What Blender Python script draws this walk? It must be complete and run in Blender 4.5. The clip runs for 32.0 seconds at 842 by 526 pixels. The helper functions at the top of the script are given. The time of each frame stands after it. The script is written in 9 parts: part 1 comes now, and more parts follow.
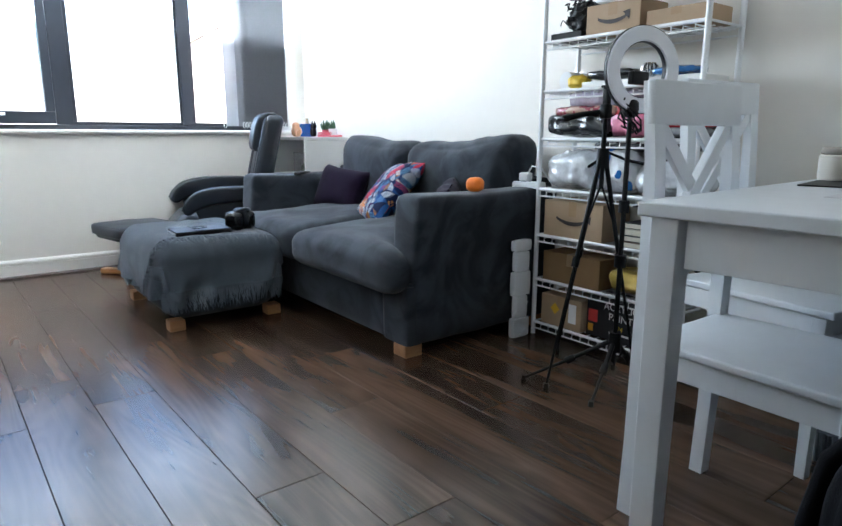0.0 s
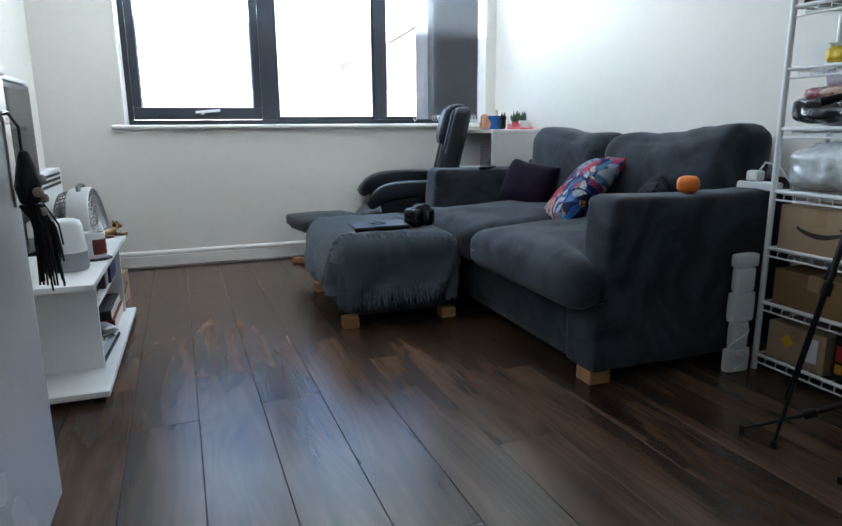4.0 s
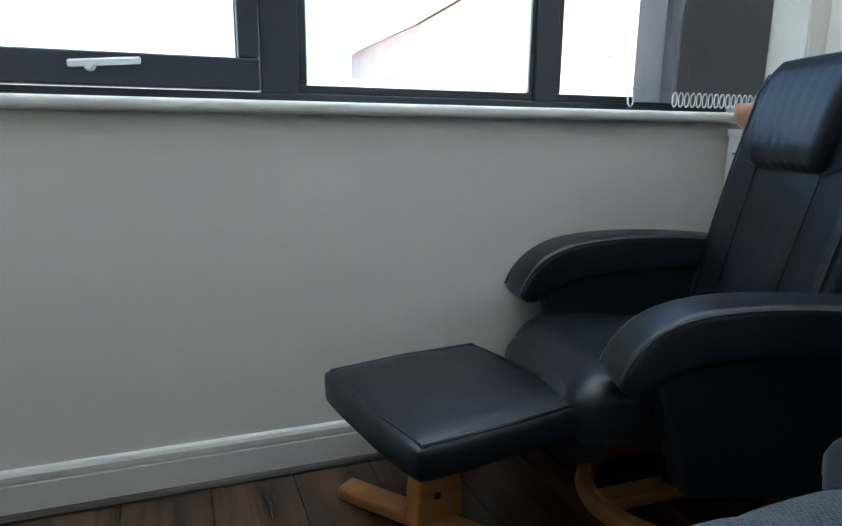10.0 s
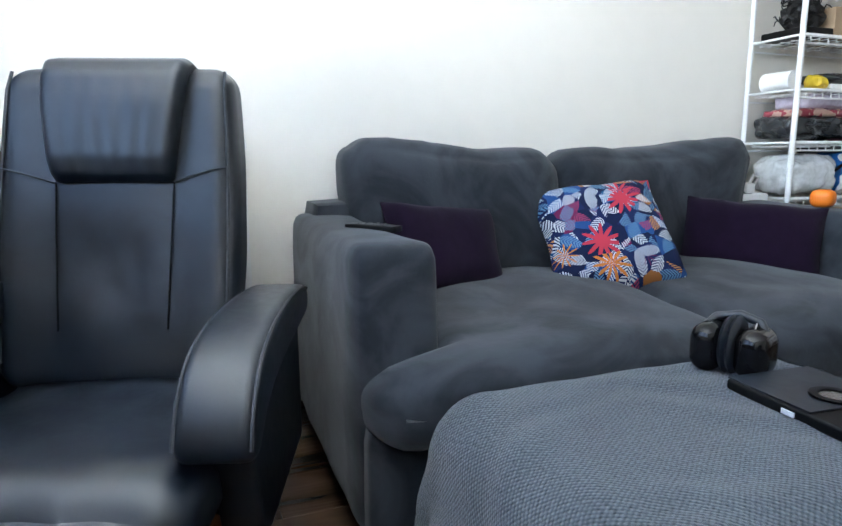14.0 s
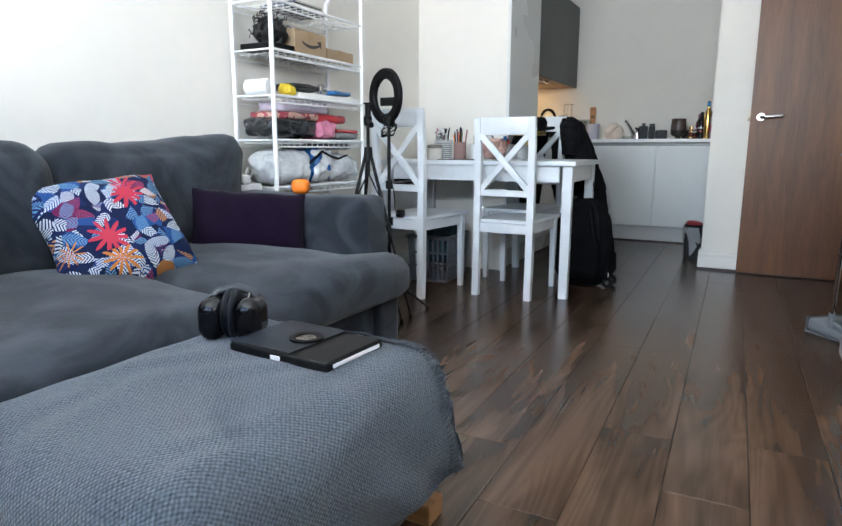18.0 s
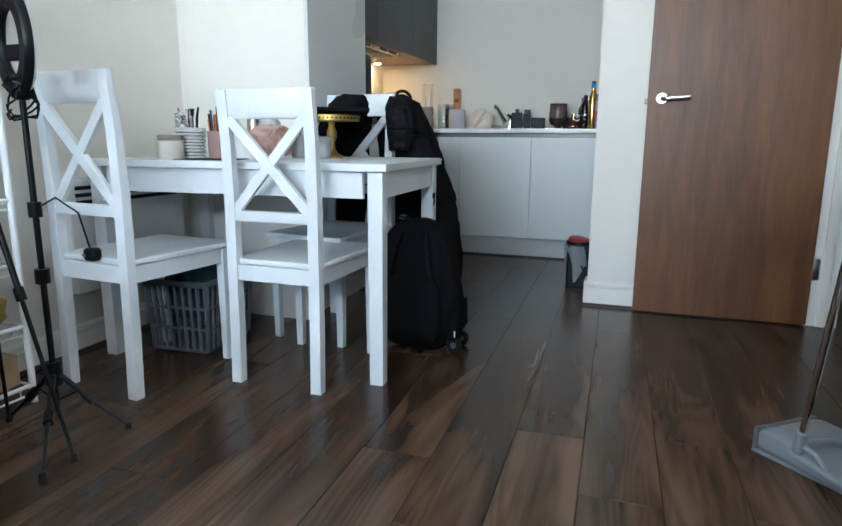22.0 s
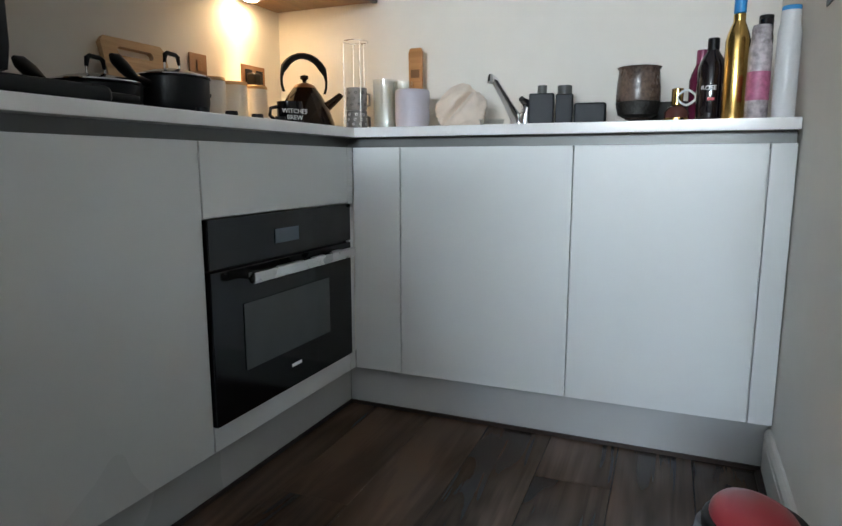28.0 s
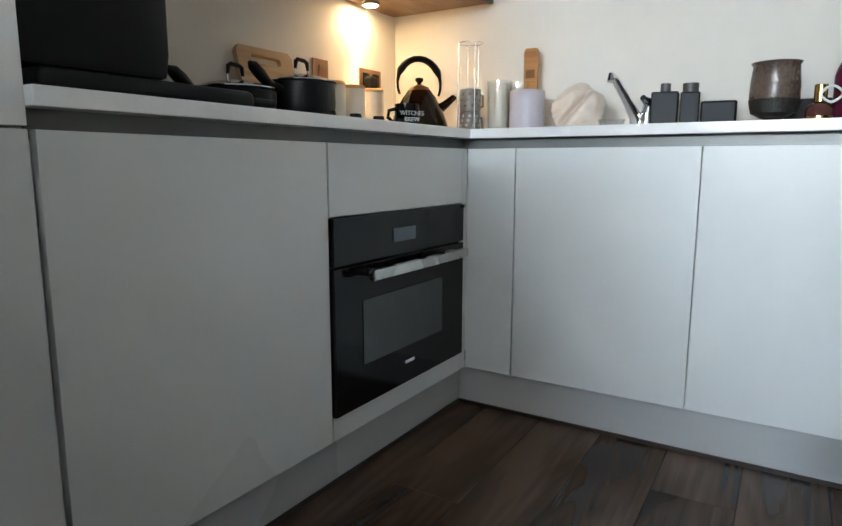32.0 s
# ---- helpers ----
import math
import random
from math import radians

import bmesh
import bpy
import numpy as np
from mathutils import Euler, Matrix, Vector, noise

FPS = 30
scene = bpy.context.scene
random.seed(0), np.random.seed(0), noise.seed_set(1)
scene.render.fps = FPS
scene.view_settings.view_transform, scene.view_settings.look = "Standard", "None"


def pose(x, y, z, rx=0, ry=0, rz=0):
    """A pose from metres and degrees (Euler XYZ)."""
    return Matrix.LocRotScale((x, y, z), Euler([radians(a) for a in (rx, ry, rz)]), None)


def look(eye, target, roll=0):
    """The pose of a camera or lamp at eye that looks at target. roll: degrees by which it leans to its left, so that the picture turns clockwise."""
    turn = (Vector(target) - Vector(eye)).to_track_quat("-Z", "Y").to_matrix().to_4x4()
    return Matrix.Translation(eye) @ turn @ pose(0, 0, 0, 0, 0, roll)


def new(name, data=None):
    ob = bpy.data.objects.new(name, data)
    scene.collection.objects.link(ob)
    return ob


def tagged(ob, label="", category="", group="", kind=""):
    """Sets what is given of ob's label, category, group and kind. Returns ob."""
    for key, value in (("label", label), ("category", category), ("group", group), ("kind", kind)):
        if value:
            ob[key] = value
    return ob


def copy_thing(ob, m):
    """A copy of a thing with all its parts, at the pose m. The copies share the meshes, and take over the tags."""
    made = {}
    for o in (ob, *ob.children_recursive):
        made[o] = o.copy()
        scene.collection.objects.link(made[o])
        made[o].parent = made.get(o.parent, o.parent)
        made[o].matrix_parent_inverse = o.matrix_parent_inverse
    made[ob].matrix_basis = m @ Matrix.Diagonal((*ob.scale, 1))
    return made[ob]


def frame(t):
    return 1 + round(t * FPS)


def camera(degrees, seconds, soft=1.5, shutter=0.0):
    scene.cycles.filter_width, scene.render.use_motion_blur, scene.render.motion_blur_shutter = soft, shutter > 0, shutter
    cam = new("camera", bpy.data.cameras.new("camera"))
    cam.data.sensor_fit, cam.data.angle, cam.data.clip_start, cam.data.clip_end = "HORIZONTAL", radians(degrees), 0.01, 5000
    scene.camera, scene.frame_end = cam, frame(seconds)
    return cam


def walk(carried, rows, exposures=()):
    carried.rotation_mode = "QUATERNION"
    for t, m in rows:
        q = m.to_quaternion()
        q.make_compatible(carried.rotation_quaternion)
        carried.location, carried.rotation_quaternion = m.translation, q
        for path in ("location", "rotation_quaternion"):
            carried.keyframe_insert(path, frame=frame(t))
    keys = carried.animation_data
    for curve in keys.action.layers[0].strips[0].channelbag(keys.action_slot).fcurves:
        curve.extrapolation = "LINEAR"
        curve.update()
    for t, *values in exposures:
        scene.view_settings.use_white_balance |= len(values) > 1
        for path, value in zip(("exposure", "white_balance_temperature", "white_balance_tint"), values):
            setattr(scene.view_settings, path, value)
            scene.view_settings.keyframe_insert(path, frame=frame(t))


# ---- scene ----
cam = camera(68.4, 32.0)
PATH = [
    (0, (0.842, 0.208, 0.887), (2.029, 1.765, 0.48), 0.1),
    (0.5, (0.835, 0.217, 0.891), (1.882, 1.871, 0.482), -0.1),
    (1, (0.829, 0.218, 0.892), (1.784, 1.927, 0.482), -0.3),
    (1.5, (0.826, 0.219, 0.893), (1.703, 1.968, 0.481), -0.4),
    (2, (0.829, 0.218, 0.893), (1.648, 1.996, 0.481), -0.4),
    (2.5, (0.846, 0.219, 0.891), (1.621, 2.016, 0.48), -0.5),
    (4.5, (1.095, 0.63, 0.876), (1.706, 2.486, 0.448), -0.4),
    (5, (1.182, 0.879, 0.874), (1.729, 2.755, 0.448), -0.3),
    (5.5, (1.191, 1.071, 0.88), (1.665, 2.966, 0.453), -0.1),
    (6, (1.18, 1.31, 0.892), (1.601, 3.218, 0.465), 0.1),
    (6.5, (1.205, 1.569, 0.892), (1.588, 3.486, 0.468), 0.1),
    (7, (1.203, 1.788, 0.862), (1.559, 3.711, 0.445), 0.2),
    (7.5, (1.196, 2.055, 0.856), (1.528, 3.983, 0.438), 0.3),
    (8, (1.213, 2.31, 0.845), (1.531, 4.24, 0.429), 0.1),
    (8.5, (1.233, 2.566, 0.84), (1.538, 4.499, 0.43), 0.0),
    (9, (1.241, 2.846, 0.829), (1.589, 4.776, 0.434), 0.1),
    (9.5, (1.272, 3.065, 0.807), (1.742, 4.971, 0.429), 0.0),
    (10, (1.291, 3.283, 0.853), (1.965, 5.118, 0.433), 0.7),
    (10.5, (1.297, 3.533, 0.807), (2.242, 5.255, 0.43), 0.5),
    (11, (1.327, 3.716, 0.776), (2.568, 5.242, 0.415), 0.5),
    (11.5, (1.376, 3.862, 0.777), (2.892, 5.12, 0.43), 0.6),
    (12, (1.375, 4.002, 0.78), (3.139, 4.881, 0.444), 0.5),
    (12.5, (1.365, 4.043, 0.786), (3.269, 4.557, 0.458), 0.2),
    (13, (1.267, 4.093, 0.795), (3.231, 4.293, 0.475), -0.1),
    (13.5, (1.169, 4.134, 0.812), (3.132, 3.944, 0.481), -0.2),
    (14, (1.138, 4.178, 0.822), (2.991, 3.504, 0.484), -0.3),
    (14.5, (1.107, 4.189, 0.833), (2.784, 3.156, 0.485), -0.3),
    (15, (1.064, 4.199, 0.835), (2.546, 2.902, 0.486), -0.2),
    (15.5, (1.037, 4.217, 0.832), (2.327, 2.729, 0.481), -0.0),
    (17.5, (1.002, 4.242, 0.826), (1.951, 2.518, 0.469), -0.0),
    (18, (1.003, 4.223, 0.829), (1.924, 2.485, 0.468), 0.2),
    (18.5, (1.031, 4.211, 0.815), (1.922, 2.457, 0.459), 0.2),
    (19, (1.021, 4.212, 0.819), (1.895, 2.449, 0.46), 0.4),
    (19.5, (1.015, 4.158, 0.834), (1.871, 2.387, 0.468), 0.4),
    (20, (1.006, 3.964, 0.82), (1.809, 2.172, 0.441), 0.4),
    (20.5, (1.023, 3.715, 0.822), (1.764, 1.897, 0.438), 0.6),
    (21, (1.083, 3.412, 0.833), (1.762, 1.572, 0.44), 0.8),
    (21.5, (1.063, 3.103, 0.824), (1.711, 1.251, 0.438), 0.7),
    (22, (1.094, 2.736, 0.845), (1.721, 0.878, 0.455), 0.4),
    (22.5, (1.163, 2.337, 0.853), (1.748, 0.466, 0.456), 0.5),
    (23, (1.172, 2.002, 0.868), (1.734, 0.128, 0.456), 0.2),
    (23.5, (1.188, 1.644, 0.868), (1.738, -0.235, 0.459), -0.2),
    (24, (1.198, 1.307, 0.877), (1.747, -0.57, 0.457), 0.1),
    (24.5, (1.207, 0.969, 0.87), (1.76, -0.91, 0.468), 1.1),
    (26.5, (1.434, 0.093, 0.817), (2.063, -1.775, 0.481), 0.0),
    (27, (1.466, 0.037, 0.826), (2.128, -1.821, 0.499), 0.1),
    (27.5, (1.495, 0.028, 0.822), (2.203, -1.814, 0.5), 0.1),
    (28, (1.499, 0.027, 0.818), (2.267, -1.792, 0.5), 0.0),
    (28.5, (1.506, 0.027, 0.819), (2.334, -1.765, 0.499), 0.0),
    (29, (1.511, 0.03, 0.814), (2.376, -1.744, 0.495), 0.1),
    (29.5, (1.515, 0.031, 0.814), (2.411, -1.728, 0.492), 0.1),
    (30, (1.516, 0.032, 0.811), (2.434, -1.716, 0.491), 0.0),
    (30.5, (1.515, 0.027, 0.81), (2.455, -1.709, 0.489), -0.0),
    (31, (1.52, 0.032, 0.813), (2.482, -1.691, 0.489), 0.1),
    (31.5, (1.532, 0.039, 0.813), (2.522, -1.669, 0.491), 0.1),
    (32, (1.538, 0.055, 0.819), (2.583, -1.62, 0.503), 0.1),
]
EXPOSURES = [(0.0, 3.57, 6050, 11), (1.0, 3.32, 6050, 11), (2.0, 3.02, 6050, 10), (4.5, 2.79, 5950, 8), (6.0, 2.44, 5950, 7), (9.0, 2.13, 6050, 6), (10.5, 2.26, 6000, 6), (11.2, 2.31, 6000, 6), (13.0, 3.43, 6100, 9), (15.0, 3.17, 6400, 13), (17.5, 3.48, 6420, 13), (20.0, 3.78, 6320, 12), (22.5, 3.68, 6080, 8), (24.5, 4.11, 6180, 10), (26.5, 4.08, 6380, 12), (29.0, 4.13, 6400, 12), (32.0, 4.33, 6430, 12)]
walk(cam, [(t, look(eye, target, roll)) for t, eye, target, roll in PATH], EXPOSURES)

# ---- light ----
world = bpy.data.worlds.new("overcast_sky")
scene.world = world
world.use_nodes = True
wn = world.node_tree.nodes
sky = wn.new("ShaderNodeTexSky")
sky.sky_type, sky.sun_disc = "NISHITA", False
sky.sun_elevation, sky.sun_rotation = radians(48), radians(160)
sky.air_density, sky.dust_density = 1.0, 3.0
bg = wn["Background"]
bg.inputs["Strength"].default_value = 0.15
world.node_tree.links.new(sky.outputs["Color"], bg.inputs["Color"])

sun_data = bpy.data.lights.new("sun", "SUN")
sun_data.energy, sun_data.angle, sun_data.color = 1.2, radians(12), (1.0, 0.96, 0.9)
sun_ob = new("sun", sun_data)
sun_ob.matrix_world = look((0, 0, 10), (-1.2, 3.6, 6.2))

WIN_X0, WIN_X1, WIN_Z0, WIN_Z1 = 0.60, 3.08, 0.875, 2.15
win_data = bpy.data.lights.new("window_daylight", "AREA")
win_data.shape, win_data.size, win_data.size_y = "RECTANGLE", WIN_X1 - WIN_X0 - 0.1, 0.42
win_data.spread = radians(140)
win_data.energy, win_data.color = 19.0, (0.80, 0.92, 1.0)
win_lamp = new("window_daylight", win_data)
win_lamp.matrix_world = look((1.84, 5.12, 1.72), (1.84, 2.0, 4.30))


# ---- materials ----
def mat(name, color, rough=0.6, metal=0.0, vary=0.06, scale=8.0, bump=0.0, bump_scale=60.0, spec=0.5, sheen=0.0, per=0.0, coat=0.0, hue=0.0):
    """A painted, cloth or plastic surface: base colour with two scales of variation and fine relief."""
    m = bpy.data.materials.new(name)
    m.use_nodes = True
    n, l = m.node_tree.nodes, m.node_tree.links
    p = n["Principled BSDF"]
    p.inputs["Metallic"].default_value = metal
    p.inputs["Specular IOR Level"].default_value = spec
    p.inputs["Sheen Weight"].default_value = sheen
    p.inputs["Coat Weight"].default_value = coat
    co = n.new("ShaderNodeTexCoord")
    big = n.new("ShaderNodeTexNoise")
    big.inputs["Scale"].default_value, big.inputs["Detail"].default_value = scale * 0.25, 3.0
    small = n.new("ShaderNodeTexNoise")
    small.inputs["Scale"].default_value, small.inputs["Detail"].default_value = scale * 3.0, 6.0
    for t in (big, small):
        l.new(co.outputs["Object"], t.inputs["Vector"])
    add = n.new("ShaderNodeMath")
    add.operation = "ADD"
    l.new(big.outputs["Fac"], add.inputs[0])
    l.new(small.outputs["Fac"], add.inputs[1])
    last = add.outputs[0]
    if per:
        info = n.new("ShaderNodeObjectInfo")
        mul = n.new("ShaderNodeMath")
        mul.operation, mul.inputs[1].default_value = "MULTIPLY", per
        l.new(info.outputs["Random"], mul.inputs[0])
        plus = n.new("ShaderNodeMath")
        plus.operation = "ADD"
        l.new(last, plus.inputs[0])
        l.new(mul.outputs[0], plus.inputs[1])
        last = plus.outputs[0]
    mr = n.new("ShaderNodeMapRange")
    mr.inputs["From Min"].default_value, mr.inputs["From Max"].default_value = 0.5, 1.5
    mr.inputs["To Min"].default_value, mr.inputs["To Max"].default_value = 1 - vary, 1 + vary
    l.new(last, mr.inputs["Value"])
    mix = n.new("ShaderNodeVectorMath")
    mix.operation = "SCALE"
    mix.inputs[0].default_value = color
    l.new(mr.outputs["Result"], mix.inputs["Scale"])
    l.new(mix.outputs[0], p.inputs["Base Color"])
    rr = n.new("ShaderNodeMapRange")
    rr.inputs["From Min"].default_value, rr.inputs["From Max"].default_value = 0.3, 0.7
    rr.inputs["To Min"].default_value, rr.inputs["To Max"].default_value = max(0.02, rough - 0.06), min(1, rough + 0.06)
    l.new(big.outputs["Fac"], rr.inputs["Value"])
    l.new(rr.outputs["Result"], p.inputs["Roughness"])
    if bump:
        bn = n.new("ShaderNodeTexNoise")
        bn.inputs["Scale"].default_value, bn.inputs["Detail"].default_value = bump_scale, 4.0
        l.new(co.outputs["Object"], bn.inputs["Vector"])
        b = n.new("ShaderNodeBump")
        b.inputs["Strength"].default_value, b.inputs["Distance"].default_value = bump, 0.004
        l.new(bn.outputs["Fac"], b.inputs["Height"])
        l.new(b.outputs["Normal"], p.inputs["Normal"])
    return m


def wood(name, dark, light, rough=0.35, along=1, stretch=14.0, scale=2.2, per=3.0, bump=0.12, coat=0.0, ring=0.35, spec=0.5, lo=0.62, hi=1.3):
    """Wood grain along one axis of the object, shifted from piece to piece."""
    m = bpy.data.materials.new(name)
    m.use_nodes = True
    n, l = m.node_tree.nodes, m.node_tree.links
    p = n["Principled BSDF"]
    p.inputs["Coat Weight"].default_value = coat
    p.inputs["Specular IOR Level"].default_value = spec
    co = n.new("ShaderNodeTexCoord")
    info = n.new("ShaderNodeObjectInfo")
    off = n.new("ShaderNodeVectorMath")
    off.operation = "SCALE"
    off.inputs[0].default_value = (37.0, 19.0, 11.0)
    l.new(info.outputs["Random"], off.inputs["Scale"])
    plus = n.new("ShaderNodeVectorMath")
    plus.operation = "ADD"
    l.new(co.outputs["Object"], plus.inputs[0])
    l.new(off.outputs[0], plus.inputs[1])
    mp = n.new("ShaderNodeMapping")
    sc = [stretch, stretch, stretch]
    sc[along] = 1.0
    mp.inputs["Scale"].default_value = sc
    l.new(plus.outputs[0], mp.inputs["Vector"])
    grain = n.new("ShaderNodeTexNoise")
    grain.inputs["Scale"].default_value, grain.inputs["Detail"].default_value, grain.inputs["Roughness"].default_value = scale * 3.2, 8.0, 0.68
    grain.inputs["Distortion"].default_value = 0.6
    l.new(mp.outputs[0], grain.inputs["Vector"])
    cloud = n.new("ShaderNodeTexNoise")
    cloud.inputs["Scale"].default_value, cloud.inputs["Detail"].default_value = scale * 0.55, 3.0
    cloud.inputs["Distortion"].default_value = 1.2
    l.new(mp.outputs[0], cloud.inputs["Vector"])
    ringmul = n.new("ShaderNodeMath")
    ringmul.operation, ringmul.inputs[1].default_value = "MULTIPLY", 26.0
    l.new(cloud.outputs["Fac"], ringmul.inputs[0])
    rings = n.new("ShaderNodeMath")
    rings.operation = "SINE"
    l.new(ringmul.outputs[0], rings.inputs[0])
    ringa = n.new("ShaderNodeMath")
    ringa.operation, ringa.inputs[1].default_value = "MULTIPLY", ring * 0.25
    l.new(rings.outputs[0], ringa.inputs[0])
    s1 = n.new("ShaderNodeMath")
    s1.operation = "ADD"
    l.new(grain.outputs["Fac"], s1.inputs[0])
    l.new(ringa.outputs[0], s1.inputs[1])
    s2 = n.new("ShaderNodeMath")
    s2.operation = "MULTIPLY_ADD"
    s2.inputs[1].default_value = 0.9
    l.new(cloud.outputs["Fac"], s2.inputs[0])
    l.new(s1.outputs[0], s2.inputs[2])
    s3 = n.new("ShaderNodeMath")
    s3.operation = "MULTIPLY_ADD"
    s3.inputs[1].default_value = 0.1 * per
    l.new(info.outputs["Random"], s3.inputs[0])
    l.new(s2.outputs[0], s3.inputs[2])
    mr = n.new("ShaderNodeMapRange")
    mr.inputs["From Min"].default_value, mr.inputs["From Max"].default_value = lo, hi + 0.1 * per
    l.new(s3.outputs[0], mr.inputs["Value"])
    mix = n.new("ShaderNodeMix")
    mix.data_type = "RGBA"
    mix.inputs["A"].default_value, mix.inputs["B"].default_value = (*dark, 1), (*light, 1)
    l.new(mr.outputs["Result"], mix.inputs["Factor"])
    l.new(mix.outputs["Result"], p.inputs["Base Color"])
    rr = n.new("ShaderNodeMapRange")
    rr.inputs["To Min"].default_value, rr.inputs["To Max"].default_value = rough - 0.05, rough + 0.1
    l.new(grain.outputs["Fac"], rr.inputs["Value"])
    l.new(rr.outputs["Result"], p.inputs["Roughness"])
    b = n.new("ShaderNodeBump")
    b.inputs["Strength"].default_value, b.inputs["Distance"].default_value = bump, 0.002
    l.new(grain.outputs["Fac"], b.inputs["Height"])
    l.new(b.outputs["Normal"], p.inputs["Normal"])
    return m


def smoked_plank(name):
    """Dark laminate printed with smoky oak: broad light and dark zones, arched growth lines and fine fibres along y."""
    m = bpy.data.materials.new(name)
    m.use_nodes = True
    n, l = m.node_tree.nodes, m.node_tree.links
    p = n["Principled BSDF"]
    p.inputs["Specular IOR Level"].default_value = 0.34
    co = n.new("ShaderNodeTexCoord")
    info = n.new("ShaderNodeObjectInfo")
    off = n.new("ShaderNodeVectorMath")
    off.operation = "SCALE"
    off.inputs[0].default_value = (41.0, 23.0, 13.0)
    l.new(info.outputs["Random"], off.inputs["Scale"])
    at = n.new("ShaderNodeVectorMath")
    at.operation = "ADD"
    l.new(co.outputs["Object"], at.inputs[0])
    l.new(off.outputs[0], at.inputs[1])

    def tex(scale, detail, rough, distort):
        mp = n.new("ShaderNodeMapping")
        mp.inputs["Scale"].default_value = scale
        l.new(at.outputs[0], mp.inputs["Vector"])
        t = n.new("ShaderNodeTexNoise")
        t.inputs["Scale"].default_value, t.inputs["Detail"].default_value = 1.0, detail
        t.inputs["Roughness"].default_value, t.inputs["Distortion"].default_value = rough, distort
        l.new(mp.outputs[0], t.inputs["Vector"])
        return t.outputs["Fac"]

    def calc(op, a, b, c=None):
        k = n.new("ShaderNodeMath")
        k.operation = op
        for q, v in enumerate((a, b, c)):
            if v is None:
                continue
            if isinstance(v, float):
                k.inputs[q].default_value = v
            else:
                l.new(v, k.inputs[q])
        return k.outputs[0]

    smoke = tex((7.5, 1.15, 5.0), 2.5, 0.5, 0.9)
    figure = tex((6.5, 0.75, 4.0), 1.5, 0.5, 0.5)
    fibre = tex((150.0, 3.2, 30.0), 4.0, 0.6, 0.3)
    lines = calc("SINE", calc("MULTIPLY_ADD", figure, 75.0, calc("MULTIPLY", fibre, 3.0)), 0.0)
    v = calc("MULTIPLY_ADD", smoke, 1.45, calc("MULTIPLY", fibre, 0.24))
    v = calc("MULTIPLY_ADD", lines, 0.06, v)
    v = calc("MULTIPLY_ADD", info.outputs["Random"], 0.20, v)
    ramp = n.new("ShaderNodeValToRGB")
    stops = [(0.20, (0.0160, 0.0086, 0.0055)), (0.46, (0.045, 0.0250, 0.0155)), (0.68, (0.082, 0.047, 0.0290)), (0.92, (0.122, 0.072, 0.0450))]
    while len(ramp.color_ramp.elements) < len(stops):
        ramp.color_ramp.elements.new(0.5)
    for e, (pos, c) in zip(ramp.color_ramp.elements, stops):
        e.position, e.color = pos, (*c, 1)
    l.new(calc("MULTIPLY_ADD", v, 0.98, -0.345), ramp.inputs["Fac"])
    l.new(ramp.outputs["Color"], p.inputs["Base Color"])
    l.new(calc("MULTIPLY_ADD", smoke, 0.08, 0.205), p.inputs["Roughness"])
    b = n.new("ShaderNodeBump")
    b.inputs["Strength"].default_value, b.inputs["Distance"].default_value = 0.06, 0.001
    l.new(fibre, b.inputs["Height"])
    l.new(b.outputs["Normal"], p.inputs["Normal"])
    return m


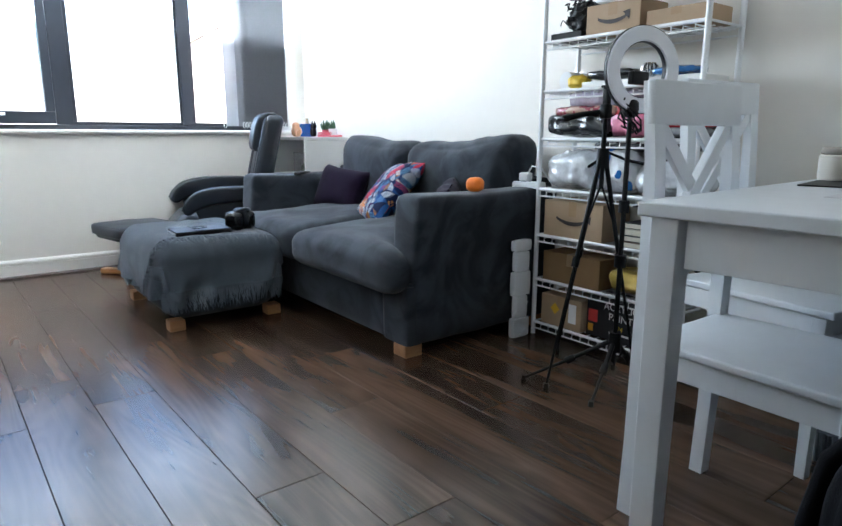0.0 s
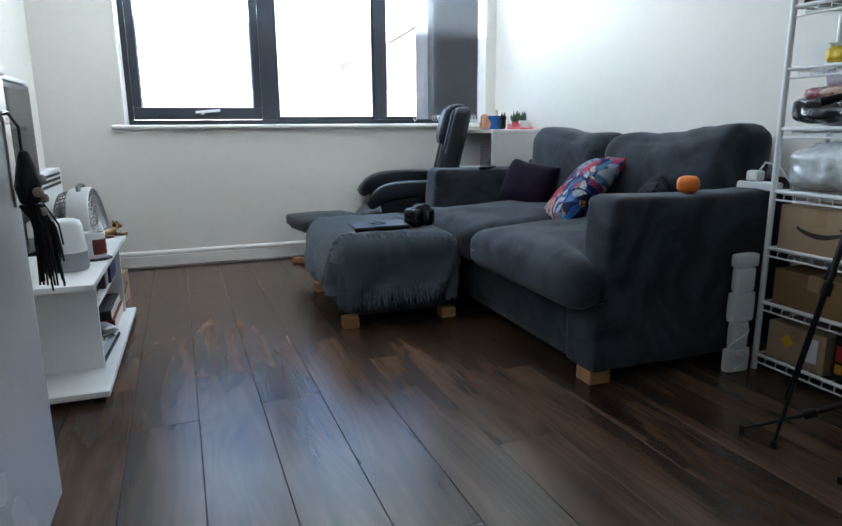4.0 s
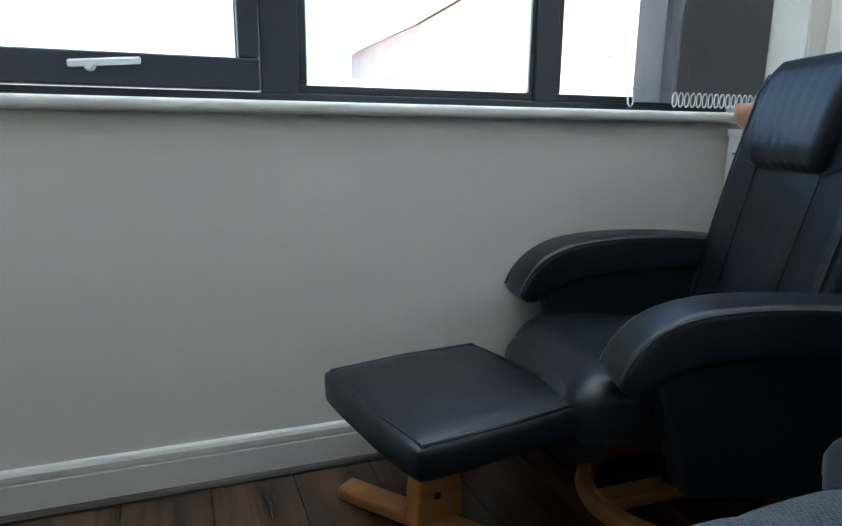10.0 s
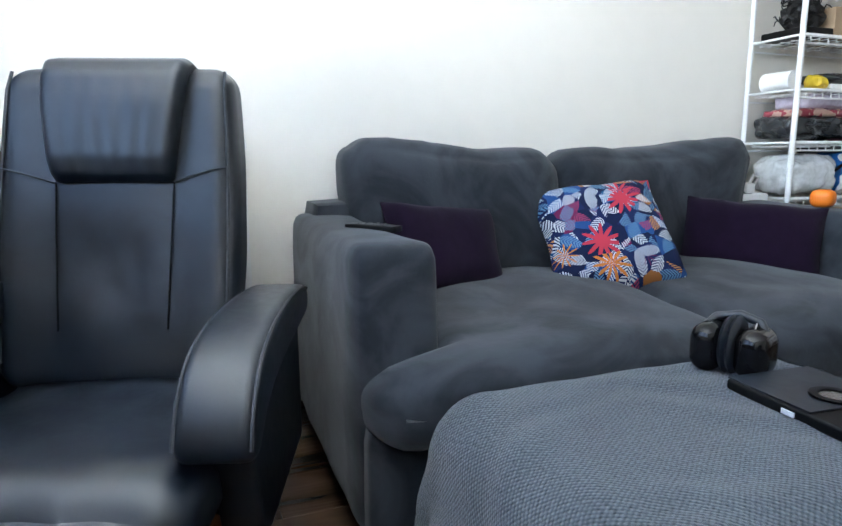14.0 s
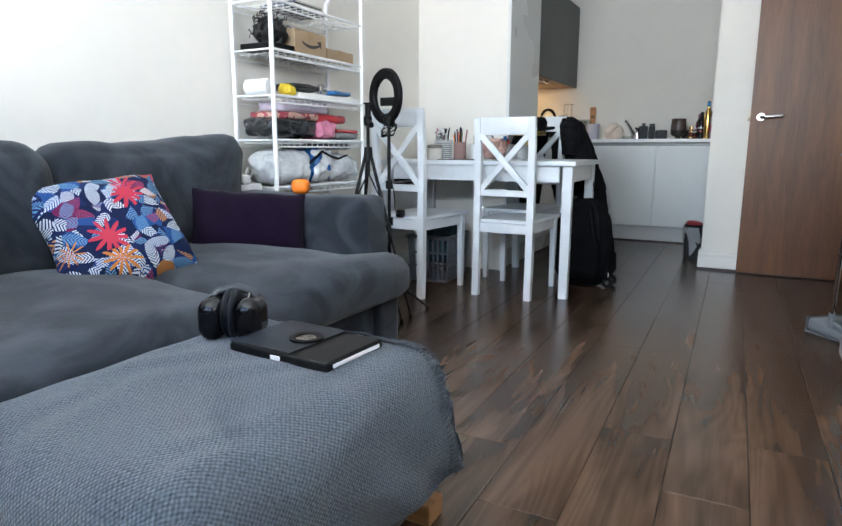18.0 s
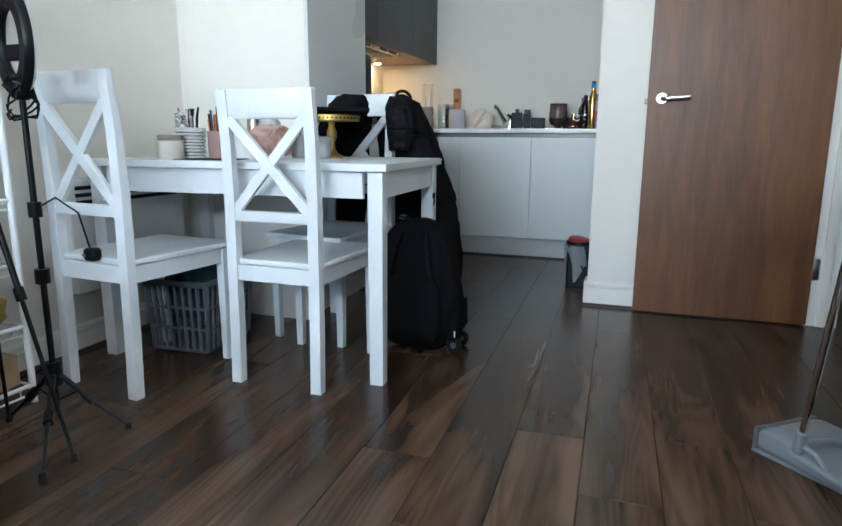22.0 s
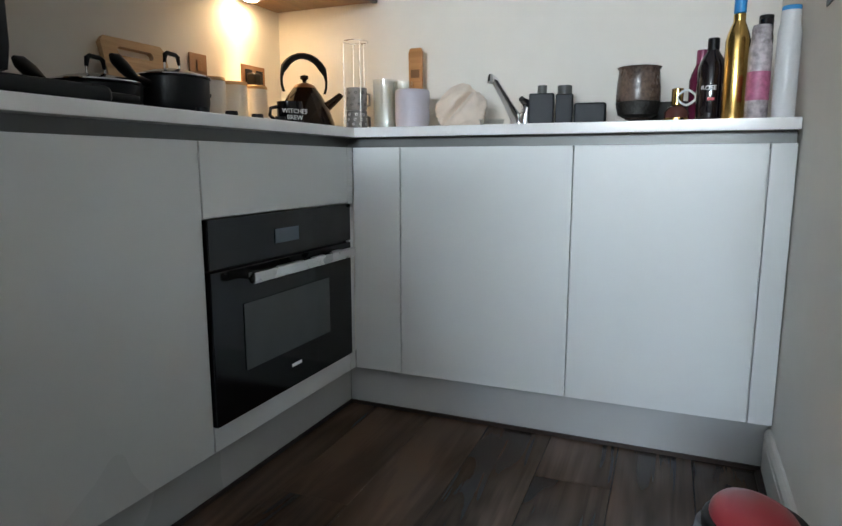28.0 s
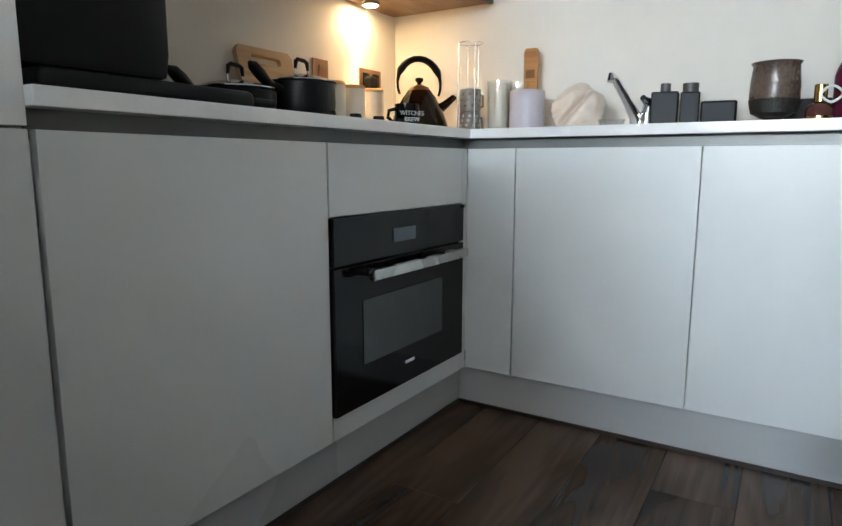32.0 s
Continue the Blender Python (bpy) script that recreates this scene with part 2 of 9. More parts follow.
def brushed(name, dark, light, rough, patch, sheen=0.0, spec=0.3, crease=0.0, grain=200.0, grain_bump=0.15, soft=0.22, rough_vary=0.1):
    """Suede or leather: patches where the surface is brushed or worn lighter, soft creases and a fine grain."""
    m = bpy.data.materials.new(name)
    m.use_nodes = True
    n, l = m.node_tree.nodes, m.node_tree.links
    p = n["Principled BSDF"]
    p.inputs["Sheen Weight"].default_value, p.inputs["Specular IOR Level"].default_value = sheen, spec
    co = n.new("ShaderNodeTexCoord")

    def tex(scale, detail, distort):
        t = n.new("ShaderNodeTexNoise")
        t.inputs["Scale"].default_value, t.inputs["Detail"].default_value, t.inputs["Distortion"].default_value = scale, detail, distort
        l.new(co.outputs["Object"], t.inputs["Vector"])
        return t.outputs["Fac"]

    broad, fine, cre = tex(patch, 4.0, 1.6), tex(grain, 4.0, 0.0), tex(patch * 3.2, 5.0, 2.4)
    mr = n.new("ShaderNodeMapRange")
    mr.interpolation_type = "SMOOTHSTEP"
    mr.inputs["From Min"].default_value, mr.inputs["From Max"].default_value = 0.5 - soft, 0.5 + soft
    l.new(broad, mr.inputs["Value"])
    mx = n.new("ShaderNodeMix")
    mx.data_type = "RGBA"
    mx.inputs["A"].default_value, mx.inputs["B"].default_value = (*dark, 1), (*light, 1)
    l.new(mr.outputs["Result"], mx.inputs["Factor"])
    l.new(mx.outputs["Result"], p.inputs["Base Color"])
    rr = n.new("ShaderNodeMapRange")
    rr.inputs["From Min"].default_value, rr.inputs["From Max"].default_value = 0.3, 0.7
    rr.inputs["To Min"].default_value, rr.inputs["To Max"].default_value = rough - rough_vary, min(1.0, rough + rough_vary)
    l.new(cre, rr.inputs["Value"])
    l.new(rr.outputs["Result"], p.inputs["Roughness"])
    b1 = n.new("ShaderNodeBump")
    b1.inputs["Strength"].default_value, b1.inputs["Distance"].default_value = crease, 0.012
    l.new(cre, b1.inputs["Height"])
    b2 = n.new("ShaderNodeBump")
    b2.inputs["Strength"].default_value, b2.inputs["Distance"].default_value = grain_bump, 0.002
    l.new(fine, b2.inputs["Height"])
    l.new(b1.outputs["Normal"], b2.inputs["Normal"])
    l.new(b2.outputs["Normal"], p.inputs["Normal"])
    return m


def glass(name, color=(1, 1, 1), rough=0.0, alpha=0.2):
    """Thin clear glass or film: mostly see-through with a mirror-like gloss on it."""
    m = bpy.data.materials.new(name)
    m.use_nodes = True
    n, l = m.node_tree.nodes, m.node_tree.links
    out = n["Material Output"]
    n.remove(n["Principled BSDF"])
    tr = n.new("ShaderNodeBsdfTransparent")
    tr.inputs["Color"].default_value = (*color, 1)
    gl = n.new("ShaderNodeBsdfGlossy")
    gl.inputs["Roughness"].default_value = max(rough, 0.02)
    mx = n.new("ShaderNodeMixShader")
    fr = n.new("ShaderNodeLayerWeight")
    fr.inputs["Blend"].default_value = 0.5
    cu = n.new("ShaderNodeMath")
    cu.operation, cu.inputs[1].default_value = "POWER", 5.0
    l.new(fr.outputs["Facing"], cu.inputs[0])
    sc = n.new("ShaderNodeMath")
    sc.operation, sc.inputs[1].default_value = "MULTIPLY_ADD", 0.6
    sc.inputs[2].default_value = alpha * 0.2
    l.new(cu.outputs[0], sc.inputs[0])
    l.new(sc.outputs[0], mx.inputs[0])
    l.new(tr.outputs[0], mx.inputs[1])
    l.new(gl.outputs[0], mx.inputs[2])
    l.new(mx.outputs[0], out.inputs["Surface"])
    return m


def glow(name, color, strength):
    m = bpy.data.materials.new(name)
    m.use_nodes = True
    p = m.node_tree.nodes["Principled BSDF"]
    p.inputs["Base Color"].default_value = (*color, 1)
    p.inputs["Emission Color"].default_value = (*color, 1)
    p.inputs["Emission Strength"].default_value = strength
    return m


WALL = mat("wall_paint", (0.80, 0.765, 0.705), 0.75, vary=0.025, scale=5, bump=0.05, bump_scale=220)
CEIL = mat("ceiling_paint", (0.82, 0.815, 0.8), 0.8, vary=0.02, scale=4)
TRIM = mat("trim_gloss", (0.80, 0.775, 0.73), 0.32, vary=0.03, scale=7)
FLOORBASE = mat("underlay_dark", (0.012, 0.009, 0.008), 0.8)
PLANK = smoked_plank("dark_laminate")
FRAME = mat("anthracite_frame", (0.028, 0.032, 0.042), 0.38, vary=0.08, scale=6, bump=0.03, bump_scale=400)
PANE = glass("window_glass")
DOORWOOD = wood("walnut_veneer", (0.072, 0.0235, 0.0070), (0.205, 0.078, 0.0245), 0.42, along=2, stretch=9.0, scale=0.9, per=0.0, bump=0.04, ring=0.12)
# greyer than the doors: the recess's shade is put into the plinth colour
PLINTH = mat("satin_shaded_plinth", (0.46, 0.465, 0.46), 0.3, vary=0.03, scale=5)
STEEL = mat("brushed_steel", (0.62, 0.61, 0.59), 0.28, 1.0, vary=0.06, scale=30)
CHROME = mat("chrome", (0.75, 0.75, 0.76), 0.08, 1.0, vary=0.02)
WHITEWOOD = mat("white_painted_wood", (0.71, 0.735, 0.76), 0.35, vary=0.05, scale=6, bump=0.04, bump_scale=90)
WHITEMEL = mat("white_melamine", (0.80, 0.79, 0.77), 0.4, vary=0.03, scale=5)
WIRE = mat("white_coated_wire", (0.82, 0.82, 0.82), 0.35, vary=0.03)
SOFA = brushed("grey_suede", (0.0140, 0.0172, 0.0232), (0.038, 0.044, 0.055), 0.88, 4.0, sheen=0.16, spec=0.2, crease=0.06, grain=160.0, soft=0.14, rough_vary=0.06)
# blue cast in both leather tones stands in for reflected window sky
LEATHER = brushed("black_leather", (0.0034, 0.0060, 0.0112), (0.0066, 0.0115, 0.0200), 0.39, 5.0, spec=0.6, crease=0.03, grain=320.0, grain_bump=0.05, rough_vary=0.03)
WORN = mat("worn_leather_edge", (0.032, 0.036, 0.042), 0.6, vary=0.6, scale=40)
BLACK = mat("black_plastic", (0.0035, 0.0035, 0.0042), 0.42, vary=0.2, scale=12, spec=0.22)
GLOSSBLACK = mat("gloss_black", (0.004, 0.004, 0.005), 0.10, vary=0.1, scale=10, spec=0.35)
BLACKCLOTH = mat("black_nylon", (0.004, 0.004, 0.005), 0.85, vary=0.2, scale=14, bump=0.25, bump_scale=300, spec=0.1)
FITTED = mat("white_gloss_cabinet", (0.70, 0.71, 0.70), 0.29, vary=0.008, scale=3, spec=0.5)
GREYUNIT = mat("dark_grey_cabinet", (0.075, 0.078, 0.076), 0.45, vary=0.05, scale=5)
QUARTZ = mat("white_worktop", (0.83, 0.82, 0.81), 0.22, vary=0.03, scale=40)
CARD = mat("brown_cardboard", (0.40, 0.28, 0.175), 0.8, vary=0.07, scale=9, bump=0.06, bump_scale=120)
BEECH = wood("orange_beech", (0.33, 0.13, 0.035), (0.55, 0.26, 0.09), 0.4, along=0, stretch=9, scale=2.0, per=1.0, bump=0.05)
# far walls: outdoor glare is put into these paled base colours
BRICK = mat("haze_paled_brick_far", (0.76, 0.63, 0.55), 0.85, vary=0.15, scale=6)
PALEWALL = mat("haze_paled_render_far", (0.78, 0.77, 0.75), 0.85, vary=0.08, scale=3)
TARMAC = mat("roof_felt", (0.45, 0.44, 0.42), 0.9, vary=0.1, scale=2)


# ---- mesh helpers ----
def bm_box(x0, x1, y0, y1, z0, z1, bev=0.0, seg=2):
    bm = bmesh.new()
    bmesh.ops.create_cube(bm, size=1.0)
    for v in bm.verts:
        v.co = Vector((x0 if v.co.x < 0 else x1, y0 if v.co.y < 0 else y1, z0 if v.co.z < 0 else z1))
    if bev:
        bmesh.ops.bevel(bm, geom=bm.edges[:], offset=bev, segments=seg, affect="EDGES", profile=0.5)
    return bm


def bm_add(bm, other, m=None):
    """Joins a second shape into bm."""
    me = bpy.data.meshes.new("tmp")
    if m is not None:
        other.transform(m)
    other.to_mesh(me)
    other.free()
    bm.from_mesh(me)
    bpy.data.meshes.remove(me)
    return bm


def bm_cyl(r0, r1, z0, z1, n=20, m=None, caps=True, bev=0.0):
    bm = bmesh.new()
    bmesh.ops.create_cone(bm, cap_ends=caps, segments=n, radius1=r0, radius2=r1, depth=z1 - z0)
    bmesh.ops.translate(bm, vec=(0, 0, (z0 + z1) / 2), verts=bm.verts)
    if bev:
        bmesh.ops.bevel(bm, geom=[e for e in bm.edges if abs(e.verts[0].co.z - e.verts[1].co.z) < 1e-6], offset=bev, segments=2, affect="EDGES", profile=0.5)
    if m is not None:
        bm.transform(m)
    return bm


def bm_rod(a, b, r, r2=None, n=10):
    a, b = Vector(a), Vector(b)
    d = b - a
    m = Matrix.Translation(a) @ d.to_track_quat("Z", "Y").to_matrix().to_4x4()
    return bm_cyl(r, r if r2 is None else r2, 0, d.length, n, m)


def bm_tube(pts, r, n=8, closed=False):
    """A bent rod through the points."""
    bm = bmesh.new()
    pts = [Vector(p) for p in pts]
    rings = []
    k = len(pts)
    side = None
    for i, p in enumerate(pts):
        if closed:
            d = pts[(i + 1) % k] - pts[i - 1]
        else:
            d = pts[min(i + 1, k - 1)] - pts[max(i - 1, 0)]
        d.normalize()
        if side is None:
            side = d.orthogonal().normalized()
        side = (side - d * side.dot(d)).normalized()
        up = d.cross(side)
        rr = r[i] if isinstance(r, (list, tuple)) else r
        rings.append([bm.verts.new(p + side * math.cos(2 * math.pi * j / n) * rr + up * math.sin(2 * math.pi * j / n) * rr) for j in range(n)])
    for i in range(k if closed else k - 1):
        A, B = rings[i], rings[(i + 1) % k]
        for j in range(n):
            bm.faces.new((A[j], A[(j + 1) % n], B[(j + 1) % n], B[j]))
    if not closed:
        bm.faces.new(rings[0][::-1])
        bm.faces.new(rings[-1])
    return bm


def bm_lathe(profile, n=28, m=None):
    """A turned shape from (radius, height) pairs."""
    bm = bmesh.new()
    rings = []
    for r, z in profile:
        if r < 1e-5:
            rings.append([bm.verts.new((0, 0, z))])
        else:
            rings.append([bm.verts.new((r * math.cos(2 * math.pi * j / n), r * math.sin(2 * math.pi * j / n), z)) for j in range(n)])
    for A, B in zip(rings, rings[1:]):
        for j in range(n):
            a0, a1, b0, b1 = A[j % len(A)], A[(j + 1) % len(A)], B[j % len(B)], B[(j + 1) % len(B)]
            f = [v for i, v in enumerate((a0, a1, b1, b0)) if v not in (a0, a1, b1, b0)[:i]]
            if len(f) > 2:
                bm.faces.new(f)
    if m is not None:
        bm.transform(m)
    return bm


def bm_prism(poly, lo, hi, axis=2, bev=0.0, seg=2):
    """A flat outline given thickness along an axis (0, 1 or 2)."""
    bm = bmesh.new()

    def at(p, h):
        return {0: (h, p[0], p[1]), 1: (p[0], h, p[1]), 2: (p[0], p[1], h)}[axis]
    A = [bm.verts.new(at(p, lo)) for p in poly]
    B = [bm.verts.new(at(p, hi)) for p in poly]
    k = len(poly)
    bm.faces.new(A[::-1])
    bm.faces.new(B)
    for i in range(k):
        bm.faces.new((A[i], A[(i + 1) % k], B[(i + 1) % k], B[i]))
    bmesh.ops.recalc_face_normals(bm, faces=bm.faces)
    if bev:
        bmesh.ops.bevel(bm, geom=bm.edges[:], offset=bev, segments=seg, affect="EDGES", profile=0.5)
    return bm


def bm_soft(x0, x1, y0, y1, z0, z1, n=8, fat=0.18, bulge=0.0, wob=0.0, seed=0):
    """A padded block: a rounded box with swollen faces and a slightly uneven surface."""
    bm = bmesh.new()
    bmesh.ops.create_cube(bm, size=2.0)
    bmesh.ops.subdivide_edges(bm, edges=bm.edges[:], cuts=n, use_grid_fill=True)
    sx, sy, sz = (x1 - x0) / 2, (y1 - y0) / 2, (z1 - z0) / 2
    rad = min(sx, sy, sz) * 2 * fat
    for v in bm.verts:
        c = v.co.copy()
        p = Vector((c.x * sx, c.y * sy, c.z * sz))
        core = Vector((max(-sx + rad, min(sx - rad, p.x)), max(-sy + rad, min(sy - rad, p.y)), max(-sz + rad, min(sz - rad, p.z))))
        d = p - core
        if d.length > 1e-6:
            p = core + d.normalized() * rad
        if bulge:
            p.x += bulge * (1 - c.y ** 2) * (1 - c.z ** 2) * c.x
            p.y += bulge * (1 - c.x ** 2) * (1 - c.z ** 2) * c.y
            p.z += bulge * (1 - c.x ** 2) * (1 - c.y ** 2) * c.z
        if wob:
            p += noise.noise_vector(p * 7 + Vector((seed * 5.3, 1, 2))) * wob
        v.co = p + Vector(((x0 + x1) / 2, (y0 + y1) / 2, (z0 + z1) / 2))
    return bm


def flatten_big_faces(me):
    """Normals weighted by area, so that a large flat face between rounded edges stays flat."""
    sharp = {e.index for e in me.edges if e.use_edge_sharp}
    if sharp:
        return
    acc = [Vector() for _ in me.vertices]
    for f in me.polygons:
        for i in f.vertices:
            acc[i] += f.normal * f.area
    me.normals_split_custom_set_from_vertices([a.normalized() if a.length > 0 else Vector((0, 0, 1)) for a in acc])


def mesh_of(name, bm, material, smooth=True):
    me = bpy.data.meshes.new(name)
    bmesh.ops.recalc_face_normals(bm, faces=bm.faces)
    bm.to_mesh(me)
    bm.free()
    for mm in (material if isinstance(material, (list, tuple)) else [material]):
        me.materials.append(mm)
    if smooth:
        me.polygons.foreach_set("use_smooth", [True] * len(me.polygons))
        me.set_sharp_from_angle(angle=radians(50))
        if 20 < len(me.polygons) < 400:
            flatten_big_faces(me)
    return me


def part(name, bm, material, parent, label="", smooth=True):
    ob = new(name, mesh_of(name, bm, material, smooth))
    ob.parent = parent
    if label:
        ob["label"] = label
    return ob


GROUP = Matrix.Identity(4)      # where the group of things that is being built stands
TALL = Matrix.Diagonal((1, 1, 1.045, 1))


def thing(name, label, category, at=(0, 0, 0), rz=0.0, group="", kind=""):
    ob = new(name)
    ob.empty_display_size = 0.05
    ob.matrix_world = GROUP @ pose(*at, 0, 0, rz)
    return tagged(ob, label, category, group, kind)


def solid(name, bm, material, label, category, at=(0, 0, 0), rz=0.0, group="", kind="", smooth=True):
    ob = new(name, mesh_of(name, bm, material, smooth))
    ob.matrix_world = GROUP @ pose(*at, 0, 0, rz)
    return tagged(ob, label, category, group, kind)


# ---- the room: plan in metres; x runs along the window wall, y towards the window ----
XE, XW, XWD, YN, YS = 3.15, 0.15, 0.30, 4.745, -2.31
YP, XP = -0.53, 1.25               # end wall beside the kitchen: its face to the room, its face to the kitchen
XC, YC0, YC1 = 2.47, -0.405, 0.215   # tall cabinet between dining end and kitchen
H = 2.40


def wall(name, x0, x1, y0, y1, z0=0.0, z1=H, label="off-white painted plaster wall"):
    return solid(name, bm_box(x0, x1, y0, y1, z0, z1), WALL, label, "wall", kind="structure", smooth=False)


wall("wall_east", XE, XE + 0.12, YS - 0.12, YN + 0.35)
wall("wall_west", XW - 0.12, XW, 0.97, YN + 0.35)
wall("wall_west_stub", XWD - 0.14, XWD, 0.40, 0.97)
wall("wall_west_return", XW - 0.12, XWD - 0.14, 0.85, 0.97)
wall("wall_south", XP - 0.14, XE, YS - 0.12, YS)
wall("wall_kitchen_side", XP - 0.14, XP, YS, YP - 0.12)
wall("wall_end", XWD - 0.14, XP + 0.03, YP - 0.12, YP)
wall("wall_over_door", XWD - 0.14, XWD, YP, 0.40, 2.06, H)
wall("wall_over_cabinet", XC + 0.03, XE, YC0, YC1, 2.22, H)
wall("wall_north_left", XW, WIN_X0, YN, YN + 0.35)
wall("wall_north_right", WIN_X1, XE, YN, YN + 0.35)
wall("wall_north_below", WIN_X0, WIN_X1, YN, YN + 0.35, 0, 0.884)
wall("wall_north_above", WIN_X0, WIN_X1, YN, YN + 0.35, 1.045 * WIN_Z1, H)
wall("wall_hall_back", -1.10, -1.0, -1.6, 0.97)
wall("wall_hall_north", -1.0, XW - 0.12, 0.85, 0.97)
wall("wall_hall_south", -1.0, XP - 0.14, -1.72, -1.6)
solid("ceiling", bm_box(-1.2, XE + 0.12, YS - 0.12, YN + 0.35, H, H + 0.1), CEIL, "plain white painted ceiling", "ceiling", kind="structure", smooth=False)
floor = solid("floor", bm_prism([(-1.0, -1.6), (XP - 0.14, -1.6), (XP - 0.14, YS), (XE, YS), (XE, YN), (XW, YN), (XW, 0.85), (-1.0, 0.85)], -0.10, -0.006), FLOORBASE, "dark brown wood-effect laminate floor", "floor", kind="structure", smooth=False)


def skirting(name, a, b, inward, h=0.10, d=0.016):
    """A moulded skirting board from a to b (plan points) with a groove and a rounded top, and a dark scotia strip at its foot."""
    a, b, n = Vector((*a, 0)), Vector((*b, 0)), Vector((*inward, 0))
    prof = [(0, 0), (d, 0), (d, h - 0.034), (d - 0.004, h - 0.031), (d, h - 0.027), (d, h - 0.012), (d - 0.005, h - 0.003), (d - 0.010, h), (0, h)]
    bm = bmesh.new()
    rings = [[bm.verts.new(p + n * o + Vector((0, 0, z))) for o, z in prof] for p in (a, b)]
    k = len(prof)
    for i in range(k):
        bm.faces.new((rings[0][i], rings[0][(i + 1) % k], rings[1][(i + 1) % k], rings[1][i]))
    bm.faces.new(rings[0][::-1])
    bm.faces.new(rings[1])
    ob = solid(name, bm, TRIM, "white gloss painted skirting board", "skirting", kind="structure", smooth=False)
    sc = bmesh.new()
    prof2 = [(d, 0), (d + 0.014, 0), (d + 0.013, 0.006), (d + 0.007, 0.012), (d, 0.016)]
    rings = [[sc.verts.new(p + n * o + Vector((0, 0, z))) for o, z in prof2] for p in (a, b)]
    for i in range(5):
        sc.faces.new((rings[0][i], rings[0][(i + 1) % 5], rings[1][(i + 1) % 5], rings[1][i]))
    part("floor_edging", sc, DARKSTRIP, ob, "dark brown edging strip", smooth=False)
    return ob


DARKSTRIP = mat("dark_brown_strip", (0.035, 0.02, 0.015), 0.45, vary=0.2, scale=20)
skirting("baseboard_north", (XW, YN), (XE, YN), (0, -1), 0.115)
skirting("baseboard_east", (XE, YC1), (XE, YN - 0.02), (-1, 0), 0.115)
skirting("baseboard_west", (XW, 0.97), (XW, YN - 0.02), (1, 0), 0.115)
skirting("baseboard_stub", (XWD, 0.40), (XWD, 0.97), (1, 0), 0.13)
skirting("baseboard_end", (XWD, YP), (XP + 0.046, YP), (0, 1), 0.13)
skirting("baseboard_kitchen", (XP, -1.74), (XP, YP - 0.12), (1, 0), 0.13)
part("baseboard_return", bm_box(XP + 0.03, XP + 0.046, YP - 0.12, YP, 0, 0.13, 0.003), TRIM, bpy.data.objects["baseboard_end"])

# window
GROUP = TALL
win = thing("window_1", "anthracite grey aluminium window over a white sill", "window", kind="structure")
FY0, FY1 = 5.025, 5.085
part("window_frame", bm_add(bm_add(bm_box(WIN_X0, WIN_X1, FY0, FY1, WIN_Z0, 0.905, 0.004), bm_box(WIN_X0, WIN_X1, FY0, FY1, WIN_Z1 - 0.05, WIN_Z1, 0.004)),
     bm_add(bm_box(WIN_X0, 0.645, FY0, FY1, 0.905, WIN_Z1 - 0.05, 0.004), bm_box(3.03, WIN_X1, FY0, FY1, 0.905, WIN_Z1 - 0.05, 0.004))), FRAME, win)
part("mullion", bm_box(1.475, 1.575, FY0 - 0.003, FY1, 0.905, WIN_Z1 - 0.05, 0.004), FRAME, win)
part("mullion", bm_box(2.297, 2.372, FY0 - 0.003, FY1, 0.905, WIN_Z1 - 0.05, 0.004), FRAME, win)
sash = part("opening_sash", bm_add(bm_add(bm_box(0.648, 1.472, FY0 - 0.018, FY1 - 0.02, 0.908, 0.985, 0.006), bm_box(0.648, 1.472, FY0 - 0.018, FY1 - 0.02, 2.02, 2.09, 0.006)),
     bm_add(bm_box(0.648, 0.700, FY0 - 0.018, FY1 - 0.02, 0.985, 2.02, 0.006), bm_box(1.418, 1.472, FY0 - 0.018, FY1 - 0.02, 0.985, 2.02, 0.006))), FRAME, win)
for a, b, z0 in ((1.575, 2.297, 0.905), (2.372, 3.03, 0.905)):
    bead = bm_add(bm_box(a, b, FY0 + 0.008, FY0 + 0.03, z0, z0 + 0.022, 0.003), bm_box(a, a + 0.022, FY0 + 0.008, FY0 + 0.03, z0 + 0.022, 2.09, 0.003))
    part("glazing_bead", bm_add(bead, bm_box(b - 0.016, b, FY0 + 0.008, FY0 + 0.03, z0 + 0.022, 2.09, 0.003)), FRAME, win)
for a, b, z0 in ((0.694, 1.424, 0.980), (1.590, 2.285, 0.920), (2.385, 3.035, 0.920)):
    pane = part("pane", bm_box(a, b, FY0 + 0.032, FY0 + 0.036, z0, 2.095), PANE, win, smooth=False)
    pane.visible_shadow = False
for a, z0 in ((0.7, 0.985), (1.597, 0.927), (2.391, 0.927)):
    for dx in ((0.0,) if a > 1 else (0.0, 0.714)):
        part("spacer_bar", bm_box(a + dx, a + dx + 0.005, FY0 + 0.026, FY0 + 0.031, z0, 2.02), STEEL, win, "bright glazing spacer", smooth=False)
part("spacer_bar", bm_box(2.274, 2.280, FY0 + 0.004, FY0 + 0.030, 0.93, 2.02), STEEL, win, "bright glazing spacer", smooth=False)
hd = bm_cyl(0.014, 0.012, 0, 0.012, 16, pose(1.075, FY0 - 0.018, 0.952, 90, 0, 0))
bm_add(hd, bm_box(1.030, 1.19, FY0 - 0.045, FY0 - 0.034, 0.945, 0.962, 0.005))
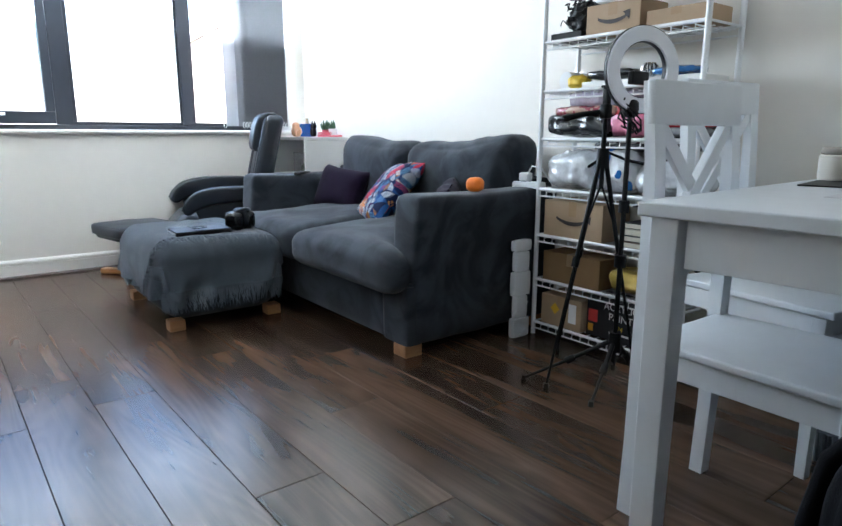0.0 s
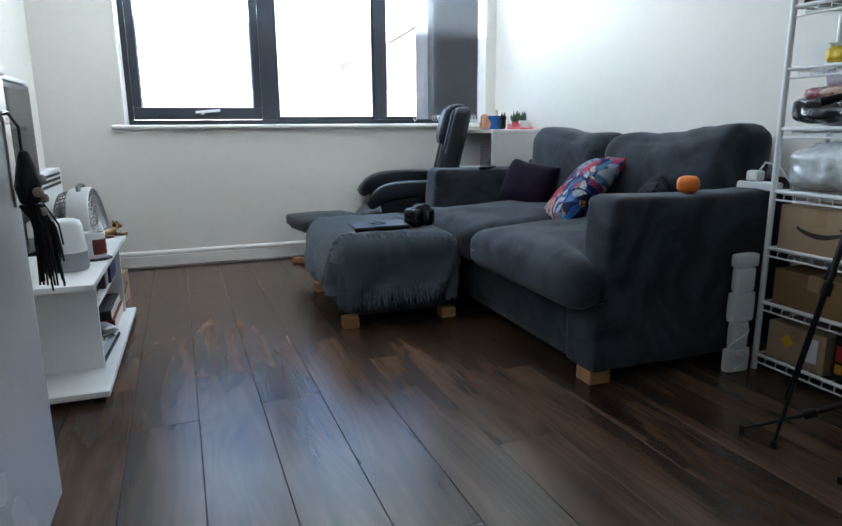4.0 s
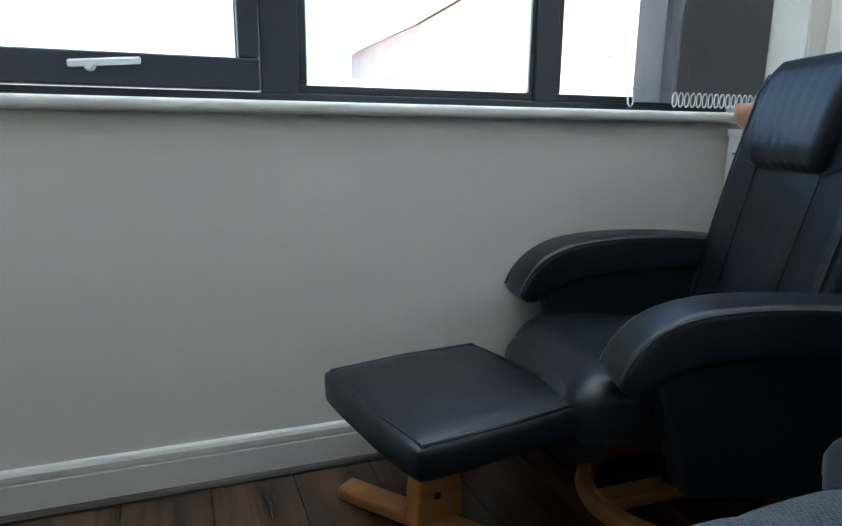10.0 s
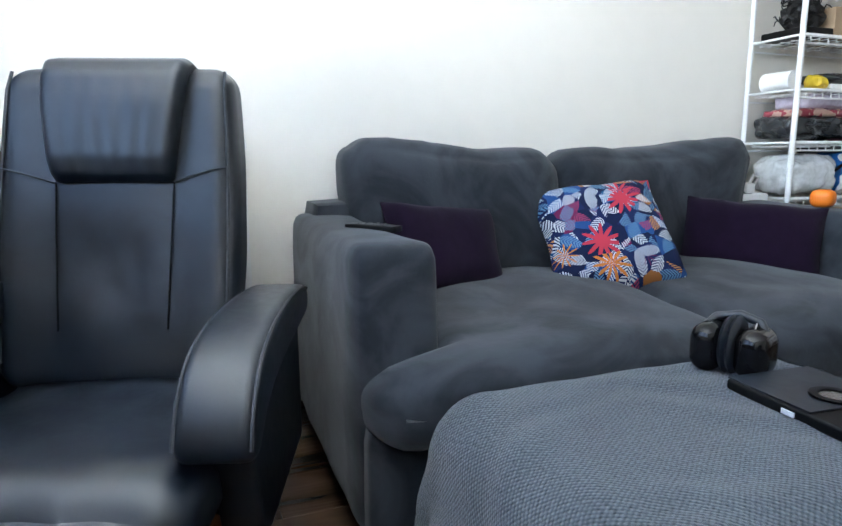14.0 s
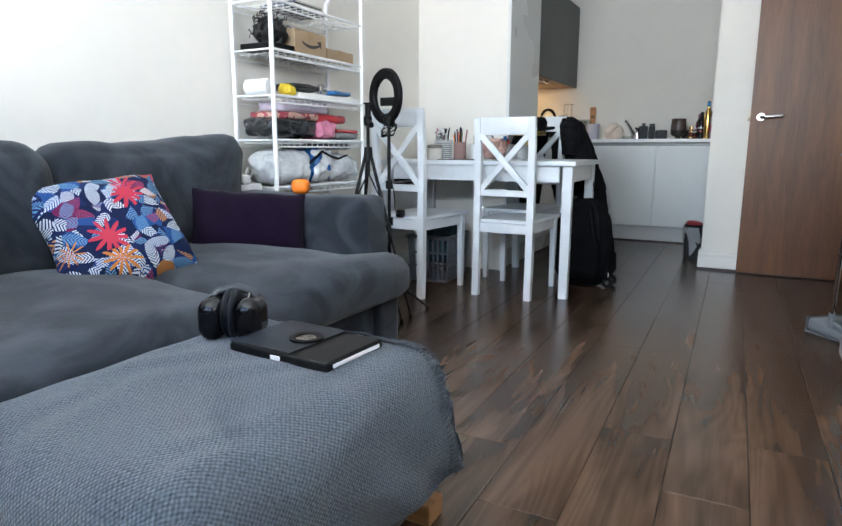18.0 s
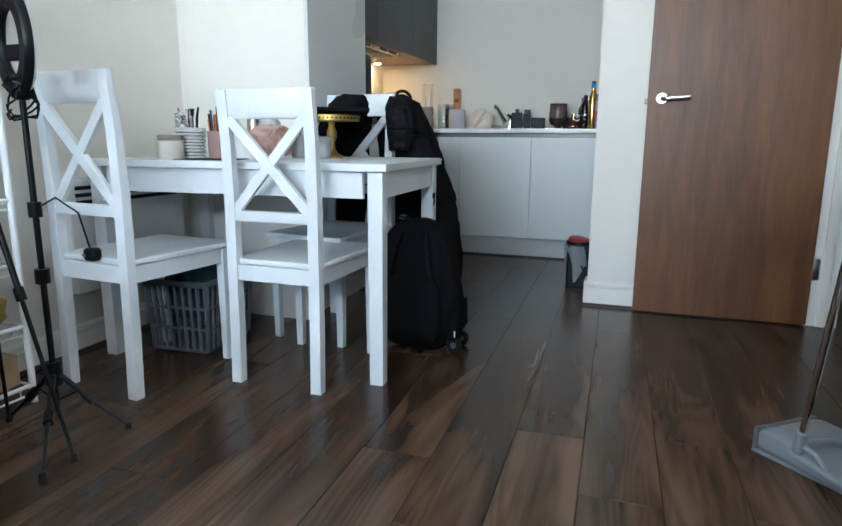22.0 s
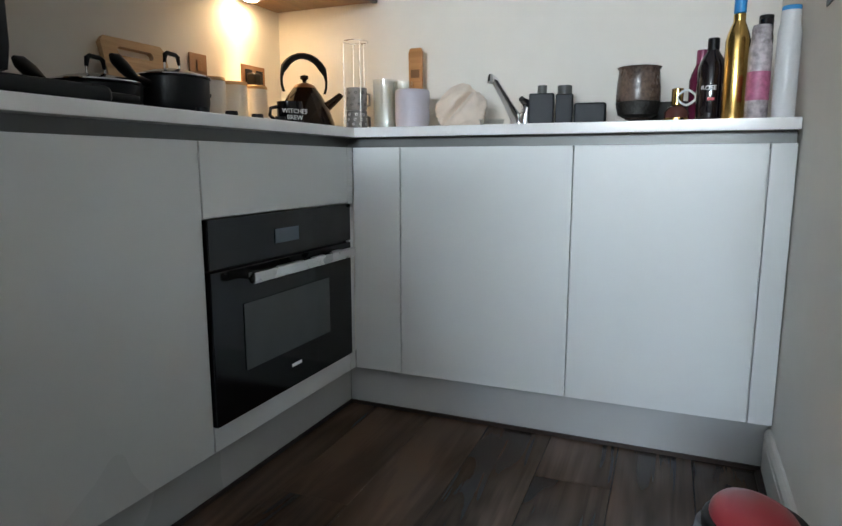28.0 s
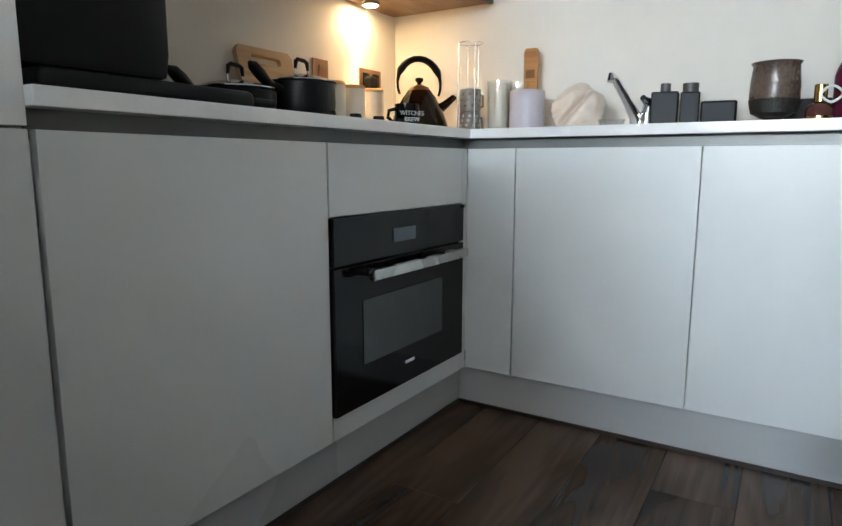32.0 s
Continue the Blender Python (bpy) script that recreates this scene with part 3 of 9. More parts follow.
bm_add(hd, bm_cyl(0.010, 0.010, 0, 0.03, 12, pose(1.075, FY0 - 0.018, 0.952, 90, 0, 0)))
for v in hd.verts:
    if v.co.x > 1.09:
        v.co.z += min(0.012, (v.co.x - 1.09) * 0.5)
part("window_handle", hd, mat("satin_white_metal", (0.72, 0.72, 0.72), 0.3, 0.3), win, "pale metal lever handle")
sill_b = bm_box(0.535, XE - 0.004, YN - 0.028, YN + 0.002, 0.846, 0.874, 0.010, 3)
bm_add(sill_b, bm_box(WIN_X0, WIN_X1, YN + 0.002, FY0, 0.847, 0.873))
part("window_sill", sill_b, TRIM, win, "white rounded window board")
for a, b in ((WIN_X0, WIN_X0 + 0.012), (WIN_X1 - 0.012, WIN_X1)):
    part("reveal_lining", bm_box(a, b, YN + 0.002, FY0, 0.873, WIN_Z1), TRIM, win, smooth=False)

# vertical blind drawn to one side, slats edge to edge
blind = thing("vertical_blind", "grey vertical blind drawn aside at the window", "blind")
def cloth_through(m, share):
    """Lets part of the daylight through a thin cloth."""
    n, l = m.node_tree.nodes, m.node_tree.links
    tr = n.new("ShaderNodeBsdfTranslucent")
    tr.inputs["Color"].default_value = (0.55, 0.56, 0.58, 1)
    mx = n.new("ShaderNodeMixShader")
    mx.inputs[0].default_value = share
    l.new(n["Principled BSDF"].outputs[0], mx.inputs[1])
    l.new(tr.outputs[0], mx.inputs[2])
    l.new(mx.outputs[0], n["Material Output"].inputs["Surface"])
    return m


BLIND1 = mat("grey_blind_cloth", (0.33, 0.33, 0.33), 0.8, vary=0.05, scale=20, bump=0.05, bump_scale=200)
# same cloth for the stacked slats, their shade put into a darker grey
BLIND2 = mat("shaded_blind_cloth", (0.24, 0.24, 0.245), 0.8, vary=0.08, scale=20, bump=0.05, bump_scale=200)
part("head_rail", bm_box(WIN_X0 + 0.02, WIN_X1 - 0.02, 4.90, 4.94, 2.10, 2.14, 0.004), WIRE, blind)


def slat(x0, y0, x1, y1, material, z0=0.905):
    bm = bmesh.new()
    cols = 5
    vs = []
    for zi in (z0, 2.10):
        row = []
        for i in range(cols):
            k = i / (cols - 1)
            bow = 0.006 * math.sin(math.pi * k)
            row.append(bm.verts.new((x0 + (x1 - x0) * k + bow, y0 + (y1 - y0) * k - bow, zi)))
        vs.append(row)
    for i in range(cols - 1):
        bm.faces.new((vs[0][i], vs[0][i + 1], vs[1][i + 1], vs[1][i]))
    bmesh.ops.solidify(bm, geom=bm.faces[:], thickness=0.0012)
    return part("slat", bm, material, blind, smooth=False)


cloth_through(BLIND1, 0.25)
cloth_through(BLIND2, 0.05)
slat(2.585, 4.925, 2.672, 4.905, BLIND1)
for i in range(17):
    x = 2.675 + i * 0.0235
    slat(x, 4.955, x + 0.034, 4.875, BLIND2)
CLEAR = mat("clear_chain", (0.7, 0.7, 0.68), 0.2, vary=0.1)
for i in range(16):
    x = 2.69 + i * 0.0235
    lp = [(x + 0.012 + 0.009 * math.cos(a), 4.872, 0.912 + 0.021 * math.sin(a)) for a in np.linspace(0, 2 * math.pi, 11)[:-1]]
    part("slat_chain", bm_tube(lp, 0.0022, 5, closed=True), CLEAR, blind, "clear plastic bottom chain")
part("slat_chain", bm_tube([(2.572 + 0.011 * math.cos(a), 4.915, 0.918 + 0.028 * math.sin(a)) for a in np.linspace(0, 2 * math.pi, 13)[:-1]], 0.0022, 5, closed=True), CLEAR, blind, "clear plastic bottom chain")

# the open hall door against the end wall
GROUP = Matrix.Identity(4)
door = thing("door_1", "walnut veneered flush door standing open", "door", (0.28, -0.52, 0.0), kind="structure")
part("door_leaf", bm_box(0, 0.77, 0, 0.04, 0.008, 2.03, 0.002), DOORWOOD, door)
han = part("door_handle", bm_cyl(0.026, 0.026, 0, 0.010, 28, pose(0.708, 0.04, 1.043, -90, 0, 0), bev=0.002), STEEL, door, "brushed steel lever handle")
lev = bm_tube([(0.708, 0.048, 1.043), (0.708, 0.075, 1.043), (0.700, 0.088, 1.043), (0.68, 0.09, 1.043), (0.585, 0.09, 1.048)], 0.0095, 12)
part("lever", lev, STEEL, han)
part("latch", bm_box(0.768, 0.784, 0.012, 0.028, 1.022, 1.043, 0.002), mat("dull_brass", (0.25, 0.2, 0.13), 0.4, 0.8), door, "dull metal latch bolt")
part("door_handle", bm_cyl(0.026, 0.026, 0, 0.010, 20, pose(0.708, 0.0, 1.043, 90, 0, 0)), STEEL, door)
frame_1 = thing("door_frame", "white painted door lining with steel hinges", "door frame", kind="structure")
part("jamb", bm_box(XWD - 0.15, XWD - 0.012, YP + 0.002, YP + 0.032, 0, 2.06, 0.002), TRIM, frame_1)
part("jamb", bm_box(XWD - 0.15, XWD + 0.004, 0.37, 0.402, 0, 2.06, 0.002), TRIM, frame_1)
part("door_stop", bm_box(XWD - 0.10, XWD - 0.06, YP + 0.032, YP + 0.044, 0, 2.05, 0.002), TRIM, frame_1)
for z in (0.22, 1.75):
    part("hinge", bm_box(XWD - 0.052, XWD - 0.016, YP + 0.0325, YP + 0.036, z, z + 0.10, 0.004), STEEL, frame_1, "steel butt hinge")

# outside: low roofs and a brick house, bright haze put into their colours
solid("ground", bm_box(-60, 70, 6.0, 200, -6.1, -6.0), TARMAC, "pale flat ground outside the window", "ground", kind="structure", smooth=False)
bh = thing("brick_house", "red brick house with a pitched roof across the yard", "house", (5.9, 16.0, 0))
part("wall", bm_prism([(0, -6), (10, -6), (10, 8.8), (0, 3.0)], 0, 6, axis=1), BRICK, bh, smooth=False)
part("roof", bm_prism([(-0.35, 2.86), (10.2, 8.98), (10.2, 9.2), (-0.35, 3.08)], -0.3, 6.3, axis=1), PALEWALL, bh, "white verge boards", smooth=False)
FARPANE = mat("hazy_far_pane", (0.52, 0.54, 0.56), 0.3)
for wx, wz in ((1.1, 1.4), (4.6, 2.6)):
    wd = part("window", bm_box(wx, wx + 0.45, -0.05, 0.02, wz, wz + 1.5), TRIM, bh, "white framed window", smooth=False)
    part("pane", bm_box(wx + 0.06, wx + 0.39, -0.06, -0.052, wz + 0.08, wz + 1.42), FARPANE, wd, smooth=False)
lo = thing("low_building", "pale flat-roofed building across the yard", "building", (-14, 15.0, 0))
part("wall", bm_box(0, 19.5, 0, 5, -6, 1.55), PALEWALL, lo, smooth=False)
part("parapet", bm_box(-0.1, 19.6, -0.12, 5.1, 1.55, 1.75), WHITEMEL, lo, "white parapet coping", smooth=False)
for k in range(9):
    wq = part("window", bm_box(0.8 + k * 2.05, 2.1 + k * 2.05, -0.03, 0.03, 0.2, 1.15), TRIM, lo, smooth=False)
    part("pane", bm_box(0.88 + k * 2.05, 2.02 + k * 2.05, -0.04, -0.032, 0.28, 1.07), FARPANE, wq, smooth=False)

# ---- kitchen ----
PLZ, DT = 0.147, 0.866
GAP = mat("cabinet_edge_shadow", (0.25, 0.25, 0.245), 0.5)
RAIL = mat("grey_handle_rail", (0.15, 0.153, 0.145), 0.4, 0.3, vary=0.05)


def unit_x(y0, y1, label, doors, name="base_cabinet"):
    """A base unit of the run along the east wall; fronts face -x."""
    u = thing(name, label, "cabinet", group="kitchen base units")
    part("body", bm_box(2.489, XE, y0, y1, PLZ, 0.852), WHITEMEL, u, smooth=False)
    for a, b, z0, z1 in doors:
        part("door", bm_box(2.467, 2.487, a + 0.0015, b - 0.0015, z0, z1, 0.0015), FITTED, u)
    return u


def unit_y(x0, x1, label, name="base_cabinet"):
    u = thing(name, label, "cabinet", group="kitchen base units")
    part("body", bm_box(x0, x1, YS, -1.732, PLZ, 0.852), WHITEMEL, u, smooth=False)
    part("door", bm_box(x0 + 0.0018, x1 - 0.0018, -1.73, -1.71, PLZ + 0.003, DT, 0.0015), FITTED, u)
    return u


unit_x(-1.036, -0.408, "white gloss base cabinet with one wide door", [(-1.034, -0.41, PLZ + 0.003, DT)])
ovu = unit_x(-1.712, -1.036, "white gloss oven housing with plain panels", [(-1.676, -1.036, 0.697, DT), (-1.676, -1.036, PLZ + 0.003, 0.208), (-1.712, -1.676, PLZ + 0.003, DT)], "oven_housing")
unit_y(2.302, 2.467, "white gloss corner filler panel")
unit_y(1.782, 2.302, "white gloss base cabinet with a single door")
unit_y(1.312, 1.782, "white gloss sink cabinet with a single door")
unit_y(1.252, 1.312, "white gloss end filler beside the wall")
pl = thing("plinth", "pale grey kitchen plinth along the floor", "plinth", kind="structure")
part("plinth_board", bm_box(2.517, 2.533, -1.765, YC0, 0.012, PLZ - 0.002, 0.001), PLINTH, pl)
part("plinth_board", bm_box(XP + 0.004, 2.517, -1.781, -1.765, 0.012, PLZ - 0.002, 0.001), PLINTH, pl)
# added dark strips paint the shaded gap between plinth and floor
part("floor_seal", bm_box(2.513, 2.530, -1.761, YC0, 0.0, 0.0115), DARKSTRIP, pl, "dark sealing strip at the floor", smooth=False)
part("floor_seal", bm_box(XP + 0.004, 2.513, -1.778, -1.761, 0.0, 0.0115), DARKSTRIP, pl, "dark sealing strip at the floor", smooth=False)
rl = thing("handle_rail", "recessed grey metal grip rail under the worktop", "rail")
part("rail", bm_box(2.497, 2.52, -1.74, YC0 + 0.003, 0.853, 0.897), RAIL, rl, smooth=False)
part("rail", bm_box(XP + 0.004, 2.497, -1.763, -1.74, 0.853, 0.897), RAIL, rl, smooth=False)
part("rail_foot", bm_box(2.489, 2.497, -1.74, YC0 + 0.003, 0.853, 0.858), RAIL, rl, smooth=False)
wt = thing("worktop", "white quartz L-shaped kitchen worktop", "worktop")
part("slab", bm_prism([(2.447, -0.402), (2.447, -1.69), (XP + 0.003, -1.69), (XP + 0.003, YS), (XE, YS), (XE, -0.402)], 0.897, 0.926, bev=0.002), QUARTZ, wt)
part("upstand", bm_box(XP + 0.01, XE - 0.02, YS, YS + 0.015, 0.9265, 0.94), QUARTZ, wt, smooth=False)

# oven
ov = thing("oven", "black glass built-in compact oven with steel handle", "oven")
part("carcass", bm_box(2.474, 2.99, -1.672, -1.040, 0.212, 0.693), BLACK, ov, smooth=False)
part("control_panel", bm_box(2.457, 2.473, -1.672, -1.038, 0.580, 0.694, 0.002), GLOSSBLACK, ov, "gloss black control panel")
odoor = part("oven_door", bm_box(2.457, 2.473, -1.672, -1.038, 0.211, 0.574, 0.002), GLOSSBLACK, ov, "black glass oven door")
part("door_window", bm_box(2.4545, 2.456, -1.535, -1.146, 0.318, 0.484), mat("smoked_glass", (0.075, 0.085, 0.085), 0.12, vary=0.15, scale=3), odoor, "smoked glass window")
hb = bm_box(2.405, 2.424, -1.610, -1.128, 0.540, 0.566, 0.003)
for yy in (-1.575, -1.165):
    bm_add(hb, bm_box(2.424, 2.457, yy - 0.02, yy + 0.02, 0.546, 0.560, 0.002))
part("handle", hb, STEEL, odoor, "brushed steel bar handle")
part("display", bm_box(2.4545, 2.456, -1.385, -1.280, 0.615, 0.652), mat("blue_grey_display", (0.10, 0.125, 0.16), 0.15), ov, "blue-grey display", smooth=False)
part("maker_mark", bm_box(2.4545, 2.456, -1.38, -1.335, 0.268, 0.276), WIRE, odoor, smooth=False)
part("trim_corner", bm_box(2.450, 2.456, -1.672, -1.660, 0.684, 0.694), STEEL, ov, smooth=False)

# tall cabinet
tc = thing("tall_cabinet", "white full-height kitchen cabinet with plain doors", "cabinet")
part("end_panel", bm_box(XC + 0.02, XE, YC1 - 0.02, YC1, 0, 2.22), WALL, tc, smooth=False)
part("body", bm_box(XC + 0.021, XE, YC0, YC1 - 0.021, PLZ, 2.22), WHITEMEL, tc, smooth=False)
part("door", bm_box(XC, XC + 0.02, YC0 + 0.002, YC1, 0.150, DT, 0.0015), FITTED, tc)
part("door", bm_box(XC, XC + 0.02, YC0 + 0.002, YC1, DT + 0.004, 2.22, 0.0015), FITTED, tc)
part("plinth_board", bm_box(XC + 0.05, XC + 0.066, YC0, YC1 - 0.02, 0.002, PLZ - 0.001), PLINTH, tc)

# wall cupboards with timber underside and a downlight
wc = thing("wall_cupboard", "dark grey wall cupboards with a timber underside", "cupboard")
part("body", bm_box(2.69, XE, -2.30, YC0 - 0.004, 1.468, 2.22), GREYUNIT, wc, smooth=False)
UNDER = wood("oak_underside", (0.16, 0.085, 0.04), (0.34, 0.2, 0.10), 0.4, along=1, stretch=9, per=0, bump=0.04)
part("underside", bm_box(2.69, XE, -2.30, YC0 - 0.004, 1.452, 1.467), UNDER, wc, "oak-coloured underside", smooth=False)
for a, b in ((-2.298, -1.70), (-1.70, -1.05), (-1.05, -0.41)):
    part("door", bm_box(2.668, 2.689, a + 0.0015, b - 0.0015, 1.447, 2.22, 0.0015), GREYUNIT, wc)
ex = thing("extractor", "slim steel extractor under the wall cupboards", "extractor")
part("hood_body", bm_box(2.74, 3.08, -1.62, -1.08, 1.430, 1.4515, 0.002), STEEL, ex)
for i in range(2):
    part("filter", bm_box(2.78, 3.04, -1.60 + i * 0.26, -1.36 + i * 0.26, 1.427, 1.4297), GREYUNIT, ex, smooth=False)
dl = thing("downlight", "round steel downlight glowing warm under the cupboard", "light")
part("rim", bm_cyl(0.036, 0.034, 1.437, 1.4515, 28, pose(3.075, -2.03, 0)), STEEL, dl)
part("lamp_face", bm_cyl(0.024, 0.024, 1.4345, 1.4365, 24, pose(3.075, -2.03, 0)), glow("warm_lamp_face", (1.0, 0.72, 0.38), 18.0), dl, "glowing warm lens")
spot = bpy.data.lights.new("downlight_beam", "SPOT")
spot.energy, spot.color, spot.spot_size, spot.spot_blend, spot.shadow_soft_size = 1.7, (1.0, 0.62, 0.28), radians(52), 0.9, 0.02
so = new("downlight_beam", spot)
so.matrix_world = look((3.068, -2.03, 1.425), (3.085, -2.03, 0.9))

CZ = 0.926


def lathe_thing(name, label, cat, prof, material, at, n=28, group=""):
    return solid(name, bm_lathe(prof, n), material, label, cat, at, group=group)


def text_mesh(txt, size, m, material, parent, depth=0.0006, name="lettering"):
    c = bpy.data.curves.new("lettering", "FONT")
    c.body, c.size, c.align_x, c.align_y, c.extrude = txt, size, "CENTER", "CENTER", depth
    o = bpy.data.objects.new("lettering_src", c)
    scene.collection.objects.link(o)
    bpy.context.view_layer.update()
    me = bpy.data.meshes.new_from_object(o)
    bpy.data.objects.remove(o)
    me.name = name
    me.transform(m)
    me.materials.clear()
    me.materials.append(material)
    ob = new(name, me)
    ob.parent = parent
    return ob


POTBLK = mat("black_enamel_pot", (0.006, 0.0065, 0.0075), 0.36, vary=0.15, scale=12, spec=0.25)
DARKGLASS = glass("clear_glassware", (0.93, 0.95, 0.95), alpha=0.35)
IVORY = mat("ivory_textured_ceramic", (0.74, 0.72, 0.68), 0.5, vary=0.04, bump=0.5, bump_scale=70)
CORK = mat("bamboo_lid", (0.52, 0.34, 0.17), 0.5, vary=0.1, scale=20)
LILAC = mat("lilac_wax", (0.50, 0.48, 0.55), 0.55, vary=0.05, bump=0.4, bump_scale=45)
COPPER = mat("copper_plate", (0.36, 0.20, 0.11), 0.3, 0.9, vary=0.1)
GOLD = mat("gold_metal", (0.72, 0.48, 0.16), 0.22, 1.0, vary=0.1)
OLDGOLD = mat("antique_gold", (0.45, 0.31, 0.10), 0.35, 0.9, vary=0.2, scale=30, bump=0.2)
SHELLM = mat("pink_shell", (0.80, 0.68, 0.58), 0.4, vary=0.14, scale=14, bump=0.2, bump_scale=60)


def saucepan(at, rz, r, h, label):
    t = thing("saucepan", label, "pan", at, rz, group="pans on the hob")
    part("pan_body", bm_lathe([(0, 0), (r * 0.9, 0), (r * 0.97, 0.012), (r, 0.03), (r, h), (r + 0.004, h + 0.003), (r - 0.003, h + 0.003)], 36), POTBLK, t)
    lid = part("lid", bm_lathe([(r + 0.002, h + 0.004), (r + 0.002, h + 0.008), (r * 0.7, h + 0.018), (r * 0.3, h + 0.026), (0, h + 0.028)], 36), mat("dark_glass_lid", (0.10, 0.10, 0.10), 0.12, 0.4), t, "dark glass lid with steel rim")
    part("lid_rim", bm_tube([((r + 0.001) * math.cos(a), (r + 0.001) * math.sin(a), h + 0.006) for a in np.linspace(0, 2 * math.pi, 33)[:-1]], 0.003, 6, True), CHROME, lid)
    kz = h + 0.026
    for s in (-1, 1):
        part("knob_post", bm_rod((s * 0.030, 0, kz - 0.008), (s * 0.027, 0, kz + 0.022), 0.003, n=8), CHROME, lid)
    part("lid_knob", bm_tube([(-0.028, 0, kz + 0.014), (-0.024, 0, kz + 0.034), (-0.016, 0, kz + 0.039), (0.016, 0, kz + 0.038), (0.024, 0, kz + 0.034), (0.028, 0, kz + 0.014)], [0.004, 0.006, 0.0055, 0.0055, 0.006, 0.004], 8), BLACK, lid, "black bridge-shaped knob")
    hl = bm_tube([(-r, 0, h - 0.02), (-r - 0.05, 0, h - 0.012), (-r - 0.080, 0, h + 0.008), (-r - 0.105, 0, h + 0.024), (-r - 0.118, 0, h + 0.030)], [0.010, 0.012, 0.016, 0.014, 0.005], 10)
    part("pan_handle", hl, BLACK, t, "black moulded handle")
    hl = bm_tube([(r, -0.028, h - 0.03), (r + 0.03, -0.022, h - 0.028), (r + 0.034, 0.022, h - 0.028), (r, 0.028, h - 0.03)], 0.007, 8)
    part("helper_handle", hl, BLACK, t)
    return t


hob = thing("hob", "black gas hob with four knobs set in the worktop", "hob")
part("hob_plate", bm_box(2.56, 3.06, -1.66, -0.86, CZ, CZ + 0.006, 0.002), GLOSSBLACK, hob)
for i in range(4):
    part("knob", bm_cyl(0.018, 0.015, CZ + 0.006, CZ + 0.024, 18, pose(2.535 + 0.045, -1.18 - i * 0.105, 0)), BLACK, hob, "black control knob")
for yy in (-1.03, -1.38):
    for k in range(4):
        a = math.pi * k / 4
        part("pan_support", bm_rod((2.81 - 0.17 * math.cos(a), yy - 0.17 * math.sin(a), CZ + 0.0125), (2.81 + 0.17 * math.cos(a), yy + 0.17 * math.sin(a), CZ + 0.0125), 0.006, n=6), BLACK, hob, "black iron pan support")
    part("burner", bm_cyl(0.045, 0.04, CZ + 0.006, CZ + 0.014, 24, pose(2.81, yy, 0)), BLACK, hob)
saucepan((2.735, -1.25, CZ + 0.0185), -84, 0.090, 0.086, "black lidded saucepan with a raised handle")
saucepan((2.765, -1.045, CZ + 0.0185), -82, 0.098, 0.050, "shallow black lidded pan on the hob")
gr = thing("griddle", "long flat black griddle pan on the worktop", "pan")
part("plate", bm_box(2.50, 2.74, -0.86, -0.44, CZ, CZ + 0.036, 0.014, 3), POTBLK, gr)
part("grip", bm_box(2.54, 2.62, -0.96, -0.855, CZ + 0.012, CZ + 0.030, 0.007), BLACK, gr)
fr = thing("air_fryer", "large black countertop cooker against the tall cabinet", "cooker")
part("body", bm_soft(2.56, 2.90, -0.72, -0.42, CZ + 0.037, CZ + 0.40, 6, 0.10), BLACK, fr)
part("side_handle", bm_tube([(2.72, -0.72, CZ + 0.10), (2.72, -0.765, CZ + 0.11), (2.72, -0.77, CZ + 0.17), (2.72, -0.72, CZ + 0.19)], 0.011, 8), BLACK, fr)
part("knob", bm_cyl(0.02, 0.018, 0, 0.02, 16, pose(2.56, -0.56, CZ + 0.30, 0, -90, 0)), BLACK, fr)
for i, (x, y, h, r) in enumerate(((3.065, -1.767, 0.178, 0.050), (3.065, -1.892, 0.176, 0.047), (3.065, -2.014, 0.174, 0.047))):
    t = thing("canister", "white embossed ceramic canister with bamboo lid", "canister", (x, y, CZ), group="row of canisters")
    part("jar", bm_lathe([(0, 0), (r, 0), (r + 0.002, 0.006), (r + 0.002, h - 0.004), (r, h), (0, h)], 32), IVORY, t)
    part("lid", bm_cyl(r + 0.002, r + 0.001, h, h + 0.013, 32, bev=0.003), CORK, t, "bamboo lid")
cbt = thing("chopping_board", "light wooden chopping board leaning on the wall", "chopping board")
outline = [(-0.125, 0.0), (0.125, 0.0), (0.125, 0.245), (0.110, 0.262), (-0.110, 0.262), (-0.125, 0.245)]
slot = [(0.055 * math.copysign(1, math.cos(a)) + 0.014 * math.cos(a), 0.222 + 0.014 * math.sin(a)) for a in np.linspace(radians(-80), radians(280), 16)]
cb2 = bmesh.new()
faces = []
for y in (-0.009, 0.009):
    vo, vi = [cb2.verts.new((x, y, z)) for x, z in outline], [cb2.verts.new((x, y, z)) for x, z in slot]
    edges = [cb2.edges.new((r[k], r[(k + 1) % len(r)])) for r in (vo, vi) for k in range(len(r))]
    bmesh.ops.triangle_fill(cb2, use_beauty=True, edges=edges)
    faces.append((vo, vi))
for A, B in zip(*faces):
    for k in range(len(A)):
        cb2.faces.new((A[k], A[(k + 1) % len(A)], B[(k + 1) % len(A)], B[k]))
bmesh.ops.recalc_face_normals(cb2, faces=cb2.faces[:])
part("board", cb2, wood("pale_beech_board", (0.40, 0.24, 0.12), (0.60, 0.40, 0.22), 0.5, along=0, per=0), cbt, smooth=False)
cbt.matrix_world = Matrix.Translation((3.06, -1.485, CZ + 0.012)) @ Euler((0, radians(14), 0)).to_matrix().to_4x4() @ Euler((0, 0, radians(90))).to_matrix().to_4x4()


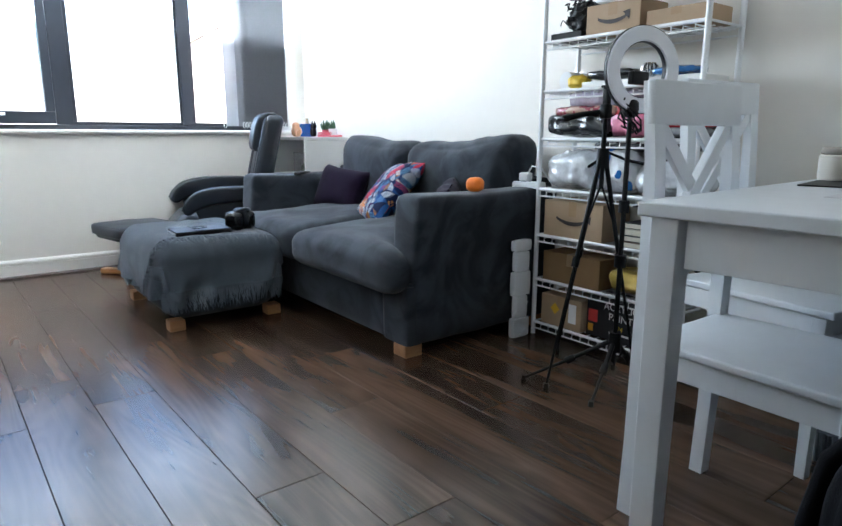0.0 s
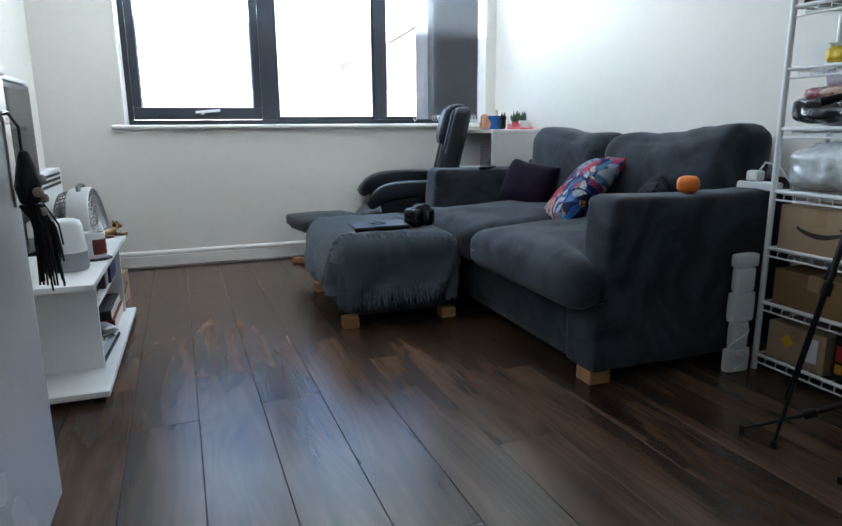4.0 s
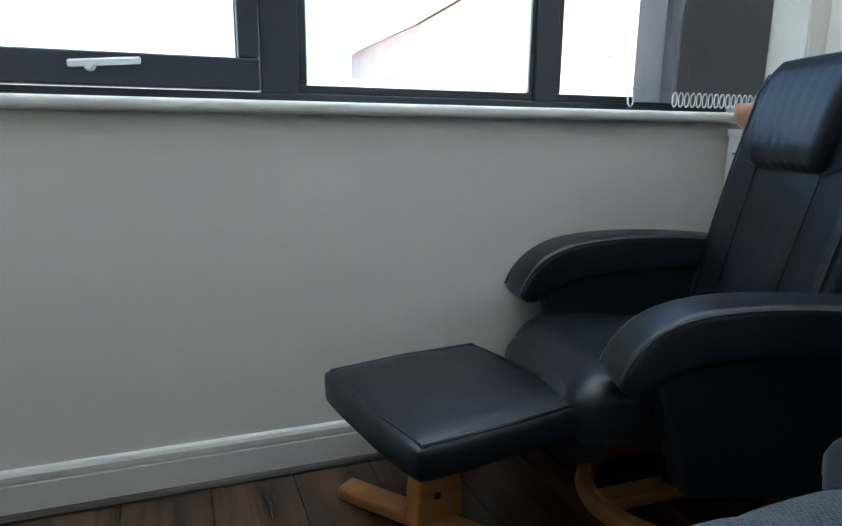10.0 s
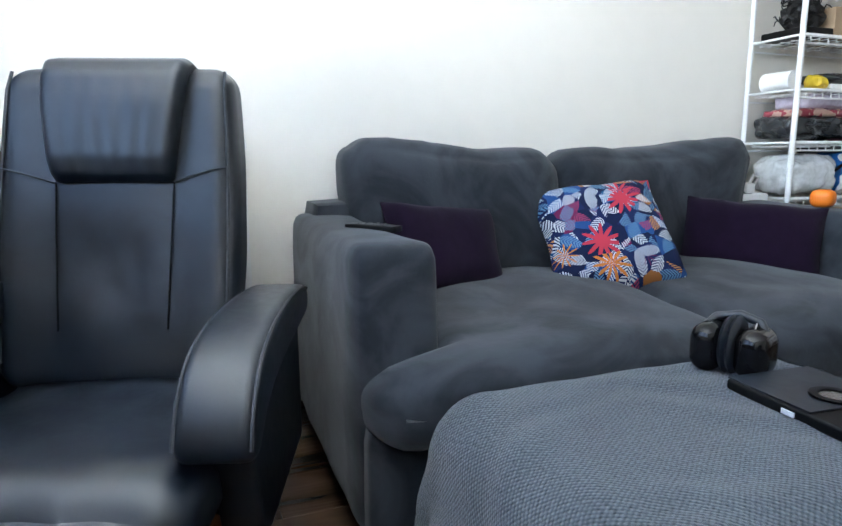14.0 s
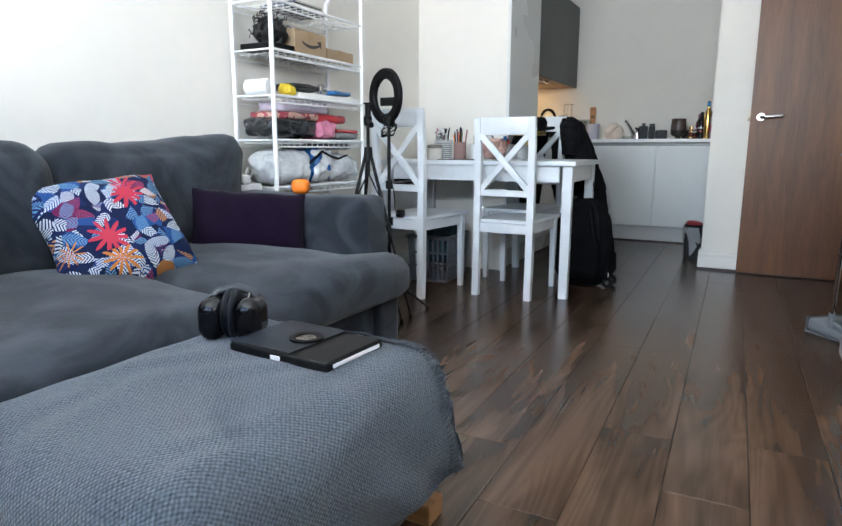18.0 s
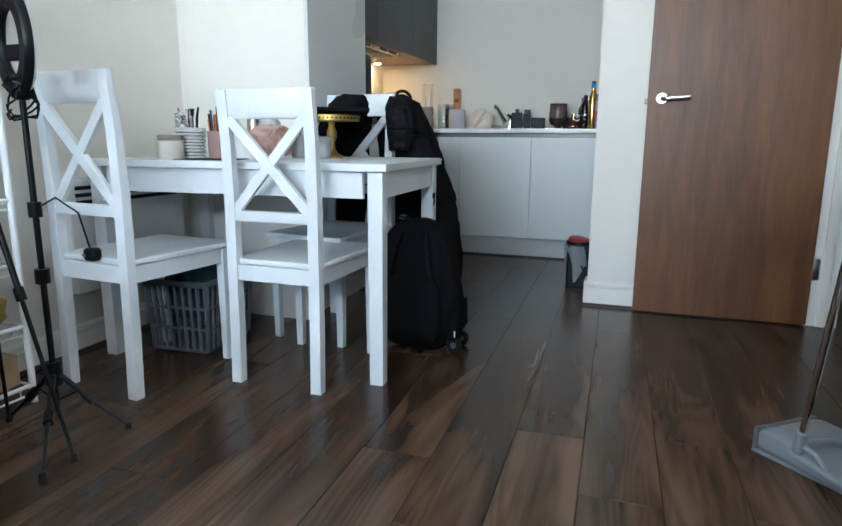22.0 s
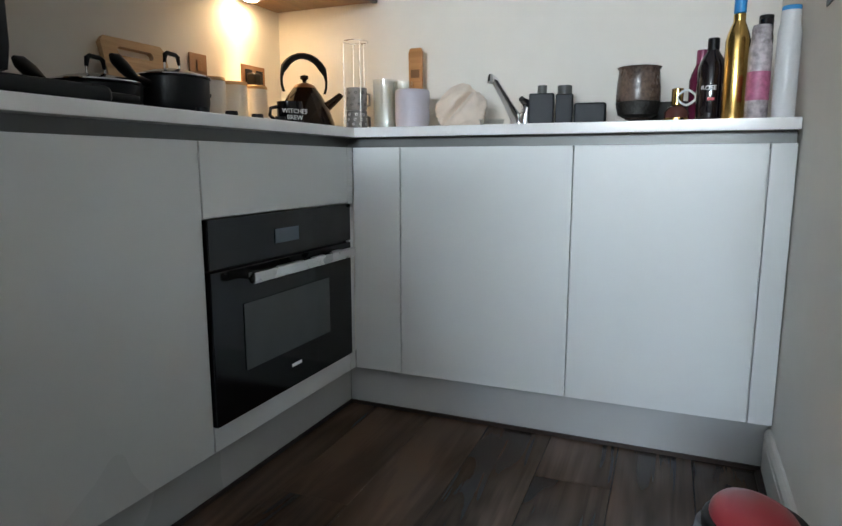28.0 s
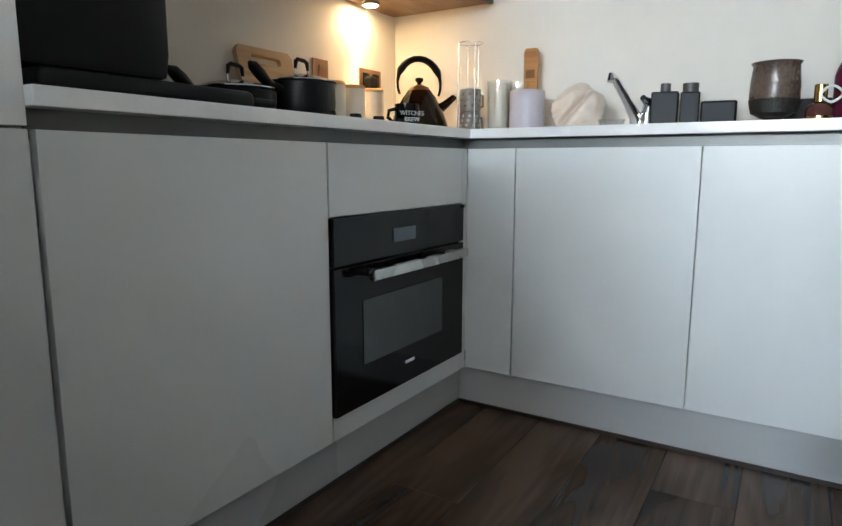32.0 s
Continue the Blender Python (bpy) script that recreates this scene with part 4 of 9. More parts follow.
def wall_plate(y, z, two, label):
    t = thing("socket" if two else "light_switch", label, "socket" if two else "switch")
    w = 0.073 if two else 0.043
    part("plate", bm_box(XE - 0.008, XE - 0.0005, y - w, y + w, z - 0.043, z + 0.043, 0.002), COPPER, t)
    if two:
        for s in (-1, 1):
            part("insert", bm_box(XE - 0.011, XE - 0.008, y + s * 0.034 - 0.022, y + s * 0.034 + 0.022, z - 0.026, z + 0.026, 0.002), BLACK, t, "black socket face")
    else:
        part("rocker", bm_box(XE - 0.013, XE - 0.008, y - 0.012, y + 0.012, z - 0.02, z + 0.02, 0.002), COPPER, t)
    return t


wall_plate(-1.80, 1.165, False, "copper-finish light switch plate on the wall")
sk2 = wall_plate(-2.115, 1.165, True, "copper-finish double wall socket with a plug")
plug = thing("plug", "black mains plug in the copper socket", "plug")
part("plug_body", bm_box(XE - 0.055, XE - 0.0115, -2.108, -2.058, 1.125, 1.175, 0.012, 3), BLACK, plug)

# kettle with mug in front
kt = thing("kettle", "black and copper dome kettle with arched handle", "kettle", (2.895, -2.105, CZ), 237)
kt.scale = (1.26, 1.26, 1.03)
KETT = mat("dark_bronze_enamel", (0.030, 0.019, 0.013), 0.10, 0.7, vary=0.2, scale=6)
part("kettle_body", bm_lathe([(0, 0), (0.093, 0), (0.095, 0.012), (0.09, 0.05), (0.075, 0.10), (0.055, 0.145), (0.040, 0.17), (0.036, 0.176), (0, 0.176)], 36), KETT, kt)
part("lid", bm_lathe([(0.037, 0.176), (0.030, 0.188), (0.012, 0.196), (0, 0.197)], 28), COPPER, kt, "copper-coloured lid")
part("lid_knob", bm_lathe([(0, 0.197), (0.006, 0.198), (0.006, 0.205), (0.013, 0.212), (0.012, 0.222), (0, 0.227)], 20), KETT, kt)
part("handle", bm_tube([(0.075 * math.cos(a), 0, 0.20 + 0.095 * math.sin(a)) for a in np.linspace(radians(-25), radians(205), 17)], [0.004] * 3 + [0.006] + [0.012] * 9 + [0.006] + [0.004] * 3, 10), BLACK, kt, "black arched grip on steel arms")
part("spout", bm_tube([(0.06, 0, 0.10), (0.10, 0, 0.135), (0.125, 0, 0.16)], [0.020, 0.014, 0.011], 12), KETT, kt)
mg = thing("mug", "black mug lettered WITCHES BREW", "mug", (2.695, -1.71, CZ), -33)
part("cup", bm_lathe([(0, 0), (0.038, 0), (0.041, 0.006), (0.041, 0.088), (0.037, 0.088), (0.036, 0.01), (0, 0.008)], 28), GLOSSBLACK, mg)
part("mug_handle", bm_tube([(0.002, 0.040, 0.072), (0.006, 0.062, 0.066), (0.006, 0.066, 0.044), (0.002, 0.040, 0.02)], 0.006, 8), GLOSSBLACK, mg)
text_mesh("WITCHES\nBREW", 0.020, Matrix.Translation((-0.0418, 0, 0.046)) @ Euler((radians(90), 0, radians(-90))).to_matrix().to_4x4(), WIRE, mg)

# cup rack: patterned espresso cups in a wire tower
rk = thing("cup_rack", "wire tower of stacked patterned grey cups", "cup rack", (2.70, -2.17, CZ))
for a in (0.3, 2.4, 4.5, 5.4):
    part("wire", bm_rod((0.048 * math.cos(a), 0.048 * math.sin(a), 0.002), (0.048 * math.cos(a), 0.048 * math.sin(a), 0.355), 0.0022, n=6), CHROME, rk)
for z in (0.004, 0.353):
    part("ring", bm_tube([(0.048 * math.cos(a), 0.048 * math.sin(a), z) for a in np.linspace(0, 2 * math.pi, 25)[:-1]], 0.0022, 6, True), CHROME, rk)
for i in range(2):
    z = 0.006 + i * 0.088
    cupm = (mat("grey_lattice_glaze", (0.22, 0.215, 0.21), 0.4, vary=0.5, scale=60), mat("grey_dotted_glaze", (0.34, 0.33, 0.32), 0.4, vary=0.5, scale=60))[i]
    cp = part("cup", bm_lathe([(0, z), (0.036, z), (0.041, z + 0.006), (0.041, z + 0.086), (0.037, z + 0.086), (0.036, z + 0.010), (0, z + 0.008)], 28), cupm, rk, "patterned grey cup")
    part("cup_handle", bm_tube([(-0.014, -0.036, z + 0.072), (-0.026, -0.058, z + 0.066), (-0.026, -0.060, z + 0.026), (-0.014, -0.036, z + 0.016)], 0.005, 8), cupm, cp)
    for q in range(9):
        a = 2 * math.pi * q / 9
        for w in ((0.022, 0.044, 0.066) if i else (0.018, 0.036, 0.054, 0.072)):
            part("motif", bm_lathe([(0.0035, 0), (0.0055, 0), (0.0055, 0.0006), (0.0035, 0.0006)], 8, pose(0.0409 * math.cos(a + w * 9), 0.0409 * math.sin(a + w * 9), z + w, 90, 0, math.degrees(a + w * 9) + 90)), WIRE if i == 0 else GREYUNIT, cp)
for at in ((2.565, -2.15, CZ), (2.525, -2.235, CZ)):
    lathe_thing("glass_tumbler", "tall clear glass tumbler on the worktop", "glass", [(0, 0.002), (0.040, 0), (0.044, 0.01), (0.048, 0.200), (0.045, 0.200), (0.040, 0.014), (0, 0.012)], DARKGLASS, at)
cd = thing("candle", "lilac ribbed pillar candle jar", "candle", (2.44, -2.12, CZ))
part("wax", bm_lathe([(0, 0), (0.062, 0), (0.064, 0.006), (0.062, 0.03), (0.064, 0.06), (0.062, 0.09), (0.064, 0.12), (0.063, 0.152), (0.058, 0.156), (0, 0.152)], 36), LILAC, cd)
gt = thing("wooden_grater", "upright wooden brush with orange varnish", "utensil", (2.475, -2.235, CZ))
part("blade", bm_prism([(-0.026, 0.10), (0.026, 0.10), (0.029, 0.31), (0.022, 0.325), (-0.022, 0.325), (-0.029, 0.31)], -0.008, 0.008, axis=1, bev=0.003), BEECH, gt)
part("stem", bm_box(-0.012, 0.012, -0.006, 0.006, 0.0, 0.10), BEECH, gt)
part("label", bm_box(-0.018, 0.018, 0.0082, 0.0095, 0.215, 0.245), mat("burnt_mark", (0.20, 0.09, 0.03), 0.6), gt, smooth=False)
sh = bmesh.new()
bmesh.ops.create_icosphere(sh, subdivisions=5, radius=1.0)
for v in sh.verts:
    c = v.co.copy()
    a = math.atan2(c.z, c.x)
    lip = math.exp(-((c.x * 0.75 + c.z * 0.66 - 0.12) / 0.11) ** 2) * (1 if c.y > 0 else 0)
    swirl = 1 + 0.05 * math.sin(5 * a + 2.5 * c.y) + 0.10 * noise.noise(c * 1.7) + 0.02 * math.sin(26 * (c.z + 0.5 * c.x))
    v.co = Vector((c.x * 0.080 * swirl * (1 + 0.18 * max(0.0, -c.z)), c.y * 0.058 * (1 - 0.75 * lip), 0.076 + c.z * 0.082 * swirl))
    if c.x > 0.55:
        v.co.x += 0.03 * (c.x - 0.55)
        v.co.z -= 0.02 * (c.x - 0.55)
    v.co.z = max(v.co.z, 0.0)
solid("seashell", sh, SHELLM, "large pale pink conch shell on the worktop", "shell", (2.222, -2.05, CZ), 12)
lathe_thing("glass_dish", "small low clear glass dish", "dish", [(0, 0.002), (0.03, 0), (0.042, 0.03), (0.039, 0.03), (0.028, 0.005), (0, 0.004)], DARKGLASS, (2.08, -1.93, CZ))
tp = thing("tap", "chrome mixer tap behind the sink", "tap", (2.06, -2.16, CZ))
part("spout", bm_tube([(0, 0, 0), (0.0, 0, 0.05), (0.02, 0.05, 0.10), (0.045, 0.12, 0.165), (0.05, 0.145, 0.172), (0.05, 0.15, 0.155)], [0.024, 0.022, 0.015, 0.013, 0.012, 0.012], 14), CHROME, tp)
part("base", bm_cyl(0.027, 0.024, 0, 0.06, 24, pose(-0.035, 0, 0)), CHROME, tp)
part("lever", bm_tube([(-0.035, 0, 0.06), (-0.04, 0, 0.095), (-0.028, 0.04, 0.11)], [0.02, 0.019, 0.010], 12), CHROME, tp)


def dispenser(at, w, h, neck, label, group=""):
    t = thing("dispenser_bottle", label, "bottle", at, 8, group=group)
    part("bottle", bm_box(-w, w, -w * 0.8, w * 0.8, 0, h, 0.005, 3), mat("matt_charcoal", (0.008, 0.010, 0.014), 0.45, spec=0.2), t)
    part("cap", bm_cyl(neck, neck, h, h + 0.028, 20), GREYUNIT, t, "grey cap")
    return t


dispenser((1.972, -2.17, CZ), 0.042, 0.128, 0.016, "matt charcoal soap bottle beside the sink", "charcoal sink set")
dispenser((1.891, -2.15, CZ), 0.029, 0.122, 0.024, "slim charcoal bottle with grey cap", "charcoal sink set")
sc = thing("sponge_box", "low matt charcoal box beside the sink", "box", (1.805, -2.15, CZ), 6, group="charcoal sink set")
part("tray", bm_box(-0.052, 0.052, -0.030, 0.030, 0, 0.090, 0.008, 3), mat("matt_charcoal_box", (0.008, 0.010, 0.014), 0.45, spec=0.2), sc)
sp = thing("sink", "stainless steel inset sink under the tap", "sink")
part("rim", bm_prism([(1.55, -2.12), (2.02, -2.12), (2.02, -1.80), (1.55, -1.80)], CZ + 0.0005, CZ + 0.003, bev=0.0005), STEEL, sp)
# flat plate: the bowl's shaded depth is only its darker steel colour
part("bowl_floor", bm_box(1.58, 1.99, -2.09, -1.83, CZ + 0.0032, CZ + 0.0042), mat("sink_shadow_steel", (0.28, 0.28, 0.28), 0.3, 1.0), sp, smooth=False)

gb = thing("goblet_bowl", "smoked glass goblet with a rough pewter base", "bowl", (1.652, -2.11, CZ))
gb.scale = (0.77, 0.77, 0.97)
SMOKE = mat("mottled_smoked_glass", (0.12, 0.085, 0.07), 0.28, 0.0, vary=0.95, scale=26)
part("bowl", bm_lathe([(0.045, 0.03), (0.080, 0.055), (0.088, 0.09), (0.087, 0.13), (0.080, 0.185), (0.088, 0.195), (0.084, 0.196), (0.076, 0.186), (0.08, 0.09), (0.04, 0.04)], 36), SMOKE, gb)
part("stem_base", bm_lathe([(0, 0), (0.055, 0), (0.052, 0.008), (0.028, 0.016), (0.030, 0.026), (0.078, 0.045), (0.086, 0.07), (0.089, 0.085), (0.084, 0.088), (0.0, 0.04)], 30), mat("rough_pewter", (0.05, 0.048, 0.045), 0.5, 0.7, vary=0.5, scale=50, bump=0.8, bump_scale=90), gb, "rough pewter foot")
pf = thing("perfume_bottle", "small gold and brown scent bottle", "bottle", (1.535, -2.06, CZ), 10)
part("glass_body", bm_lathe([(0, 0), (0.036, 0), (0.036, 0.045), (0.026, 0.06), (0.014, 0.065), (0, 0.065)], 24), mat("amber_glass", (0.11, 0.035, 0.03), 0.1, coat=0.5), pf)
part("gold_band", bm_lathe([(0.0365, 0.018), (0.038, 0.019), (0.038, 0.027), (0.0365, 0.028)], 24), GOLD, pf, "gold band")
part("cap", bm_cyl(0.017, 0.017, 0.065, 0.115, 20, bev=0.002), GOLD, pf, "gold cap")
bowm = bm_tube([(-0.02 + 0.02 * math.cos(a) * (1 + 0.3 * math.cos(2 * a)), 0.036, 0.085 + 0.022 * math.sin(a)) for a in np.linspace(0, 2 * math.pi, 17)[:-1]], 0.0035, 6, True)
part("ribbon_bow", bowm, WIRE, pf, "white ribbon bow")
mshb = thing("mesh_holder", "black mesh basket behind the bottles", "holder", (1.565, -2.22, CZ))
part("basket", bm_box(-0.06, 0.06, -0.03, 0.03, 0, 0.09, 0.004), mat("black_mesh", (0.02, 0.02, 0.02), 0.5, bump=0.8, bump_scale=300), mshb)


def bottle(at, r, h, shoulder, neck_r, body_m, cap_m, label, cap_h=0.05, tag=None):
    t = thing("bottle", label, "bottle", at, group="bottles at the worktop's end")
    part("bottle_body", bm_lathe([(0, 0), (r * 0.95, 0), (r, 0.006), (r, shoulder), (r * 0.85, shoulder + 0.02), (neck_r * 1.15, shoulder + 0.045), (neck_r, shoulder + 0.055), (neck_r, h), (0, h)], 28), body_m, t)
    part("cap", bm_cyl(neck_r * 1.12, neck_r * 1.1, h - cap_h, h + 0.004, 20, bev=0.002), cap_m, t)
    return t


ROSEB = mat("black_gloss_bottle", (0.012, 0.008, 0.010), 0.12, coat=0.3)
rb = bottle((1.447, -1.97, CZ), 0.037, 0.235, 0.158, 0.014, ROSEB, BLACK, "black wine bottle lettered ROSE")
text_mesh("ROSE", 0.017, Matrix.Translation((0.006, 0.0375, 0.100)) @ Euler((radians(90), 0, radians(180))).to_matrix().to_4x4(), WIRE, rb)
part("red_motif", bm_box(-0.010, 0.008, 0.0355, 0.0378, 0.066, 0.073), mat("red_print", (0.6, 0.05, 0.06), 0.5), rb, "red printed motif", smooth=False)
bottle((1.472, -2.10, CZ), 0.034, 0.225, 0.14, 0.015, mat("plum_glass", (0.13, 0.015, 0.045), 0.15), mat("magenta_foil", (0.22, 0.03, 0.09), 0.35), "plum coloured bottle with magenta cap")
gbot = bottle((1.392, -1.875, CZ), 0.030, 0.275, 0.212, 0.0135, GOLD, GOLD, "tall gold glass bottle with a blue stopper")
part("stopper", bm_cyl(0.015, 0.015, 0.280, 0.316, 20, bev=0.003), mat("blue_stopper", (0.03, 0.27, 0.62), 0.4), gbot, "bright blue stopper")
part("stopper_top", bm_cyl(0.015, 0.012, 0.316, 0.326, 20), BLACK, gbot)
ae = bottle((1.342, -1.815, CZ), 0.027, 0.225, 0.18, 0.020, mat("white_pink_can", (0.52, 0.46, 0.48), 0.3, vary=0.9, scale=26), mat("grey_cap", (0.45, 0.45, 0.45), 0.4), "white and pink air freshener can")
part("pink_print", bm_lathe([(0.0273, 0.05), (0.0276, 0.051), (0.0276, 0.12), (0.0273, 0.121)], 28), mat("pink_flower_print", (0.50, 0.15, 0.26), 0.4, vary=0.5, scale=30), ae, "pink floral print")
wb = bottle((1.290, -1.735, CZ), 0.026, 0.255, 0.20, 0.019, mat("white_plastic_bottle", (0.74, 0.75, 0.77), 0.35), mat("blue_cap", (0.04, 0.33, 0.72), 0.4), "white cleaner bottle with a blue cap", 0.045)
bottle((1.325, -1.92, CZ), 0.020, 0.275, 0.22, 0.016, ROSEB, BLACK, "slim black bottle behind the gold one")

# double socket on the kitchen side wall, bin below
sk = thing("socket", "dark steel double wall socket low on the wall", "socket")
part("plate", bm_box(XP + 0.0005, XP + 0.008, -1.012, -0.865, 0.405, 0.492, 0.002), GREYUNIT, sk)
for y in (-0.973, -0.904):
    part("insert", bm_box(XP + 0.008, XP + 0.011, y - 0.022, y + 0.022, 0.42, 0.477, 0.002), BLACK, sk, "black socket face")
ph = thing("wall_photo", "small dark photo print on the wall", "photo")
part("print", bm_box(XP + 0.0005, XP + 0.004, -1.53, -1.44, 1.135, 1.26), GREYUNIT, ph, smooth=False)
bn = thing("waste_bin", "small black pedal bin with a red lid and liner", "bin", (1.362, -1.000, 0))
bn.scale = (0.92, 0.98, 0.82)
part("bin_body", bm_prism([(-0.062, -0.085), (0.062, -0.085), (0.074, -0.06), (0.074, 0.06), (0.062, 0.085), (-0.062, 0.085), (-0.074, 0.06), (-0.074, -0.06)], 0, 0.30, bev=0.006), BLACK, bn)
part("collar", bm_lathe([(0.078, 0.285), (0.086, 0.29), (0.086, 0.318), (0.080, 0.325), (0, 0.326)], 28), BLACK, bn)
dome = bm_lathe([(0.082, 0.315), (0.079, 0.328), (0.068, 0.343), (0.045, 0.352), (0.0, 0.356)], 32)
for v in dome.verts:
    v.co = Vector((v.co.x * 0.92, v.co.y * 1.02, v.co.z + 0.16 * v.co.x))
part("flap", dome, mat("red_plastic", (0.34, 0.035, 0.045), 0.35), bn, "red domed flap")
lin = bmesh.new()
N = 40
rings = []
for z, r in ((0.30, 0.090), (0.27, 0.094), (0.22, 0.091), (0.16, 0.087), (0.09, 0.083)):
    ring = []
    for j in range(N):
        a = 2 * math.pi * j / N
        w = 1.03 + 0.07 * math.sin(7 * a + z * 30) + 0.12 * noise.noise(Vector((math.cos(a) * 3, math.sin(a) * 3, z * 9)))
        low = 0.06 * math.sin(3 * a + 1) if z < 0.1 else 0
        ring.append(lin.verts.new((r * w * math.cos(a) * 0.93, r * w * math.sin(a) * 1.08, z + low)))
    rings.append(ring)
for A, B in zip(rings, rings[1:]):
    for j in range(N):
        lin.faces.new((A[j], A[(j + 1) % N], B[(j + 1) % N], B[j]))


def film(name, white, alpha):
    m = bpy.data.materials.new(name)
    m.use_nodes = True
    p = m.node_tree.nodes["Principled BSDF"]
    p.inputs["Base Color"].default_value = (*white, 1)
    p.inputs["Roughness"].default_value = 0.3
    p.inputs["Alpha"].default_value = alpha
    return m


FILM = film("clear_bin_liner", (0.70, 0.73, 0.76), 0.34)
part("liner", lin, FILM, bn, "crumpled clear plastic liner")

# ---- sofa ----
def shaped(bm, f):
    for v in bm.verts:
        v.co = f(v.co)
    return bm


OAKFOOT = wood("light_oak_foot", (0.32, 0.15, 0.06), (0.50, 0.27, 0.12), 0.45, along=0, per=1.0, bump=0.05)
sofa = thing("sofa", "grey suede two-seat sofa against the wall", "sofa")
part("base", bm_soft(2.235, 3.06, 2.115, 3.885, 0.05, 0.315, 12, 0.06, 0.0, 0.003), SOFA, sofa)
for y0, y1 in ((2.108, 2.285), (3.715, 3.892)):
    part("base_panel", bm_soft(2.220, 2.300, y0, y1, 0.048, 0.300, 6, 0.2, 0.0, 0.002, y0), SOFA, sofa)


def arm(y0, y1):
    """A straight padded arm: flat top that dips a little, rounded edges, and seams round its front and top."""
    b = bm_soft(2.262, 3.09, y0, y1, 0.055, 0.652, 18, 0.17, 0.008, 0.004, seed=y0)
    mid = (y0 + y1) / 2

    def f(c):
        up = max(0.0, min(1.0, (c.z - 0.3) / 0.35))
        dip = 0.012 * math.sin(max(0, min(1, (c.x - 2.3) / 0.7)) * math.pi) * (1 if c.z > 0.55 else 0)
        return Vector((c.x + 0.022 * up * max(0, (2.45 - c.x) / 0.2), mid + (c.y - mid) * (1.06 - 0.10 * up), c.z - dip))
    return shaped(b, f)


for y0, y1 in ((2.100, 2.282), (3.718, 3.902)):
    am = part("arm", arm(y0, y1), SOFA, sofa)
    w = (y1 - y0) / 2 - 0.020
    mid = (y0 + y1) / 2
    seam = [(2.279, mid - w * 1.08, 0.34), (2.284, mid - w, 0.58), (2.292, mid - w + 0.006, 0.626), (2.292, mid + w - 0.006, 0.626), (2.284, mid + w, 0.58), (2.279, mid + w * 1.08, 0.34)]
    part("seam", bm_tube(seam, 0.0022, 5), SOFA, am)


def seat(y0, y1, wrap_lo, wrap_hi, seed):
    """A T-shaped seat cushion: rounded front that wraps before the arm."""
    b = bm_soft(2.140, 2.93, y0, y1, 0.272, 0.450, 24, 0.34, 0.012, 0.009, seed)

    def f(c):
        front = max(0.0, min(1.0, (2.295 - c.x) / 0.055))
        y = c.y
        mid = (y0 + y1) / 2
        if wrap_lo and y < mid:
            y = mid + (y - mid) * (1 + 0.50 * front)
        if wrap_hi and y > mid:
            y = mid + (y - mid) * (1 + 0.50 * front)
        k = max(0, min(1, (c.y - y0) / (y1 - y0)))
        crown = 0.026 * math.sin(math.pi * k)
        slope = 0.030 * max(0.0, min(1.0, (2.60 - c.x) / 0.45)) ** 1.4
        sag = 0.012 * math.exp(-((c.x - 2.48) / 0.14) ** 2 - ((k - 0.5) / 0.25) ** 2)
        return Vector((c.x, y, c.z + ((crown - slope - sag) if c.z > 0.36 else -0.3 * slope)))
    return shaped(b, f)


part("seat_cushion", seat(2.288, 2.985, True, False, 1), SOFA, sofa)
part("seat_cushion", seat(2.990, 3.712, False, True, 2), SOFA, sofa)
part("back_frame", bm_soft(2.92, 3.13, 2.16, 3.86, 0.2, 0.70, 6, 0.2), SOFA, sofa)


def backc(y0, y1, high_lo, seed):
    """A loose back cushion: fuller and a little higher at its outer end, creased along its top edge."""
    b = bm_soft(2.845, 3.085, y0, y1, 0.42, 0.848, 22, 0.36, 0.020, 0.010, seed)

    def f(c):
        k = (c.y - y0) / (y1 - y0)
        k = 1 - k if high_lo else k
        up = max(0.0, (c.z - 0.5) / 0.29)
        rise = 0.040 * (max(0, (k - 0.35) / 0.65) ** 1.4) * up - 0.014 * up * math.sin(k * math.pi)
        out = 0.045 * up * max(0, (k - 0.7) / 0.3)
        pucker = 0.005 * math.sin(c.y * 95 + 3 * noise.noise(c * 9)) * max(0.0, min(1.0, (c.z - 0.70) / 0.06)) * max(0.0, k - 0.3)
        return Vector((c.x + 0.075 * (c.z - 0.42) - pucker, c.y + (-out if high_lo else out), c.z + rise + 0.5 * pucker))
    return shaped(b, f)


part("back_cushion", backc(2.268, 3.040, True, 4), SOFA, sofa)
part("back_cushion", backc(3.052, 3.715, False, 6), SOFA, sofa)
for x, y in ((2.225, 2.125), (2.225, 3.79), (2.96, 2.13), (2.96, 3.79)):
    part("foot", bm_prism([(x, y), (x + 0.085, y), (x + 0.085, y + 0.085), (x, y + 0.085)], 0, 0.052, bev=0.004), OAKFOOT, sofa, "light oak block foot")

